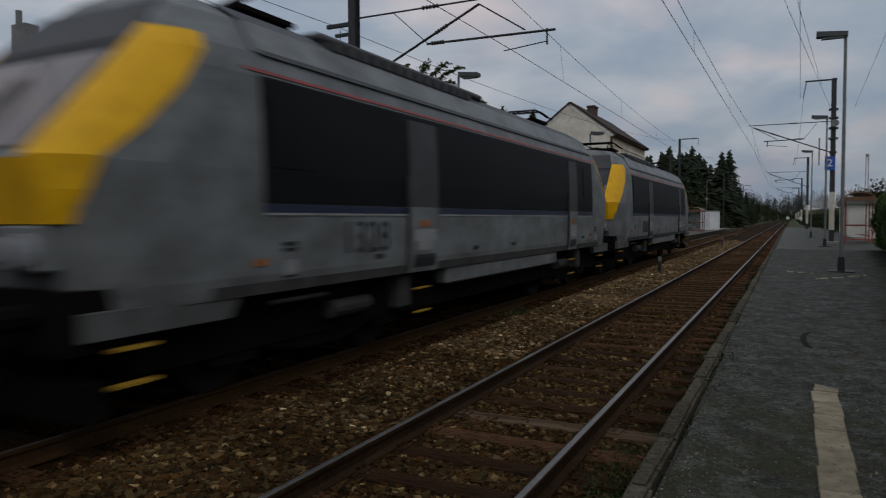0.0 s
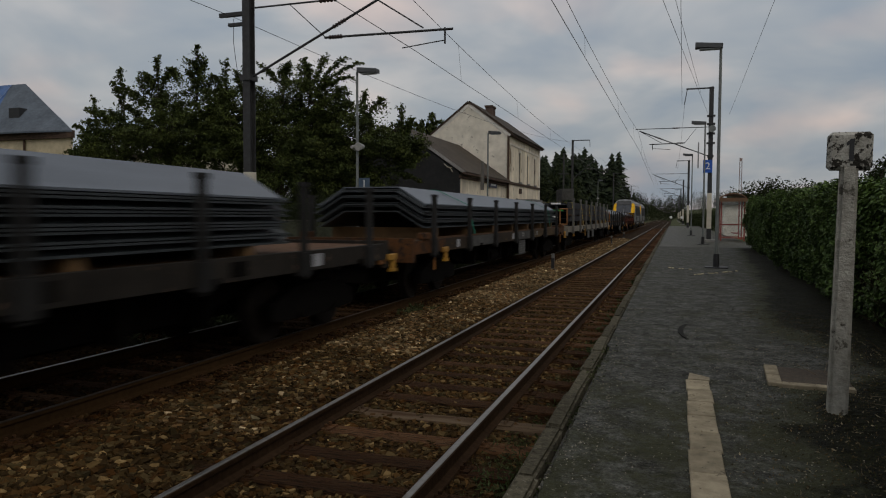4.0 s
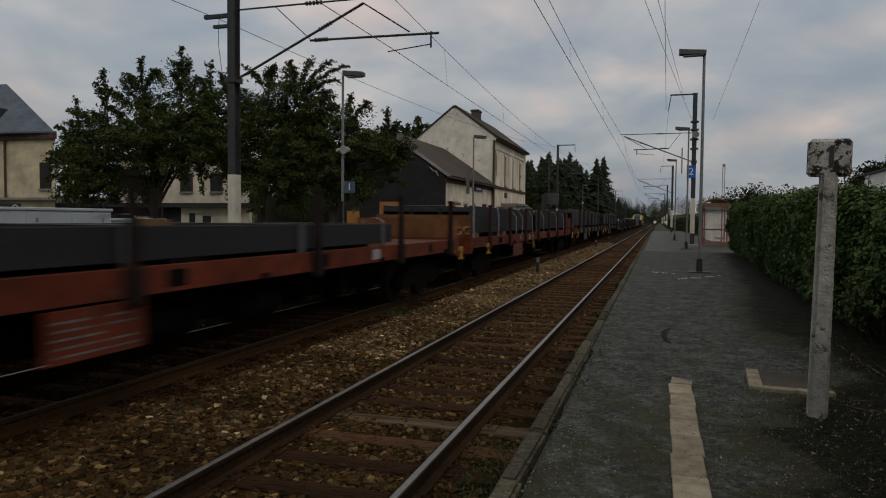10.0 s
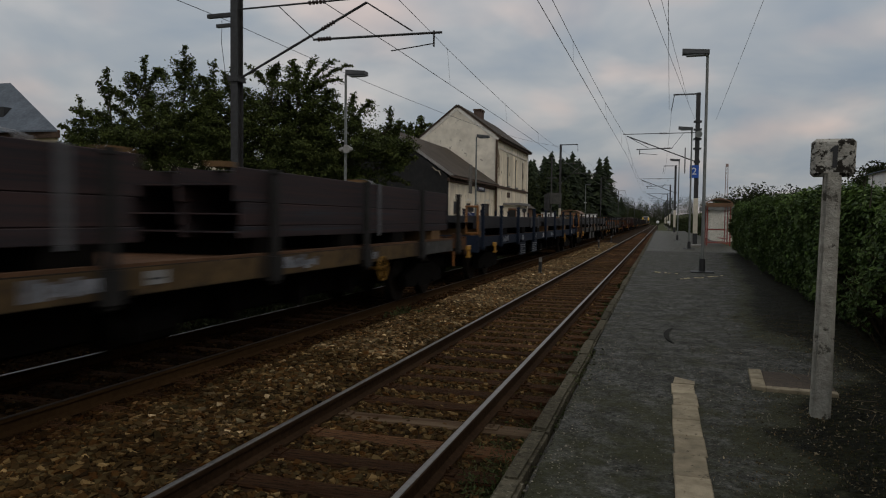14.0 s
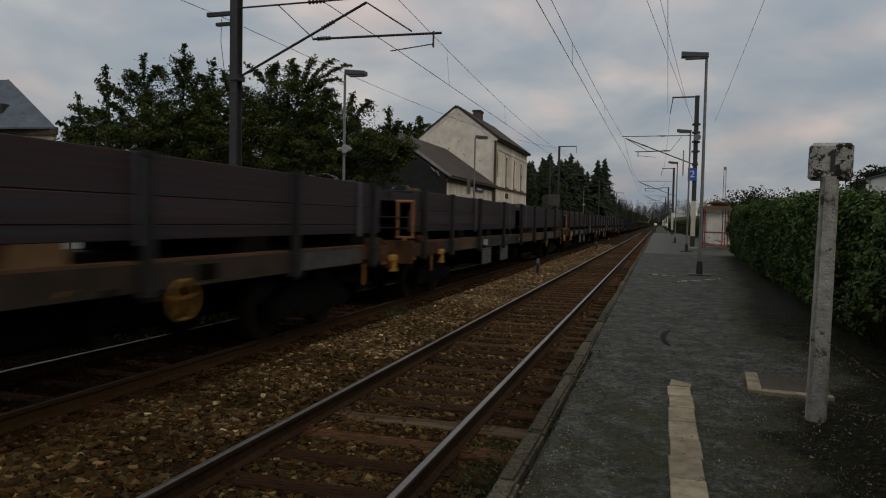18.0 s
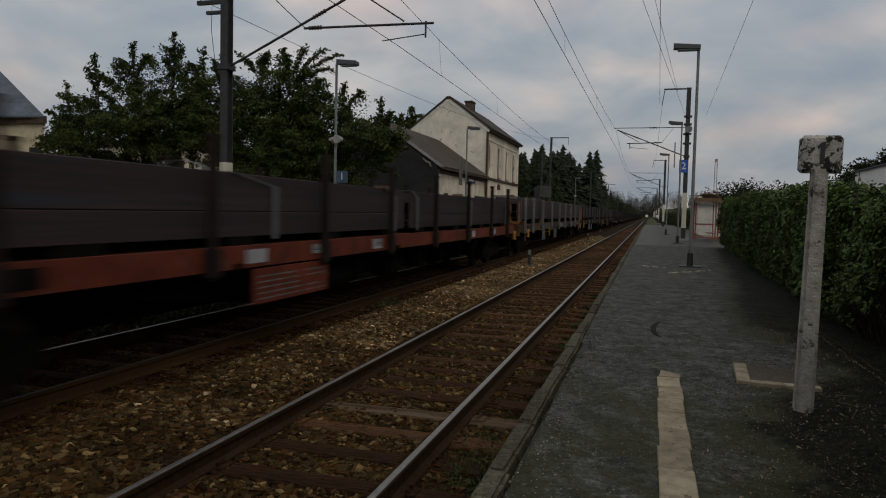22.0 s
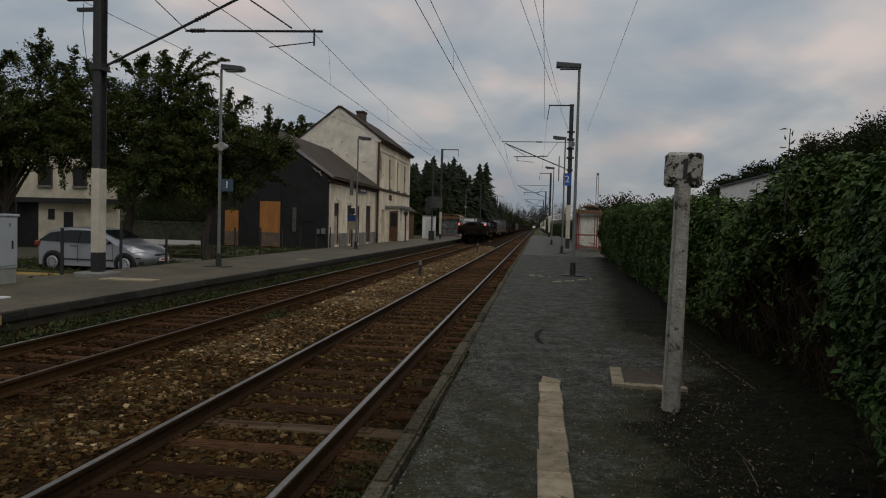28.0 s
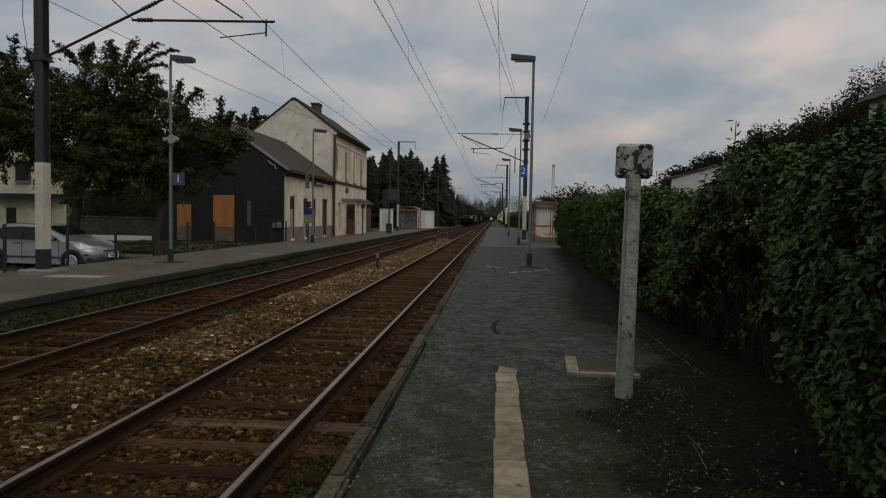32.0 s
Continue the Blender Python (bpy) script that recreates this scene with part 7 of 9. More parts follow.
        part("brake_lever", bm, yellow_lever_m, w, "yellow brake changeover lever")
    if loops:
        for y, d in ((y0, 1), (y1, -1)):
            bm = bmesh.new()
            pts_ = [(1.34, y - d * 0.1, 1.62), (1.34, y + d * 0.42, 1.60), (1.34, y + d * 0.52, 1.52), (1.34, y + d * 0.42, 1.44), (1.34, y - d * 0.1, 1.42)]
            for a, b in zip(pts_, pts_[1:]):
                tube(bm, a, b, 0.026, n=8)
            part("grab_loop", bm, amber_m, w, "yellow shunter's grab loop")
    if sided:
        k = n - 1
        for i in range(k):
            ya, yb = -offs[i], -offs[i + 1]
            for s in (-1, 1):
                o, i_ = s * 1.46, s * 1.43
                c = [(s * 1.40, 1.32), (o, 1.32), (o, 1.36), (i_, 1.37), (i_, 1.455), (o, 1.465), (o, 1.50), (i_, 1.51), (i_, 1.575), (o, 1.585), (o, 1.63), (s * 1.40, 1.63)]
                bm = prism(bmesh.new(), c, "y", yb + 0.07, ya - 0.07)
                part("drop_side", bm, fm, w, "hinged low side panel")
        for y in (y0, y1):
            part("end_wall", B(-1.4, 1.4, y - 0.06, y + 0.02, 1.36, 1.75), fm, w)
    if front_board:
        part("end_board", B(-1.38, 1.38, y0 - 0.11, y0 - 0.03, 1.31, front_board), mat("rusty_board", (0.085, 0.038, 0.020), (0.055, 0.026, 0.014), 0.85, scale=4), w, "rusty brown front end board")
    if bulkhead:
        for y in (y0 - 0.05, y1 + 0.05):
            part("end_board", B(-1.38, 1.38, y - 0.05, y + 0.05, 1.31, bulkhead), frame_mats["orange"], w, "rusty orange end board")
    if end_frame:
        for y in (y1 + 0.25,):
            for s in (-1, 1):
                bm = bmesh.new()
                for a, b in (((1.34, y, 1.42), (1.34, y, 2.16)), ((1.0, y, 1.42), (1.0, y, 2.16)), ((0.97, y, 2.18), (1.37, y, 2.18)), ((0.97, y, 1.42), (1.37, y, 1.42))):
                    tube(bm, (a[0] * s, a[1], a[2]), (b[0] * s, b[1], b[2]), 0.032, n=8)
                box(bm, s * 1.17 - 0.04, s * 1.17 + 0.04, y - 0.04, y + 0.04, 1.29, 1.42)
                part("end_handrail", bm, amber_m, w, "yellow end handrail")
    # handbrake wheel, brake panels, label plates
    yw = -(wheel_at or ((12.4 if L < 20 else 6.6) + rnd.uniform(-0.4, 0.4)))
    zw = 0.7 if L < 20 else 0.9
    bm = bmesh.new()
    xw = 1.47 if wheel_at else -1.47
    ring(bm, (xw, yw, zw), 0.215, 0.018, "x", 22, 6)
    for k in range(5):
        a = 2 * math.pi * k / 5 + 0.3
        tube(bm, (xw, yw, zw), (xw, yw + 0.215 * math.cos(a), zw + 0.215 * math.sin(a)), 0.012, n=5)
    tube(bm, (xw * 0.8, yw, zw), (xw, yw, zw), 0.03, n=8)
    part("handbrake_wheel", bm, wheel_amber_m, w, "dull yellow spoked handbrake wheel")
    panel_m = {"blue": frame_mats["blue"], "red": frame_mats["red"]}.get(color) or mat("data_panel_grey", (0.098, 0.097, 0.092), (0.058, 0.057, 0.052), 0.75, scale=5, dirt=0.35)
    bar_m = mat("faded_print", (0.17, 0.15, 0.14), (0.06, 0.05, 0.045), rough=0.8, bump=0, scale=9) if color == "red" else strap_grey_pale if color == "blue" else mat("panel_print", (0.17, 0.17, 0.165), rough=0.7, bump=0)
    if olive:
        panel_m = mat("data_panel_olive", (0.062, 0.062, 0.046), (0.045, 0.045, 0.034), 0.8, scale=4, dirt=0.4)
        bar_m = mat("worn_panel_print", (0.10, 0.092, 0.066), (0.07, 0.066, 0.05), 0.8, bump=0)
    for a, b in panels:
        pl = part("data_panel", B(1.38, 1.41, -b, -a, 0.52, 1.0, bevel=0.01), panel_m, w, "data panel with rows of small writing")
        part("hanger", B(1.37, 1.40, -b + 0.08, -b + 0.14, 0.95, 1.06), under_m, pl)
        part("hanger", B(1.37, 1.40, -a - 0.14, -a - 0.08, 0.95, 1.06), under_m, pl)
        mid_ = -b + (b - a) * rnd.uniform(0.45, 0.62)
        for q in range(5):
            z = 0.58 + 0.075 * q
            part("lettering_bar", B(1.41, 1.413, -b + 0.08, mid_ - rnd.uniform(0.03, 0.2), z, z + 0.022), bar_m, pl)
            if q != 2:
                part("lettering_bar", B(1.41, 1.413, mid_ + 0.05, -a - rnd.uniform(0.06, 0.2), z, z + 0.022), bar_m, pl)
    if panels and L > 20:
        a = panels[0][0]
        for o, ww in ((a + 0.45, 0.13), (a - 2.1, 0.16)):
            lp2 = part("label_plate", B(1.427, 1.432, -o - ww, -o + ww, 1.12, 1.26), mat("grimy_label", (0.26, 0.26, 0.25), (0.15, 0.145, 0.135), 0.8, scale=8, bump=0), w, "grimy white label plate")
            part("lettering_bar", B(1.432, 1.434, -o - ww * 0.7, -o + ww * 0.6, 1.17, 1.19), black_m, lp2)
    for k in range(2):
        yc = y0 - L * (0.46 + 0.1 * k)
        part("tank", T((0.9, yc - 0.5, 0.62), (0.9, yc + 0.5, 0.62), 0.2, n=12), under_m, w)
    for k in range(6):
        yc = y0 - 0.8 - (L - 3) * (k + rnd.uniform(0.2, 0.8)) / 6
        ww = rnd.uniform(0.06, 0.26)
        pl = part("label_plate", B(1.42, 1.426, yc - ww, yc + ww, 1.08, 1.26), strap_white if rnd.random() < 0.6 else under_m, w, "small white label plate")
    for k in range(4):
        yc = y0 - 1.2 - (L - 3) * k / 4
        part("rope_hook", B(1.42, 1.47, yc - 0.05, yc + 0.05, 1.02, 1.1), under_m, w)
    return w


def hat_pile(bm, y0, y1, z, wt=0.64, wb=1.24, h=0.38, t=0.022, lip=0.07):
    """One hat-shaped sheet pile lying crown up: a single bent plate."""
    outer = [(-wb - lip, z - 0.012), (-wb - lip, z + 0.012), (-wb, z + 0.012), (-wt, z + h), (wt, z + h), (wb, z + 0.012), (wb + lip, z + 0.012), (wb + lip, z - 0.012)]
    inner = [(wb - 0.02, z - 0.012), (wt - 0.01, z + h - t), (-wt + 0.01, z + h - t), (-wb + 0.02, z - 0.012)]
    prism(bm, outer + inner, "y", y0, y1)


def build_piles(y_from, y_to, label, z_bot, z_taper, h=0.38, strap=None, rnd=None):
    """A nested stack: flange edges in close pairs up to z_taper, then the crown of the topmost pile."""
    ld = thing("sheet_pile_stack", label, "steel load", "sheet pile stacks")
    kb = int((y_from - y_to) / 2.6)
    for k in range(kb + 1):
        y = y_from - 0.8 - (y_from - y_to - 1.6) * k / max(1, kb)
        part("batten", B(-1.28, 1.28, y - 0.08, y + 0.08, 1.30, z_bot - 0.012), batten_m, ld, "wooden batten under the load")
    zs = [z_taper]
    while zs[-1] - 0.036 > z_bot + 0.02:
        zs.append(zs[-1] - (0.036 if len(zs) % 3 else 0.085))
    zs[-1] = z_bot
    for i, z in enumerate(reversed(zs)):
        d = rnd.uniform(-0.12, 0.12)
        last = i == len(zs) - 1
        bm = bmesh.new()
        hat_pile(bm, y_to + d, y_from + d, z, h=h if last else h - 0.024, lip=0.07 if last else rnd.uniform(0.05, 0.08))
        # only the top pile keeps the open steel tone; those below are painted shaded
        part("sheet_pile", bm, pile_m if last else pile_shaded_m, ld)
    # added near-black blocks that fill the hollow so it reads as dark
    for y in (y_from - 1.0, (y_from + y_to) / 2, y_to + 1.0):
        part("cradle", B(-0.62, 0.62, y - 0.15, y + 0.15, 1.30, z_bot + h - 0.06), under_m, ld, "near-black block added to darken the hollow of the stack")
    zt = z_taper + h
    if strap is not None:
        for y in (y_from - 2.6, y_to + 2.6):
            strap_over(ld, y, zt, strap, lean=1.2, half=1.33, shoulder=0.66, zs=z_taper + 0.02)
    return ld


def strap_over(parent, y, zt, m, lean=0.0, half=1.30, shoulder=None, zs=None, w=0.045):
    """A lashing strap over the load and down the near and far side."""
    bm = bmesh.new()
    sh = half if shoulder is None else shoulder
    zs = zt if zs is None else zs
    pts = [(-half - 0.02, y + lean, 1.15), (-half - 0.02, y + lean * 0.4, zs), (-sh, y, zt + 0.012), (sh, y, zt + 0.012), (half + 0.02, y + lean * 0.4, zs), (half + 0.02, y + lean, 1.15)]
    if shoulder is None:
        pts = [(-half - 0.02, y + lean, 1.15), (-half - 0.02, y, zt + 0.012), (half + 0.02, y, zt + 0.012), (half + 0.02, y + lean, 1.15)]
    edge = [(bm.verts.new((a[0], a[1] - w, a[2])), bm.verts.new((a[0], a[1] + w, a[2]))) for a in pts]
    for va, vb in zip(edge, edge[1:]):
        bm.faces.new((va[0], va[1], vb[1], vb[0]))
    geom = bmesh.ops.extrude_face_region(bm, geom=list(bm.faces))
    for v in [v for v in geom["geom"] if isinstance(v, bmesh.types.BMVert)]:
        v.co.z += 0.006
        v.co.x += 0.006 if v.co.x > 0 else -0.006
    return part("strap", bm, m, parent, "lashing strap")


def h_beam(bm, x0, x1, y0, y1, z0, z1, tf=0.03, tw=0.02, c=0.008):
    za, zb = (z0 + z1 - tw) / 2, (z0 + z1 + tw) / 2
    prism(bm, [(x0 + c, z0), (x0 + tf, z0), (x0 + tf, za), (x1 - tf, za), (x1 - tf, z0), (x1 - c, z0), (x1, z0 + c), (x1, z1 - c), (x1 - c, z1), (x1 - tf, z1), (x1 - tf, zb), (x0 + tf, zb), (x0 + tf, z1), (x0 + c, z1), (x0, z1 - c), (x0, z0 + c)], "y", y0, y1)


def band(parent, pts, w, m):
    """A flat lashing band of width 2w along points (x, y, z)."""
    bm = bmesh.new()
    edge = [(bm.verts.new((a[0], a[1] - w, a[2])), bm.verts.new((a[0], a[1] + w, a[2]))) for a in pts]
    for va, vb in zip(edge, edge[1:]):
        bm.faces.new((va[0], va[1], vb[1], vb[0]))
    geom = bmesh.ops.extrude_face_region(bm, geom=list(bm.faces))
    for v in [v for v in geom["geom"] if isinstance(v, bmesh.types.BMVert)]:
        v.co.z += 0.005
        v.co.x += 0.005 if v.co.x > 0 else -0.005
    return part("strap", bm, m, parent, "lashing strap")


def build_beams(o_front, o_back, label, heights, z0, tone=0, across=3, straps=(), m=None, w=0.06, rnd=None, gap=0.005, spacers=(), end_paint=None, curls=True, blocks=True):
    """A stack of H-beams between two offsets behind the wagon's front; straps are (offset at the top, at the bottom, height where it turns straight)."""
    ld = thing("steel_beam_stack", label, "steel load", "steel beam stacks")
    half = 1.30
    y_from, y_to = -o_front, -o_back
    kb = max(1, int((y_from - y_to) / 2.9))
    for k in range(kb + 1):
        y = y_from - 0.8 - (y_from - y_to - 1.6) * k / kb
        part("batten", B(-1.28, 1.28, y - 0.3, y + 0.3, 1.30, z0), batten_m if rnd.random() < 0.3 else under_m, ld, "timber under the load")
    bw = 2 * half / across
    z = z0
    tops = []
    for j, lh in enumerate(heights):
        for i in range(across):
            d0, d1 = rnd.uniform(-0.1, 0.1), rnd.uniform(-0.1, 0.1)
            bm = bmesh.new()
            inset = rnd.uniform(0, 0.012)
            h_beam(bm, -half + i * bw + 0.008 + inset, -half + (i + 1) * bw - 0.008 - inset * (1 if i < across - 1 else 0.6), y_to + d0, y_from + d1, z, z + lh)
            part("beam", bm, beam_mats[tone], ld, "steel H-beam")
        z += lh
        tops.append(z)
        if j < len(heights) - 1:
            z += gap
    for a, b in spacers:
        for t_ in tops[:-1]:
            part("spacer", B(-1.34, 1.36, -b, -a, t_ + 0.002, t_ + gap - 0.002), batten_m, ld, "wooden spacer between layers")
    xs_ = half + 0.012
    for ot, ob, zk in straps:
        pts = [(-xs_, -ob, 1.2), (-xs_, -ob, zk), (-xs_, -ot, z + 0.008), (xs_, -ot, z + 0.008), (xs_, -ob, zk), (xs_, -ob, 1.2 if w < 0.055 else z0 - 0.05)]
        band(ld, pts, w, m)
        if curls and rnd.random() < 0.55:
            a0 = -ot + rnd.uniform(-0.6, 0.6)
            arc = [(0.9 + 0.1 * math.cos(q), a0 + 0.30 * math.cos(q), z + 0.01 + 0.11 * math.sin(q)) for q in [math.pi * k / 6 for k in range(7)]]
            band(ld, arc, 0.03, strap_white)
        if blocks and rnd.random() < 0.5:
            yb = -ot + rnd.uniform(-0.9, 0.9)
            part("block", B(0.9, 1.15, yb - 0.12, yb + 0.12, z, z + 0.07), batten_m, ld, "small wooden block on the load")
    if end_paint is not None:
        for j, t_ in enumerate(tops):
            for i in range(across):
                part("painted_end", B(-half + i * bw + 0.05, -half + (i + rnd.uniform(0.4, 0.8)) * bw, y_to - 0.13, y_to - 0.11, t_ - 0.12, t_ - 0.05), end_paint if (i + j) % 2 else white_m, ld)
    return ld


rnd = random.Random(11)
PANELS = ((14.5, 15.7), (16.9, 18.05))
# front position, length, frame colour, stake colour, load, details
CONSIST = [
    (2.6, 18.3, "red", "red", "piles", dict(sided=True, wheel=6.1, panels=((13.4, 14.5),), loops=True, stakes=[2.1, 4.3, 6.5, 8.69, 10.81, 13.13, 15.34, 17.3])),
    (-15.7, 18.7, "dark", "dark", "piles2", dict(front_board=1.78, frame=True, wheel=4.6, panels=((6.0, 6.8), (7.1, 7.8)))),
    (-34.4, 23.6, "white", "pale", "strapped", dict(wheel=16.4, frame=True, stakes=[2.3, 5.09, 7.85, 10.55, 13.2, 15.88, 18.49, 21.33], panels=((11.2, 12.2), (13.6, 14.6)))),
    (-58.0, 21.1, "brown", "dark", "piles_green", dict(stakes=[3.07, 5.8, 8.5, 11.2, 13.9, 16.6, 19.3], panels=((9.5, 10.5),))),
    (-79.1, 18.2, "dark", "dark", "piles2", dict(panels=((12.2, 13.2),))),
    (-97.3, 18.6, "rust", "rust", "piles", dict(sided=True, panels=((13.0, 14.0),))),
    (-115.9, 18.9, "brown", "dark", "piles_short", dict(wheel=12.6, panels=((6.2, 7.2), (13.6, 14.5)))),
    (-134.8, 25.7, "brown", "dark", "beams", dict(wheel=17.53, panels=((15.5, 16.75), (18.05, 19.2)), stakes=[2.5, 5.36, 8.21, 11.2, 14.2, 17.08, 19.87, 22.7],
        stacks=[(1.6, 13.7, (2.85, 7.61, 10.28, 13.2)), (14.3, 24.6, (14.79, 19.34, 23.6))])),
    (-160.5, 25.1, "grey", "dark", "beams", dict(wheel=15.2, olive=True, panels=((16.3, 18.3), (5.4, 7.2)), stakes=[1.8, 4.5, 7.3, 10.2, 13.1, 16.15, 19.1, 21.79], tone=1, scrawls=((19.0, 0.5),),
        stacks=[(3.7, 12.4, (8.27, 11.4, 4.9)), (13.2, 24.6, (13.72, 14.9, 19.28, 22.43, 24.2))])),
    (-185.6, 24.7, "red", "red", "beams_white", dict(bulkhead=1.95, wheel=14.35, loops=True, panels=((16.4, 18.15),), stakes=[1.4, 4.25, 7.18, 10.14, 13.07, 16.04, 19.0, 21.99],
        stacks=[(1.6, 12.9, ((4.6, 3.7), (7.8, 6.6), (11.67, 10.75))), (13.6, 19.9, ((14.6, 13.75), (17.1, 16.0), (18.51, 17.2))), (20.0, 23.75, ((20.4, 20.15), (23.4, 23.4)))])),
    (-210.3, 19.0, "red", "rust", "low", dict(bulkhead=1.85, loops=True, panels=((12.0, 13.2),), stakes=[1.5, 4.9, 8.41, 12.22, 15.2, 17.6], stacks=[(5.0, 17.4, (5.5, 8.63, 12.12, 16.2))])),
    (-229.3, 21.0, "brown", "dark", "low", dict(bulkhead=1.75, frame=True, panels=((7.3, 8.55), (11.5, 12.55)), scrawls=((16.4, 0.8), (12.1, 0.6), (8.2, 0.5)), stacks=[(6.5, 15.75, (7.4, 15.17)), (16.35, 20.0, (16.9,))])),
    (-250.3, 25.1, "grey", "dark", "low_white", dict(wheel=6.1, frame=True, panels=((14.04, 15.34), (16.46, 17.74)), stakes=[1.0, 3.58, 6.6, 9.5, 12.5, 15.5, 18.56, 21.3, 23.9],
        stacks=[(0.6, 8.6, ((1.67, 0.88), (5.0, 4.0))), (9.0, 16.1, ((10.91, 9.4), (13.34, 12.45), (15.96, 15.15))), (16.5, 23.8, ((18.4, 17.6), (20.8, 19.9), (23.6, 22.7)))])),
    (-275.4, 25.6, "blue", "blue", "low_grey", dict(wheel=6.75, frame=True, panels=((15.15, 16.3), (17.7, 18.75)), stakes=[1.6, 4.5, 7.5, 10.46, 13.26, 16.23, 19.49, 22.22, 24.6], scrawls=((11.4, 0.5), (22.0, 0.9)),
        stacks=[(1.6, 12.5, (3.2, 7.6, 12.33)), (13.3, 24.9, (14.34, 16.05, 21.38, 24.38))])),
    (-301.0, 25.0, "brown", "dark", "beams_red", dict(wheel=6.5, panels=PANELS, scrawls=((13.95, 0.6), (9.9, 0.9), (7.3, 0.6)), stacks=[(2.0, 10.8, (6.3, 10.01)), (12.5, 24.2, (13.43, 18.6, 23.4))])),
    (-326.0, 25.3, "grey", "dark", "beams_red", dict(panels=PANELS, wheel=6.6, scrawls=((20.5, 0.8),), stacks=[(1.3, 12.4, (2.0, 6.9, 11.5)), (13.0, 24.4, (13.7, 18.6, 23.7))])),
    (-351.3, 20.7, "grey", "dark", "beams_red", dict(frame=True, panels=((9.75, 10.98), (12.23, 13.43)), stakes=[2.2, 5.1, 8.1, 11.06, 14.11, 16.84, 19.2], stacks=[(1.0, 7.3, (2.0, 6.4)), (8.1, 19.6, (9.06, 13.8, 18.4))])),
    (-372.0, 25.5, "grey", "dark", "beams_red", dict(frame=True, wheel=6.9, panels=((15.17, 16.31), (17.64, 18.75)), stacks=[(0.6, 12.45, (0.9, 6.4, 11.38)), (13.45, 24.6, (14.53, 19.26, 23.86))])),
    (-397.5, 26.6, "brown", "dark", "beams_red", dict(wheel=6.69, panels=((14.79, 16.02), (17.39, 18.6)), stacks=[(0.9, 12.45, (1.8, 7.14, 11.87)), (12.9, 25.4, (13.51, 18.9, 24.6))])),
    (-424.1, 25.3, "grey", "dark", "beams_red", dict(frame=True, wheel=6.38, panels=((14.49, 15.71), (16.89, 18.09)), stacks=[(0.9, 12.85, (2.0, 7.0, 12.16)), (13.1, 24.4, (13.88, 18.24, 23.5))])),
    (-449.4, 25.9, "brown", "pale", "beams_red", dict(frame=True, wheel=17.0, panels=((13.7, 14.8), (18.1, 19.0)), scrawls=((12.6, 0.9),), stacks=[(0.6, 12.1, (1.4, 6.6, 11.5)), (12.4, 25.1, (13.2, 19.0, 24.4))])),
    (-475.3, 25.7, "red", "rust", "beams_peak", dict(frame=True, panels=((16.27, 18.44),), stakes=[2.04, 4.62, 7.6, 10.65, 13.6, 16.5, 19.4, 22.2, 24.4], stacks=[(1.25, 12.1, ((2.2, 1.7), (7.3, 6.68), (12.0, 11.6))), (12.45, 24.6, ((13.6, 13.0), (18.77, 17.75), (23.8, 23.3)))])),
    (-501.0, 25.8, "grey", "dark", "beams_red", dict(frame=True, panels=((15.0, 16.1), (17.3, 18.5)), wheel=6.52, scrawls=((9.8, 1.3), (7.04, 0.35), (5.6, 0.4)), stakes=[1.64, 4.46, 7.37, 10.3, 13.2, 16.2, 19.3, 22.1, 24.5], stacks=[(0.6, 12.5, (1.33, 6.75, 11.8)), (13.0, 25.5, (13.7, 18.8, 24.9))])),
    (-526.8, 25.0, "orange", "pale", "piles_big", dict(wheel=6.78, panels=((13.75, 14.82), (17.3, 18.3)), stakes=[2.09, 4.86, 7.6, 10.18, 13.28, 16.28, 19.22, 21.94, 24.0])),
    (-551.8, 18.7, "rust", "rust", "piles_low", dict(sided=True, wheel=11.1, stakes=[1.7, 3.98, 6.25, 8.5, 10.75, 13.0, 15.2, 17.2])),
]
FRAME_WORD = {"red": "red", "dark": "dark", "white": "pale grey", "brown": "rusty brown", "grey": "grey", "blue": "dark blue", "rust": "dark rusty", "orange": "orange"}
LOAD_WORD = {"piles": "blue-grey sheet piles", "beams": "dark steel beams", "low": "a low layer of steel beams", "stra": "strapped dark steel beams"}
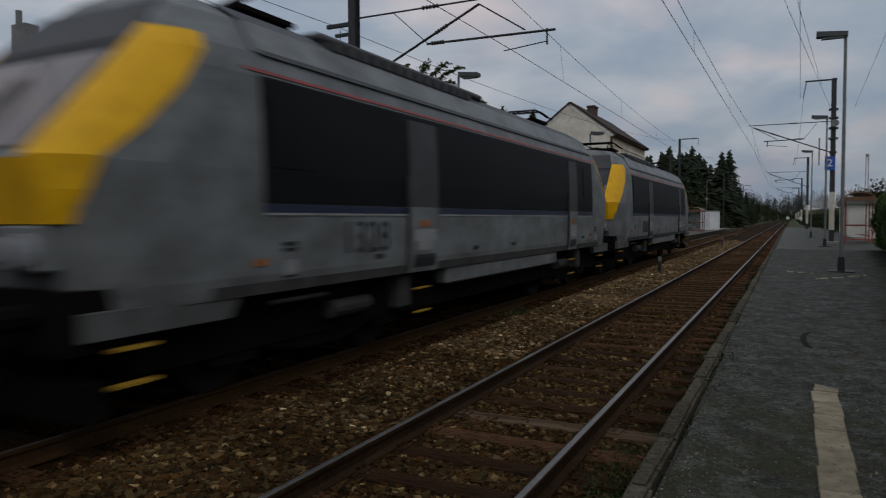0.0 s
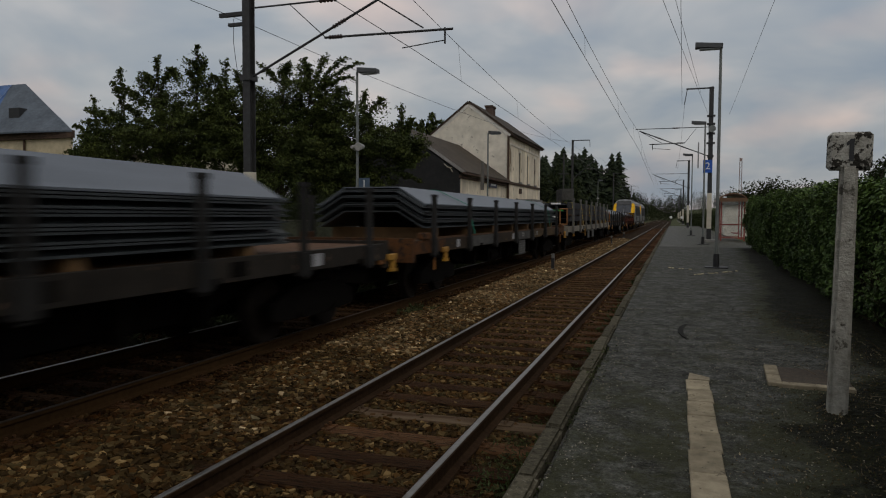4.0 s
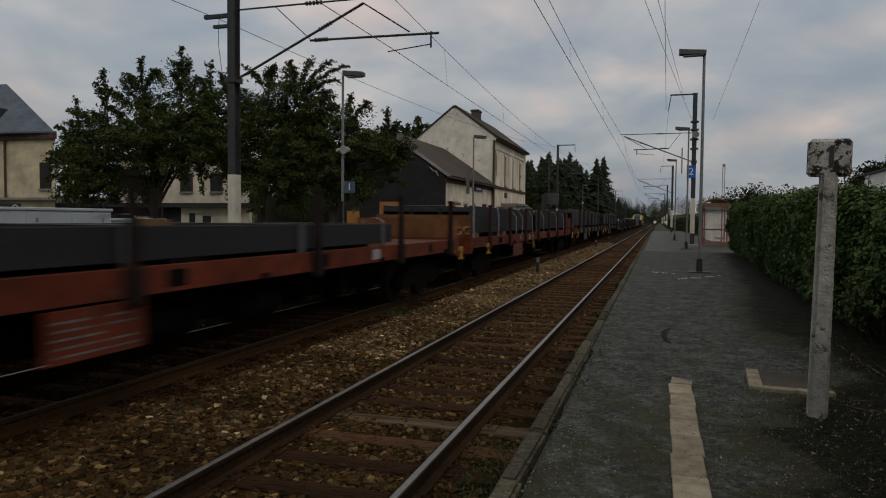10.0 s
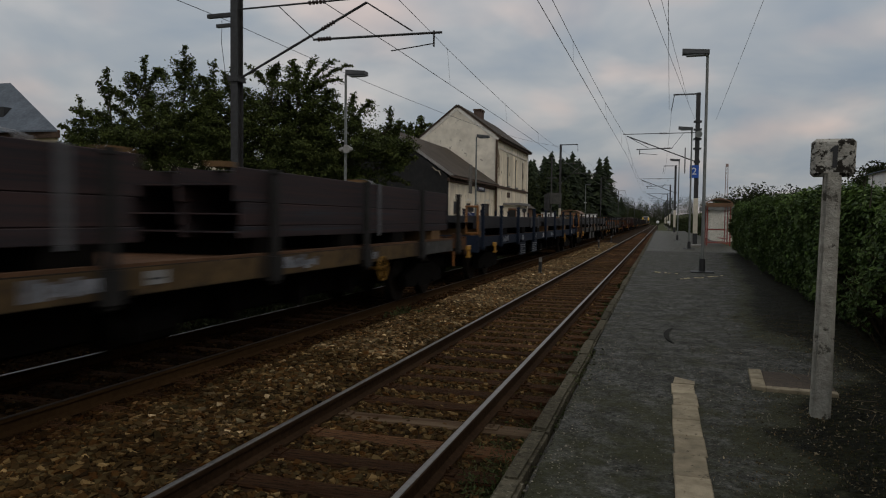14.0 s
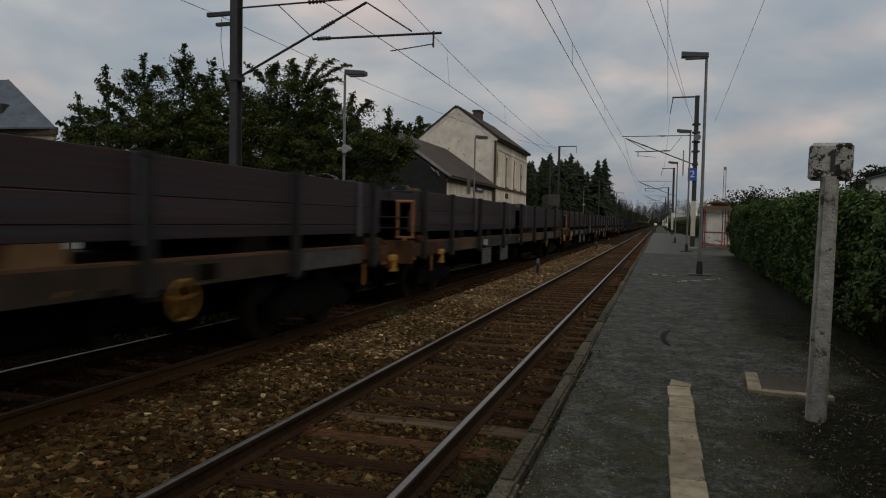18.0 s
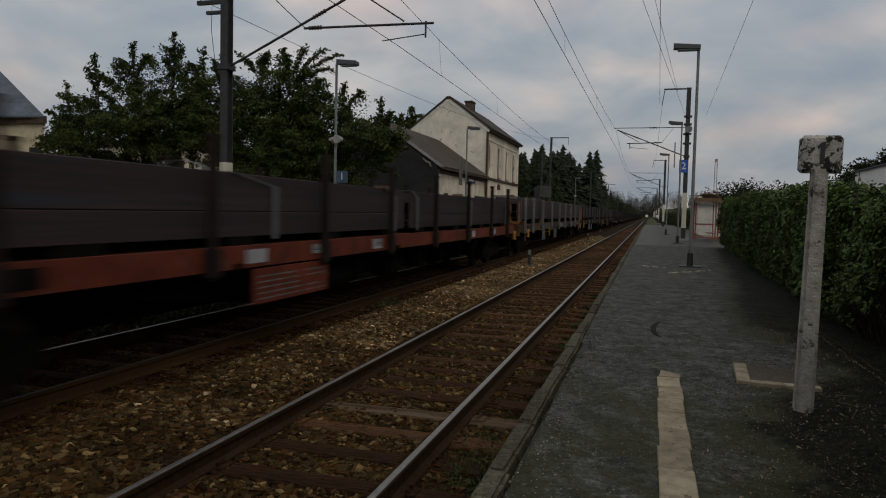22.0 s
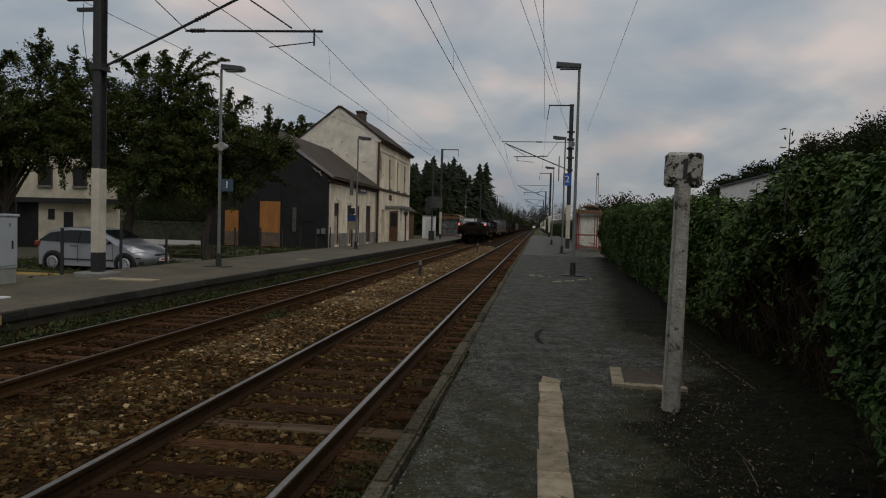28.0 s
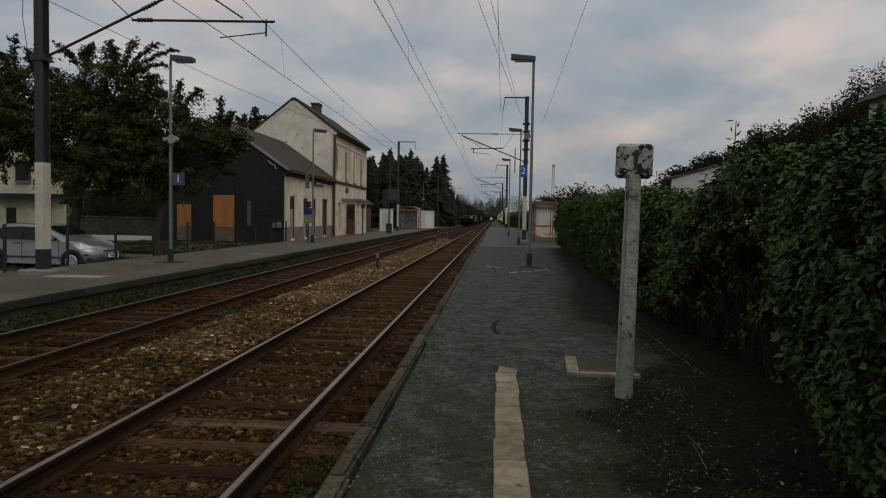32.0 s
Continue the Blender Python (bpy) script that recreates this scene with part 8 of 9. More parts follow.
for s0, L, fc, sc, load, opt in CONSIST:
    word = LOAD_WORD[[k for k in LOAD_WORD if load.startswith(k)][0]]
    lab = f"{FRAME_WORD[fc]} {'low-sided' if opt.get('sided') else 'bogie flat'} wagon carrying {word}"
    wg = build_wagon(L, fc, sc, lab, sided=opt.get("sided", False), rnd=rnd, bulkhead=opt.get("bulkhead"), front_board=opt.get("front_board"), end_frame=opt.get("frame", False), wheel_at=opt.get("wheel"), olive=opt.get("olive", False), panels=opt.get("panels", ()), stakes_at=opt.get("stakes"), loops=opt.get("loops", False), scrawls=opt.get("scrawls", ()), plates=fc in ("brown", "grey", "orange"), stake_h={"piles_big": 2.62, "strapped": 2.72, "beams": 2.45, "beams_red": 2.42, "beams_peak": 2.62}.get(load, 2.25))
    ride(wg, s0)
    a, b = -1.3, -L + 1.3
    loads = []
    lp_ = "stack of nested blue-grey steel sheet piles on the wagon deck"
    lb_ = "stack of dark steel H-beams on wooden battens on the wagon deck"
    if load == "piles":
        loads.append(build_piles(a - 0.9, b + 0.7, lp_, z_bot=1.60, z_taper=1.94, rnd=rnd))
    elif load == "piles2":
        loads.append(build_piles(a - 2.6, b + 0.8, lp_, z_bot=1.44, z_taper=2.03, h=0.36, rnd=rnd))
    elif load == "piles_green":
        loads.append(build_piles(a - 1.2, b + 0.4, "stack of sheet piles lashed with green straps", z_bot=1.56, z_taper=2.06, h=0.38, rnd=rnd, strap=strap_green))
    elif load == "piles_short":
        loads.append(build_piles(a - 2.0, b + 3.6, lp_, z_bot=1.40, z_taper=1.78, h=0.39, rnd=rnd))
    elif load == "piles_big":
        loads.append(build_piles(a - 5.3, b + 3.1, lp_, z_bot=1.54, z_taper=2.06, h=0.43, rnd=rnd))
    elif load == "piles_low":
        loads.append(build_piles(a - 2.67, b + 1.6, lp_, z_bot=1.50, z_taper=1.82, h=0.31, rnd=rnd))
    elif load == "strapped":
        for o0, o1, st_, sp_, ep in ((1.5, 11.4, ((3.35, 2.2, 1.3), (6.67, 5.6, 1.3), (10.3, 9.2, 1.3)), ((1.84, 2.9), (5.9, 6.85), (9.6, 10.6)), None), (11.9, 22.3, ((13.2, 12.2, 1.3), (17.0, 16.0, 1.3), (20.9, 19.9, 1.3)), ((12.4, 13.4), (16.5, 17.4), (20.6, 21.6)), paint_end_green)):
            loads.append(build_beams(o0, o1, "stack of dark beams with yellow straps and green painted ends" if ep else "stack of dark beams with yellow straps and wooden spacers", (0.30, 0.30, 0.30), 1.56, straps=st_, m=strap_yellow, w=0.055, rnd=rnd, gap=0.034, spacers=sp_, end_paint=ep, curls=False, blocks=False))
    else:
        heights, z0, tone, m_, w_, lab2 = {
            "beams": ((0.28, 0.30, 0.38), 1.53, opt.get("tone", 0), strap_grey, 0.07, lb_),
            "beams_red": ((0.155, 0.295, 0.43), 1.54, 1, strap_grey, 0.07, "stack of dark reddish-brown steel H-beams with grey bands"),
            "beams_peak": ((0.32, 0.48), 1.42, 1, strap_grey, 0.07, "two-layer stack of dark steel beams with slanting grey bands"),
            "beams_white": ((0.18, 0.25, 0.33), 1.44, 0, strap_white, 0.05, "stack of dark beams with slanting white lashing straps"),
            "low": ((0.36,), 1.36, 0, strap_grey, 0.09, "single low layer of dark steel beams on the wagon deck"),
            "low_white": ((0.24, 0.24), 1.56, 0, strap_white, 0.05, "low stack of dark steel beams with white straps"),
            "low_grey": ((0.38,), 1.54, 0, strap_grey, 0.09, "low stack of dark grey steel beams"),
        }[load]
        zt = z0 + sum(heights)
        for o0, o1, st_ in opt["stacks"]:
            bands = [(q, q, zt - 0.02) if not isinstance(q, tuple) else (q[0], q[1], zt - 0.26 if load == "beams_white" else zt - 0.14 if load == "beams_peak" else zt - 0.13) for q in st_]
            loads.append(build_beams(o0, o1, lab2, heights, z0, tone, straps=bands, m=m_, w=w_, rnd=rnd))
    for ld in loads:
        ride(ld, s0)
    if s0 < -550:
        for k in range(9):
            y = -1.6 - k * 1.85
            part("red_panel", B(1.425, 1.44, y - 0.55, y + 0.3, 1.08, 1.36), frame_mats["red"], wg, "red painted side panel")
            part("label_plate", B(1.44, 1.444, y - 0.3, y - 0.05, 1.12, 1.3), strap_white, wg)
        for s in (-1, 1):
            tl = part("tail_lamp", B(s * 1.28 - 0.09, s * 1.28 + 0.09, -L + 0.58, -L + 0.70, 1.72, 1.98, bevel=0.02), white_m, wg, "tail lamp box")
            part("tail_lens", T((s * 1.28, -L + 0.53, 1.90), (s * 1.28, -L + 0.59, 1.90), 0.065, n=14), red_glow_m, tl, "lit red tail lamp")

# ---- trees, hedge and woods ----
def arch_points(a, b, rise, n=8):
    a, b = Vector(a), Vector(b)
    return [a.lerp(b, k / n) + Vector((0, 0, rise * 4 * (k / n) * (1 - k / n))) for k in range(n + 1)]


def bough_mesh(bm, pts, r0, r1, n=6):
    for k, (p, q) in enumerate(zip(pts, pts[1:])):
        u, v = k / (len(pts) - 1), (k + 1) / (len(pts) - 1)
        tube(bm, p, q, r0 + (r1 - r0) * u, r0 + (r1 - r0) * v, n=n, caps=False)


def tree(x, y, z0, lobes, seed, shoots=(), size=0.12, trunk_r=0.2, top=2.6, dens=12.0, per=180, label="leafy cherry tree with dark green foliage"):
    """A broadleaf tree: lobes (dx, dy, z, radius, half height) filled with leafy sprays, and shoots (dx, dy, z) that stand out of the crown."""
    rng = np.random.default_rng(seed)
    t = thing("tree", label, "tree", "trees", at=pose(x, y, z0))
    bm = bmesh.new()
    prev, pr = Vector((0, 0, -0.2)), trunk_r
    for k in range(1, 6):
        p = Vector((0.10 * math.sin(k + seed), 0.1 * math.cos(k * 1.7), top * k / 5))
        r = trunk_r * (1 - 0.4 * k / 5)
        tube(bm, prev, p, pr, r, n=10)
        prev, pr = p, r
    part("trunk", bm, bark_m, t)
    twigs = bmesh.new()
    pts, nrm = [], []
    mid = np.mean([l[:3] for l in lobes], axis=0)

    def spray(p, d, length, k, wide):
        """Leaves along a thin twig from p along d, thinner towards its tip."""
        u = rng.random(k) ** 0.8
        c = p + d * (u * length)[:, None] + rng.normal(size=(k, 3)) * (wide * (1.1 - 0.75 * u))[:, None] * np.array([1, 1, 0.6])
        c[:, 2] -= 0.10 * length * u * u
        pts.append(c)
        nrm.append(np.tile([0.1 * d[0], 0.1 * d[1], 0.9], (k, 1)) + (c - mid) * 0.10)

    def unit(v):
        return v / (np.linalg.norm(v) + 1e-9)

    for dx_, dy_, zc, r, rz in lobes:
        b = Vector((0, 0, top * (0.75 + 0.25 * rng.random())))
        e = Vector((dx_, dy_, zc - rz * 0.2))
        limb = bmesh.new()
        bough_mesh(limb, arch_points(b, e, 0.12 * (e - b).length), trunk_r * 0.42, trunk_r * 0.1)
        part("limb", limb, bark_m, t)
        for k in range(int(dens * (0.62 if zc > 6.2 else 1.15) * r * r * 1.6) + 3):
            d = rng.normal(size=3)
            d /= np.linalg.norm(d)
            q = rng.random() ** 0.45
            c = np.array([dx_ + d[0] * q * r, dy_ + d[1] * q * r, zc + d[2] * q * rz])
            if rng.random() < 0.6:
                tube(twigs, e, c, 0.026, 0.008, n=4, caps=False)
            out = unit(unit(c - mid) + rng.normal(size=3) * 0.5 + np.array([0, 0, 0.25]))
            spray(c, out, rng.uniform(0.5, 1.15), int(per * rng.uniform(0.5, 1.2)), rng.uniform(0.13, 0.30))
    for dx_, dy_, zt in shoots:
        # a long wand from inside the crown, with leaf tufts alternating along it
        base = min(lobes, key=lambda l: (l[0] - dx_) ** 2 + (l[2] - zt) ** 2 * 0.5)
        a = Vector((base[0], base[1], base[2]))
        p = arch_points(a, (dx_, dy_, zt), 0.25)
        bough_mesh(twigs, p, 0.03, 0.006, 4)
        for k in range(3, len(p)):
            for _ in range(3):
                d = unit(np.array(p[k] - p[k - 1]) * 1.4 + rng.normal(size=3) * 0.16)
                spray(np.array(p[k]) - d * 0.2, d, rng.uniform(0.25, 0.55), int(rng.uniform(16, 34) * (1.6 - k / len(p))), 0.085)
    part("brushwood", twigs, bark_m, t)["kind"] = "stuff"
    me = blades("crown", np.concatenate(pts), np.concatenate(nrm), size, leaf_m, rng, droop=0.5, wide=0.5, spread=0.75)
    part("crown", me, leaf_m, t)
    return t


tree(-22.6, 27.0, -0.1, [(-2.6, 0, 6.4, 1.3, 1.2), (-0.6, 0, 7.4, 1.3, 1.2), (1.4, 0.2, 7.5, 1.2, 1.2), (2.8, 0.5, 6.7, 1.5, 1.3), (-4.2, 0, 4.9, 1.5, 1.1), (-2.0, -1, 4.8, 1.7, 1.4), (0.4, -0.6, 5.4, 1.9, 1.5), (-0.9, 0.2, 3.9, 1.3, 0.8), (2.4, -0.3, 5.5, 1.5, 1.1), (-3.3, 0, 3.6, 1.5, 1.0), (-1.2, 1.2, 5.8, 1.8, 1.4), (1.8, 1.2, 5.6, 1.8, 1.4)], 1,
     shoots=[(-5.6, 0, 6.3), (-4.7, 0.2, 7.6), (-3.3, 0, 8.3), (-2.9, 0, 8.85), (-1.5, 0.2, 8.6), (-0.7, 0, 9.3), (0.3, 0, 8.7), (1.1, 0, 8.5), (1.6, 0, 9.65), (1.9, 0.1, 9.0), (3.1, 0, 8.85), (2.6, 0, 8.2), (-6.0, 0, 5.0), (-5.2, -0.3, 3.4), (-3.6, -0.5, 2.6), (2.2, -0.6, 3.5), (3.1, -0.6, 3.1)])
tree(-16.9, 27.0, -0.1, [(-1.6, 0, 6.7, 1.4, 1.3), (0.4, 0, 7.1, 1.3, 1.1), (1.9, -0.3, 6.9, 1.1, 0.9), (-1.0, 0, 5.2, 1.8, 1.4), (1.2, 0, 5.4, 1.8, 1.3), (-0.9, 0.5, 4.3, 1.2, 1.0), (0.8, -0.3, 4.1, 1.7, 1.3), (2.4, 0, 4.3, 1.5, 1.4), (0.2, 1.2, 5.5, 1.9, 1.6)], 2,
     shoots=[(-2.0, 0, 8.3), (-0.7, 0, 8.55), (0.6, 0, 8.5), (1.4, 0, 8.65), (2.6, -0.3, 8.6), (3.6, -0.4, 8.5), (4.3, -0.5, 8.25), (3.9, -0.4, 7.7), (2.9, -0.2, 7.5), (1.4, -0.5, 2.6)], trunk_r=0.26)
tree(-13.7, 27.5, -0.1, [(-0.6, 0, 6.0, 1.1, 0.9), (0.7, 0, 5.5, 1.1, 0.9), (1.5, 0.2, 4.7, 1.2, 0.9), (2.4, 0.5, 4.5, 0.9, 0.8), (-0.9, 0, 4.3, 1.6, 1.4), (0.7, 0, 3.9, 1.4, 1.0)], 3,
     shoots=[(0.9, 0, 7.2), (1.7, 0, 6.9), (2.5, 0.2, 6.5), (2.9, 0.3, 6.0), (3.3, 0.4, 5.0), (2.6, 0, 4.0)])
tree(-44.0, 22.0, -0.1, [(0, 0, 4.4, 2.0, 1.6), (1.2, 0, 3.4, 1.8, 1.3), (-1.4, 0, 3.4, 1.8, 1.3)], 6, label="small dense tree behind the ticket machine")
tree(-22.6, 62.0, -0.1, [(0.4, 0, 9.6, 1.7, 1.2), (1.8, 0, 8.6, 1.6, 1.4), (-1.8, 0, 8.6, 2.0, 1.6), (0, 0, 7.0, 2.4, 2.0)], 7, size=0.24, per=120, label="round tree behind the station")


def ripple(a, b, seed):
    """Uneven swelling of a hedge, about -1 to 1, from a few crossing waves."""
    r = np.random.default_rng(seed)
    out = np.zeros_like(a)
    for f, w in ((1.7, 0.5), (2.9, 0.4), (5.3, 0.3), (9.0, 0.22), (14.0, 0.14)):
        th, ph = r.random() * 3.1, r.random() * 6.3
        th2, ph2 = r.random() * 3.1, r.random() * 6.3
        out += w * np.sin(f * (a * math.cos(th) + b * math.sin(th)) + ph) * np.sin(f * 0.8 * (a * math.cos(th2) + b * math.sin(th2)) + ph2)
    return out


def hedge(name, path, half, dens, size, seed, label, rough=0.2, bare=None, round_top=0.3, leaf=None):
    """A loosely clipped laurel hedge along a path of (x of the face, y, height): short leafy shoots over a near-black
    core that paints the inner shade.
    """
    rng = np.random.default_rng(seed)
    t = thing(name, label, "hedge", "hedges")
    px_, py_, ph_ = (np.array([p[k] for p in path]) for k in range(3))
    # solid core whose near-black colour stands in for the hedge's inner shade
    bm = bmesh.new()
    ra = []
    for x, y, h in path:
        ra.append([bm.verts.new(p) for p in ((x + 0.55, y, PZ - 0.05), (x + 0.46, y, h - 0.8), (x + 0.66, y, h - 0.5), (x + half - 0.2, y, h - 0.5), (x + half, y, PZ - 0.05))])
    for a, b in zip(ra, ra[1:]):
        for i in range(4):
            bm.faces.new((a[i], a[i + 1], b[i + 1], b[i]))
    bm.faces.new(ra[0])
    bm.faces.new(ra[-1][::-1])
    part("inner_mass", bm, hedge_shade_m, t, "near-black mass for the shade inside the hedge")
    tb = bmesh.new()
    lo, hi = (bare[0], bare[1]) if bare else (float(py_[0]), float(py_[-1]))
    for k in range(900 if bare else 300):
        y = rng.uniform(lo, hi)
        x = float(np.interp(y, py_, px_)) + rng.uniform(0.12, 0.55)
        z = PZ + rng.uniform(0.0, 1.0)
        d = Vector((rng.normal() * 0.5 - 0.25, rng.normal() * 0.5, abs(rng.normal()) + 0.35)).normalized() * rng.uniform(0.2, 0.6)
        m = Vector((x, y, z)) + d * 0.5 + Vector((rng.normal(), rng.normal(), 0)) * 0.03
        tube(tb, (x, y, z), m, 0.006, 0.004, n=3, caps=False)
        tube(tb, m, Vector((x, y, z)) + d, 0.004, 0.0015, n=3, caps=False)
    part("dead_wood", tb, mat("hedge_stem", (0.030, 0.020, 0.012), (0.055, 0.040, 0.024), 0.9), t)["kind"] = "stuff"
    ln = np.hypot(np.diff(px_), np.diff(py_))
    acc = np.concatenate([[0], np.cumsum(ln)])

    def along(u):
        return np.interp(u, acc, px_), np.interp(u, acc, py_), np.interp(u, acc, ph_)

    def tangent(u):
        ax, ay, _ = along(np.clip(u - 0.15, 0, acc[-1]))
        bx, by, _ = along(np.clip(u + 0.15, 0, acc[-1]))
        tx, ty = bx - ax, by - ay
        q = np.hypot(tx, ty) + 1e-9
        return tx / q, ty / q

    # shoot tips on the face, its rounded shoulder and the top
    n = int(dens * acc[-1] * 3.4)
    u = rng.random(n) * acc[-1]
    w = rng.random(n) * 3.4
    X, Y, H = along(u)
    tx, ty = tangent(u)
    ox, oy = -ty, tx
    sgn = np.where(ox > 0, -1, 1)
    ox, oy = ox * sgn, oy * sgn
    face = H - PZ - round_top
    on_face = w < face
    ang = np.clip((w - face) / (round_top * 1.57), 0, 1) * 1.57
    top_run = np.clip(w - face - round_top * 1.57, 0, None)
    inward = np.where(on_face, 0, round_top * (1 - np.cos(ang))) + top_run
    z = np.where(on_face, PZ + w, PZ + face + round_top * np.sin(ang))
    nx = np.where(on_face, 1.0, np.cos(ang))
    nz = np.where(on_face, 0.12, np.sin(ang))
    keep = inward < half - 0.1
    sw = rough * ripple(u, w, seed) - rng.random(n) ** 2 * 0.16
    low = np.clip((0.75 - w) / 0.75, 0, 1)
    sw = sw - 0.22 * low ** 1.5
    lim = 0.10 + 0.12 * (ripple(u * 2, u, seed + 3) + 0.6)
    keep &= (w > lim) | (rng.random(n) < 0.12)
    keep &= rng.random(n) < 0.22 + 0.78 * np.clip(w / 1.15, 0, 1)
    if bare:
        k = np.clip((Y - bare[0]) / 0.3, 0, 1) * np.clip((bare[1] - Y) / 2.6, 0, 1)
        edge = bare[2] + 0.35 * ripple(u * 1.3, w, seed + 5)
        keep &= ~((w < edge * k) & (rng.random(n) < 0.95))
    p = np.stack([X + ox * (sw * nx - inward), Y + oy * (sw * nx - inward), z + sw * nz], 1)[keep]
    nm = np.stack([ox * nx, oy * nx, nz], 1)[keep]
    # each shoot carries leaves round its upper part, their faces turned to the sky and outwards
    per = 11
    q = np.repeat(p, per, 0)
    nq = np.repeat(nm, per, 0)
    d = nq * 0.55 + np.array([0, 0, 0.75]) + np.repeat(rng.normal(size=p.shape) * 0.35, per, 0)
    d /= np.linalg.norm(d, axis=1)[:, None]
    s = rng.random((len(q), 1))
    q = q - nq * 0.05 + d * (s - 0.65) * size * 2.6 + rng.normal(size=q.shape) * size * 0.42
    me = blades("foliage", q, nq * 0.75 + np.array([0, 0, 0.55]), size, leaf or hedge_m, rng, droop=0.15, wide=0.52, spread=0.42)
    part("foliage", me, leaf or hedge_m, t)
    return t


hedge("near_hedge", [(1.62, -1.0, 2.2), (1.58, 1.0, 2.2), (1.60, 2.4, 2.19), (1.64, 3.4, 2.23), (1.74, 4.2, 2.29), (2.0, 4.75, 2.36), (2.5, 5.05, 2.42), (3.2, 5.15, 2.44)], 1.4, 370, 0.055, 21, "tall laurel hedge with glossy dark green leaves beside the platform")
hedge("long_hedge", [(2.65, 4.9, 2.48), (2.58, 5.8, 2.53), (2.5, 6.6, 2.55), (2.44, 7.4, 2.48), (2.4, 8.2, 2.34), (2.36, 9.0, 2.23), (2.32, 10.0, 2.21), (2.36, 12.0, 2.28), (2.5, 16.0, 2.37), (2.78, 22.0, 2.5), (3.12, 30.0, 2.55), (3.38, 37.2, 2.6)], 1.3, 190, 0.075, 22, "long laurel hedge along the back of the platform", 0.26, (4.5, 10.8, 1.3), leaf=hedge_far_m)
# shoots above the hedge
for x, y, h in ((2.22, 6.7, 0.56), (2.6, 10.9, 0.32), (2.7, 11.4, 0.24), (2.5, 4.2, 0.16), (2.35, 9.6, 0.2), (2.4, 8.2, 0.16), (3.0, 24, 0.5)):
    rng = np.random.default_rng(int(y * 10))
    s = thing("hedge_shoot", "upright leafy shoot above the hedge", "shoot", "hedge shoots", at=pose(x, y, 2.2))
    part("stem", T((0, 0, -0.2), (0.02, 0, h), 0.008, 0.004, n=5), bark_m, s)
    k = int(h * 26) + 3
    c = np.stack([np.where(np.arange(k) % 2, 0.035, -0.03), rng.normal(size=k) * 0.02, np.linspace(-0.1, h, k)], 1)
    part("foliage", leaves("foliage", c, 0.085, hedge_m, rng, out=np.concatenate([np.sign(c[:, :2]) * 1.2, np.full((k, 1), 0.9)], 1), wide=0.36), hedge_m, s)


def conifer(h, seed):
    rng = np.random.default_rng(seed)
    t = thing("conifer", "dark green spruce at the edge of the woods", "tree", "spruces")
    part("trunk", T((0, 0, -1), (0, 0, h * 0.97), 0.24, 0.03, n=6), bark_m, t)
    vs, fs = [], []
    whorls = 46
    for k in range(whorls):
        u = k / whorls
        z = h * (0.06 + 0.93 * u)
        r = (1 - u) ** 0.72 * h * 0.27 * (0.7 + 0.5 * rng.random()) + 0.10
        m = 13
        for j in range(m):
            a = 2 * math.pi * (j + rng.random()) / m
            rr = r * (0.5 + 0.75 * rng.random())
            dz = -rr * (0.28 + 0.25 * rng.random())
            z = h * (0.06 + 0.93 * u) + rng.normal() * 0.25
            c, s = math.cos(a), math.sin(a)
            w = 0.22 * rr + 0.14
            i = len(vs)
            vs += [(0.05 * c, 0.05 * s, z + 0.15), (rr * 0.55 * c - w * s, rr * 0.55 * s + w * c, z + dz * 0.55 - 0.12), (rr * c, rr * s, z + dz), (rr * 0.55 * c + w * s, rr * 0.55 * s - w * c, z + dz * 0.55 - 0.12), (rr * 0.5 * c, rr * 0.5 * s, z + dz * 0.35 + 0.1)]
            fs += [(i, i + 1, i + 4), (i + 1, i + 2, i + 4), (i + 2, i + 3, i + 4), (i + 3, i, i + 4)]
    part("needles", soup("needles", np.array(vs), np.array(fs), conifer_m), conifer_m, t)
    return t


rnd = random.Random(4)
protos = [conifer(h, 30 + i) for i, h in enumerate((13.6, 12.6, 11.6, 10.0))]
spots = []
for i in range(240):
    y = rnd.uniform(112, 190)
    x = rnd.uniform(-58, -14) - max(0, (112 + 30 - y)) * 0.05
    if x > -17 and y < 135:
        x -= 6
    spots.append((x, y))
for i in range(26):
    y = rnd.uniform(185, 330)
    spots.append((rnd.uniform(-32, -15 + (y - 185) * 0.02), y))
for i in range(90):
    y = rnd.uniform(150, 215)
    spots.append((rnd.uniform(-46, -0.068 * y - 1.0), y))
first = set()
for i, (x, y) in enumerate(spots):
    k = rnd.randrange(4) if y < 180 else 2 + rnd.randrange(2)
    m = pose(x, y, ground_z(x, y), rnd.uniform(-2, 2), rnd.uniform(-2, 2), rnd.uniform(0, 360)) @ Matrix.Scale(1.3 if i >= 266 else 1.0, 4)
    if k not in first:
        protos[k].matrix_basis = m
        first.add(k)
    else:
        copy_thing(protos[k], m)


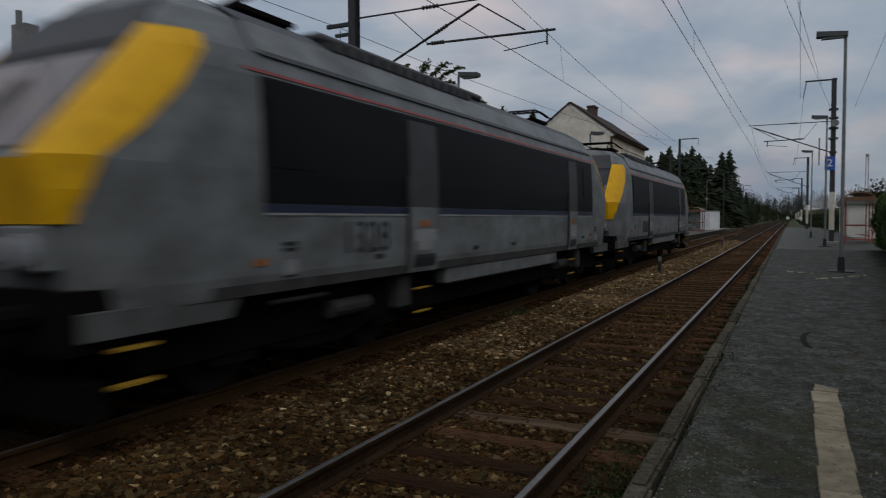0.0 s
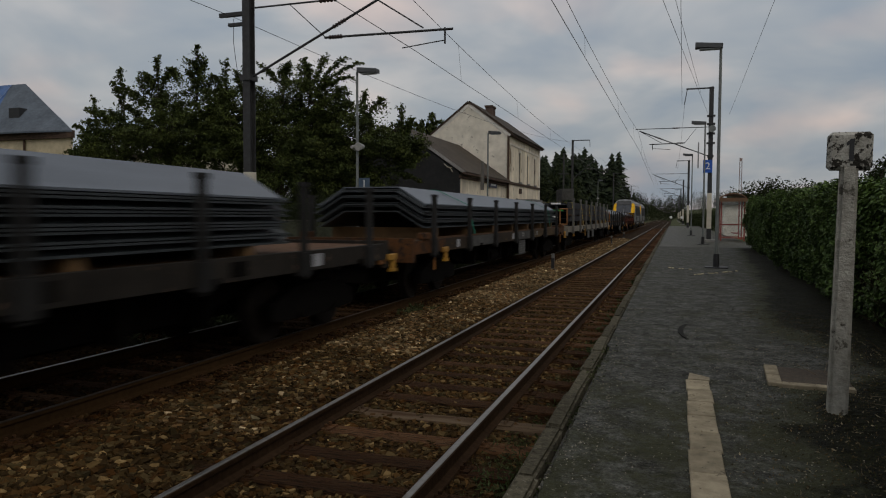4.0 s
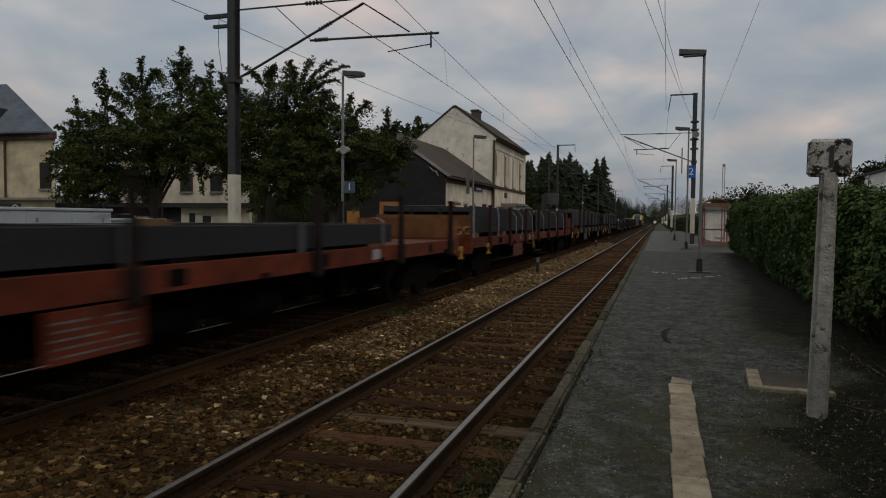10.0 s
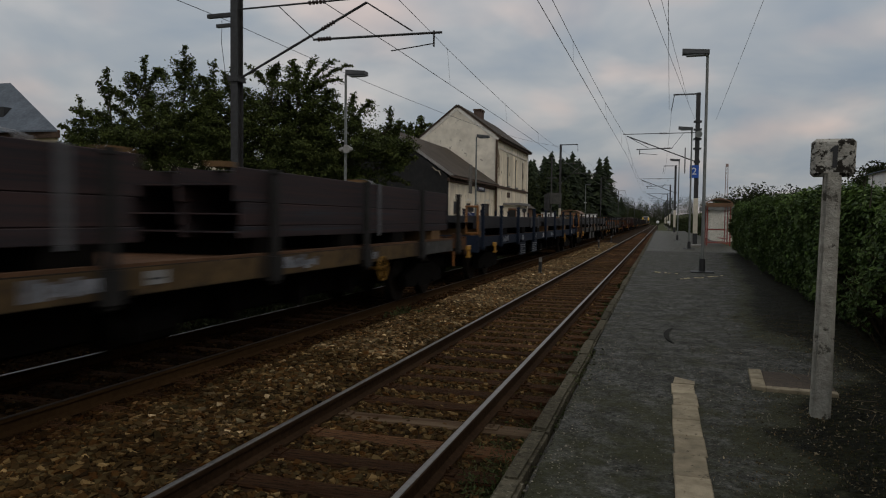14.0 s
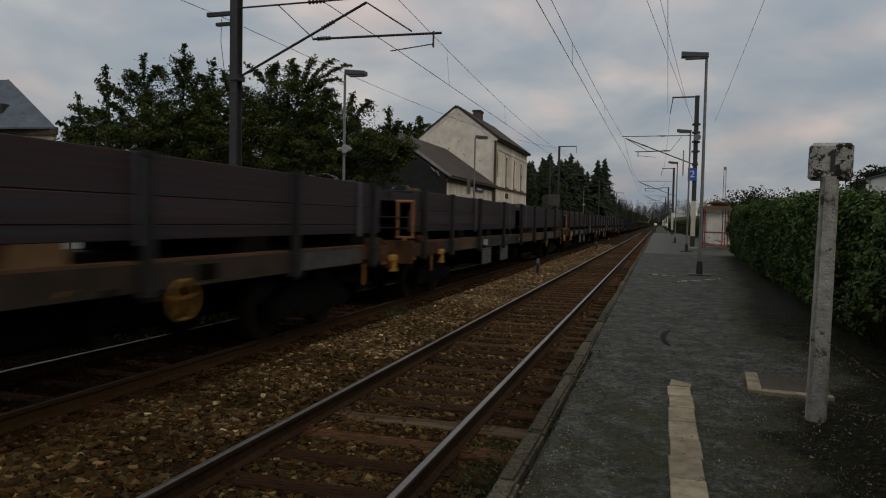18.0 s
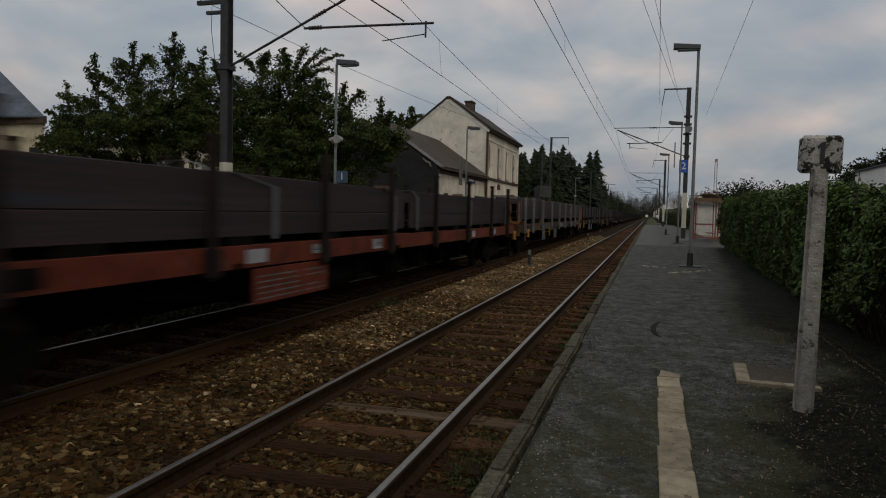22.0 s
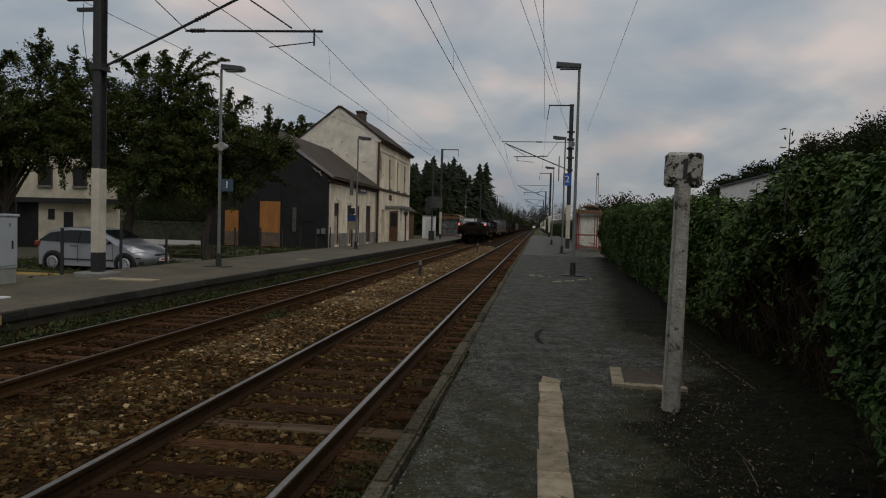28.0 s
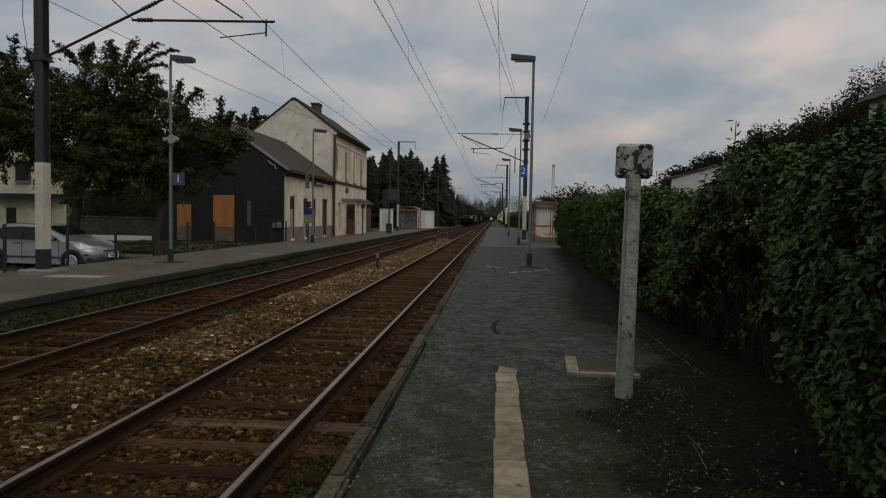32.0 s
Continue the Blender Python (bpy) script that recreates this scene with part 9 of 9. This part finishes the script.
def woods(name, boxes, seed, label, size=0.55, per=520):
    """Far broadleaf woods: many small clumps of leaves over a ridge, one mass."""
    rng = np.random.default_rng(seed)
    pts = []
    for x0, x1, y0, y1, z0, z1, n in boxes:
        for i in range(n):
            c = np.array([rng.uniform(x0, x1), rng.uniform(y0, y1), 0])
            r = rng.uniform(1.6, 3.4)
            hgt = rng.uniform(z0, z1) - ground_z(c[0], c[1]) * 0
            base = ground_z(c[0], c[1])
            k = per
            d = rng.normal(size=(k, 3))
            d /= np.linalg.norm(d, axis=1)[:, None]
            q = d * (rng.random((k, 1)) ** 0.33) * np.array([r, r, (hgt - base) * 0.52])
            pts.append(c + np.array([0, 0, base + (hgt - base) * 0.5]) + q)
    me = leaves("foliage", np.concatenate(pts), size, woods_m, rng)
    ob = new(name, me)
    tagged(ob, label, "woods", kind="stuff")
    return ob


woods("far_woods", [(-60, -16, 190, 330, 6, 9, 60), (-60, 4, 330, 420, 8, 13, 110), (-40, 80, 420, 520, 13, 19, 90), (-30, -13, 125, 190, 4, 8, 60), (14, 34, 150, 240, 7, 10, 70), (-120, -50, 60, 200, 8, 13, 70)], 51, "distant broadleaf woods on the hillside", 0.5, 420)
woods("hill_trees", [(22, 28, 108, 124, 4.5, 6.5, 40), (29, 34, 112, 126, 8.5, 11, 45), (34, 40, 112, 126, 11, 13.8, 55), (40, 43, 112, 126, 13, 16, 35), (42.5, 45.5, 112, 122, 15.5, 18.2, 30), (45.5, 49, 112, 126, 13.5, 16.2, 30), (48.5, 53, 112, 126, 16, 19.8, 45), (53, 60, 112, 126, 19, 23.2, 60), (60, 75, 112, 130, 23, 29, 80)], 54, "dense dark trees on the hillside", 0.5, 620)
woods("station_woods", [(-46, -18, 108, 118, 6, 9.5, 80), (-58, -17.5, 118, 150, 8.5, 12, 130), (-24, -15, 135, 190, 6.5, 11, 60), (-40, -13, 165, 205, 11, 15.5, 110), (-21.5, -17, 116, 135, 5.5, 9.5, 50)], 55, "dark mixed woods behind the station", 0.55, 520)
woods("garden_bushes", [(-33, -21.8, 54.2, 57, 2.6, 4.4, 60), (-33, -22, 58, 62, 4.5, 8, 60), (-60, -46, 20, 34, 3, 5, 20)], 53, "dark garden bushes behind the parked car", 0.16, 900)
woods("line_side_bushes", [(-18, -10.5, 125, 250, 2, 4.5, 60), (3.5, 9, 100, 260, 1.5, 3.2, 45), (8.5, 13, 44, 70, 1.6, 2.8, 45)], 52, "bushes and scrub along the line", 0.3, 500)

# weeds along the far platform foot and kerbs
def weeds(name, areas, seed, label, size=0.085):
    rng = np.random.default_rng(seed)
    pts = []
    for x0, x1, y0, y1, z, n, h in areas:
        for i in range(n):
            c = np.array([rng.uniform(x0, x1), rng.uniform(y0, y1), z])
            k = rng.integers(12, 34)
            q = rng.normal(size=(k, 3)) * np.array([0.09, 0.12, 0.03])
            q[:, 2] = np.abs(rng.normal(size=k)) * h
            pts.append(c + q)
    ob = new(name, leaves(name, np.concatenate(pts), size, grass_m, rng, up=1.2, long=1.4))
    tagged(ob, label, "weeds", kind="stuff")


weeds("weeds", [(-7.95, -7.35, 8, 34, -0.12, 330, 0.07), (-1.22, -1.0, 10, 30, -0.24, 80, 0.05), (-5.2, -4.6, 12, 14, -0.14, 8, 0.05), (-13, -12, 13, 40, -0.02, 120, 0.10), (-20, -12.2, 20.2, 26.5, -0.02, 260, 0.05), (-21, -12.2, 30.5, 41, 0.08, 260, 0.05)], 61, "tufts of weeds and grass between track and platform")
weeds("kerb_weeds", [(-1.45, -1.0, 3.2, 11, -0.24, 150, 0.035), (-1.4, -1.02, 4.8, 5.8, -0.23, 45, 0.06), (-0.82, -0.77, 6.6, 8.2, 0.25, 14, 0.02), (-0.82, -0.77, 3.0, 6.0, 0.22, 12, 0.015)], 62, "small green weeds and moss at the foot of the kerb", 0.03)
# dead twigs under the hedge
tw = thing("fallen_twigs", "dry fallen twigs under the hedge", "twigs")
rnd = random.Random(8)
for i in range(9):
    x, y, a = rnd.uniform(1.2, 1.75), rnd.uniform(4.2, 7.5), rnd.uniform(0, 6.3)
    l = rnd.uniform(0.12, 0.4)
    part("twig", T((x, y, PZ + 0.02), (x + l * math.cos(a), y + l * math.sin(a), PZ + rnd.uniform(0.02, 0.12)), 0.0035, 0.0015, n=5), mat("dry_twig", (0.2, 0.16, 0.11), rough=0.9), tw)

# leaf litter and moss crumbs where the soil meets the asphalt
rng = np.random.default_rng(91)
k = 4200
ly = 2.4 + 10.0 * rng.random(k) ** 1.5
lx = np.interp(ly, [p[1] for p in anchor], [p[0] for p in anchor]) + rng.normal(size=k) * 0.42 + 0.25
lx = np.clip(lx, -0.6, 2.2)
lz = np.array([max(PZ + 0.004, soil_z(float(a), float(b))) + 0.004 for a, b in zip(lx, ly)])
ob = new("leaf_litter", leaves("leaf_litter", np.stack([lx, ly, lz], 1), 0.02, mat("dead_leaf", (0.130, 0.095, 0.055), (0.075, 0.062, 0.034), 0.9, scale=3, bump=0, island=0.7), rng, up=0.1))
tagged(ob, "fine dead leaves and crumbs along the soil edge", "leaf litter", kind="stuff")
k = 900
ly = 2.4 + 8.0 * rng.random(k) ** 1.4
lx = np.clip(np.interp(ly, [p[1] for p in anchor], [p[0] for p in anchor]) + rng.normal(size=k) * 0.4 + 0.35, -0.5, 2.1)
lz = np.array([soil_z(float(a), float(b)) + 0.007 for a, b in zip(lx, ly)])
ob = new("dry_leaf_flecks", leaves("dry_leaf_flecks", np.stack([lx, ly, lz], 1), 0.030, mat("bleached_leaf", (0.30, 0.26, 0.18), (0.17, 0.14, 0.09), 0.9, scale=3, bump=0, island=0.6), rng, up=0.1, wide=0.35))
tagged(ob, "bleached dry leaves and straw on the earth", "leaf litter", kind="stuff")
k = 800
ly = 2.6 + 9.0 * rng.random(k) ** 1.4
lx = np.interp(ly, [p[1] for p in anchor], [p[0] for p in anchor]) + rng.normal(size=k) * 0.25 + 0.5
lz = np.array([max(PZ + 0.004, soil_z(float(a), float(b))) + 0.006 for a, b in zip(lx, ly)])
pts = np.concatenate([np.stack([lx, ly, lz], 1) + rng.normal(size=(k, 3)) * np.array([0.02, 0.02, 0.004]) for _ in range(4)])
ob = new("moss_tufts", leaves("moss_tufts", pts, 0.016, mat("moss", (0.046, 0.052, 0.020), (0.070, 0.076, 0.030), 0.95, bump=0, island=0.5), rng, up=1.0))
tagged(ob, "low moss and seedlings on the soil edge", "moss", kind="stuff")

# ---- pieces of the setting: kerbs, sleepers, ballast stones, slates ----
def kerb_mesh(seed, deep=0.5):
    r = random.Random(seed)
    bm = bmesh.new()
    box(bm, -0.064, 0.064, 0.006, 0.986, -deep, 0.0)
    for v in bm.verts:
        v.co.x += r.uniform(-0.012, 0.012)
        v.co.z += r.uniform(-0.008, 0.008) if v.co.z > -0.05 else 0
    bmesh.ops.bevel(bm, geom=[e for e in bm.edges if e.verts[0].co.z > -0.05 and e.verts[1].co.z > -0.05], offset=0.022, segments=2, affect="EDGES")
    return mesh_of(bm, "kerb", kerb_m)


kerbs = [kerb_mesh(i) for i in range(5)]
dark_kerb_m = mat("dark_edge_stone", (0.055, 0.052, 0.044), (0.034, 0.033, 0.028), 0.95, scale=5, bump=0.6, bscale=40, vary=0.2)
far_kerbs = [kerb_mesh(20 + i, 0.13) for i in range(5)]
for k in far_kerbs:
    k.materials[0] = dark_kerb_m
rnd = random.Random(2)
for i in range(100):
    o = part("kerb", kerbs[i % 5], kerb_m, platform_right)
    o.matrix_basis = pose(-0.893 + rnd.uniform(-0.010, 0.010), -1 + i * 0.995, PZ + 0.004 + rnd.uniform(-0.012, 0.008), 0, rnd.uniform(-1.2, 1.2), rnd.uniform(-0.6, 0.6))
for i in range(100):
    o = part("kerb", far_kerbs[i % 5], dark_kerb_m, platform_left)
    o.matrix_basis = pose(-8.03 + rnd.uniform(-0.012, 0.012), 2 + i * 0.995, PZ + rnd.uniform(-0.012, 0.006), 0, 0, rnd.uniform(-0.6, 0.6))


def sleeper_mesh(seed):
    r = random.Random(seed)
    bm = bmesh.new()
    box(bm, -1.27, 1.27, -0.12, 0.12, -0.30, -0.163)
    for v in bm.verts:
        v.co.y += r.uniform(-0.014, 0.014)
        v.co.x += r.uniform(-0.04, 0.04)
        v.co.z += r.uniform(-0.008, 0.006) if v.co.z > -0.2 else 0
    bmesh.ops.bevel(bm, geom=[e for e in bm.edges if e.verts[0].co.z > -0.2 and e.verts[1].co.z > -0.2], offset=0.014, segments=1, affect="EDGES")
    for s in (-0.7525, 0.7525):
        box(bm, s - 0.17, s + 0.17, -0.08, 0.08, -0.165, -0.148)
        for d in (-0.11, 0.11):
            tube(bm, (s + d, -0.04, -0.15), (s + d, -0.04, -0.115), 0.016, n=6)
            tube(bm, (s + d, 0.04, -0.15), (s + d, 0.04, -0.115), 0.016, n=6)
    return mesh_of(bm, "sleeper", sleeper_m)


sl = [sleeper_mesh(i) for i in range(6)]
worn_sleeper = sleeper_mesh(9)
worn_sleeper_m = mat("weathered_sleeper", (0.118, 0.084, 0.052), (0.05, 0.028, 0.015), 0.92, scale=5, bump=0.7, bscale=30, stretch=(0.25, 2, 1), dirt=0.5)
worn_sleeper.materials[0] = worn_sleeper_m
for tr, n in ((track_near, 200), (track_far, 200)):
    for i in range(n):
        pick = sl[rnd.randrange(6)]
        worn = tr is track_near and i == 15
        o = part("sleeper", worn_sleeper if worn else pick, worn_sleeper_m if worn else sleeper_m, tr, "split grey weathered sleeper" if worn else "")
        o.matrix_basis = pose(rnd.uniform(-0.03, 0.03), -3 + i * 0.62 + rnd.uniform(-0.03, 0.03), rnd.uniform(-0.008, 0.004), 0, 0, rnd.uniform(-0.8, 0.8))


def stones(name, regions, seed, label, material=stone_m, far=False):
    """Angular ballast stones scattered over the bed."""
    rng = np.random.default_rng(seed)
    ico = np.array([(x, y, z) for x in (-1, 1) for y in (-1, 1) for z in (-1, 1)]) * 0.72
    icf = np.array([(0, 1, 3), (0, 3, 2), (4, 6, 7), (4, 7, 5), (0, 4, 5), (0, 5, 1), (2, 3, 7), (2, 7, 6), (1, 5, 7), (1, 7, 3)])
    if far:
        ico = np.array([(-1, 0, -0.2), (0, -1, -0.2), (1, 0, -0.2), (0, 1, -0.2), (0, 0, 0.8)])
        icf = np.array([(0, 1, 4), (1, 2, 4), (2, 3, 4), (3, 0, 4)])
    nv = len(ico)
    P = []
    R = []
    for x0, x1, y0, y1, n, s in regions:
        x, y = rng.uniform(x0, x1, n), y0 + (y1 - y0) * rng.random(n) ** 1.25
        z = np.interp(x, [p[0] for p in prof], [p[1] for p in prof])
        r = s * (0.5 + 0.95 * rng.random(n))
        tie = np.abs((y + 3.0 + 0.31) % 0.62 - 0.31) < 0.125
        in_track = ((x > NEAR_X - 1.2) & (x < NEAR_X + 1.2)) | ((x > FAR_X - 1.2) & (x < FAR_X + 1.2))
        keep = ~(tie & in_track & (rng.random(n) < 0.86))
        P.append(np.stack([x, y, z + rng.uniform(-0.012, 0.014, n)], 1)[keep])
        R.append(r[keep])
    P, R = np.concatenate(P), np.concatenate(R)
    n = len(P)
    base = ico[None] * (1 + rng.normal(size=(n, nv, 3)) * 0.30)
    base = base * (0.7 + 0.6 * rng.random((n, 1, 3))) * R[:, None, None]
    tl = rng.normal(size=n) * 0.6
    ct, st2 = np.cos(tl)[:, None], np.sin(tl)[:, None]
    base = np.stack([base[:, :, 0], base[:, :, 1] * ct - base[:, :, 2] * st2, base[:, :, 1] * st2 + base[:, :, 2] * ct], 2)
    a = rng.random(n) * 6.283
    c, s_ = np.cos(a)[:, None], np.sin(a)[:, None]
    x, y = base[:, :, 0] * c - base[:, :, 1] * s_, base[:, :, 0] * s_ + base[:, :, 1] * c
    V = np.stack([x, y, base[:, :, 2] * 0.75], 2) + P[:, None]
    F = (icf[None] + np.arange(n)[:, None, None] * nv).reshape(-1, 3)
    ob = new(name, soup(name, V.reshape(-1, 3), F, material))
    tagged(ob, label, "ballast stones", kind="stuff")


stones("ballast_stones", [(-4.95, -3.45, 2.5, 15, 17000, 0.029), (-3.45, -1.5, 2.5, 15, 17000, 0.025), (-1.5, -0.97, 2.5, 15, 2600, 0.024), (-4.9, -1.4, 2.6, 18, 220, 0.036)], 71, "loose angular brown ballast stones")
stones("sooty_ballast_stones", [(-5.4, -4.85, 2.5, 18, 6500, 0.025), (-7.5, -5.3, 4, 18, 12000, 0.025), (-8.0, -7.4, 5, 18, 1600, 0.024)], 75, "ballast stones darkened by brake dust and painted train shade", shaded_stone_m)
stones("dusty_ballast_stones", [(-4.9, -3.6, 5, 10, 900, 0.030), (-4.95, -3.55, 9, 16, 4600, 0.031), (-4.95, -3.5, 15, 34, 16000, 0.033), (-5.0, -3.4, 32, 62, 9000, 0.040)], 77, "pale dusty ballast stones between the tracks", pale_stone_m)
stones("far_ballast_stones", [(-5.0, -3.45, 14, 34, 12000, 0.029), (-3.45, -1.4, 14, 34, 24000, 0.027), (-5.0, -1.4, 32, 60, 12000, 0.036)], 73, "loose brown ballast stones further along", far=True)
stones("far_sooty_ballast_stones", [(-7.6, -5.0, 16, 36, 19000, 0.03), (-7.6, -5.0, 32, 60, 10000, 0.036)], 76, "brown ballast stones round the far track, train shade partly painted in", shaded_stone_m, far=True)
# loose grit on the asphalt
rng = np.random.default_rng(5)
prof_keep = prof
prof = [(-9, PZ - 0.004), (9, PZ - 0.004)]
stones("grit", [(-0.7, 1.3, 2.5, 10, 5200, 0.0032), (0.3, 1.9, 2.6, 9, 4200, 0.0042), (-0.78, -0.5, 2.5, 12, 1500, 0.0048)], 72, "fine grit and small pebbles on the asphalt", grit_m)
prof = prof_keep


# ---- motion ----
def motions():
    for ob, s in MOVERS:
        walk(ob, [(t, pose(FAR_X, s + SPEED * t, 0)) for t in (0, 8, 16, 24, 32)])


motions()
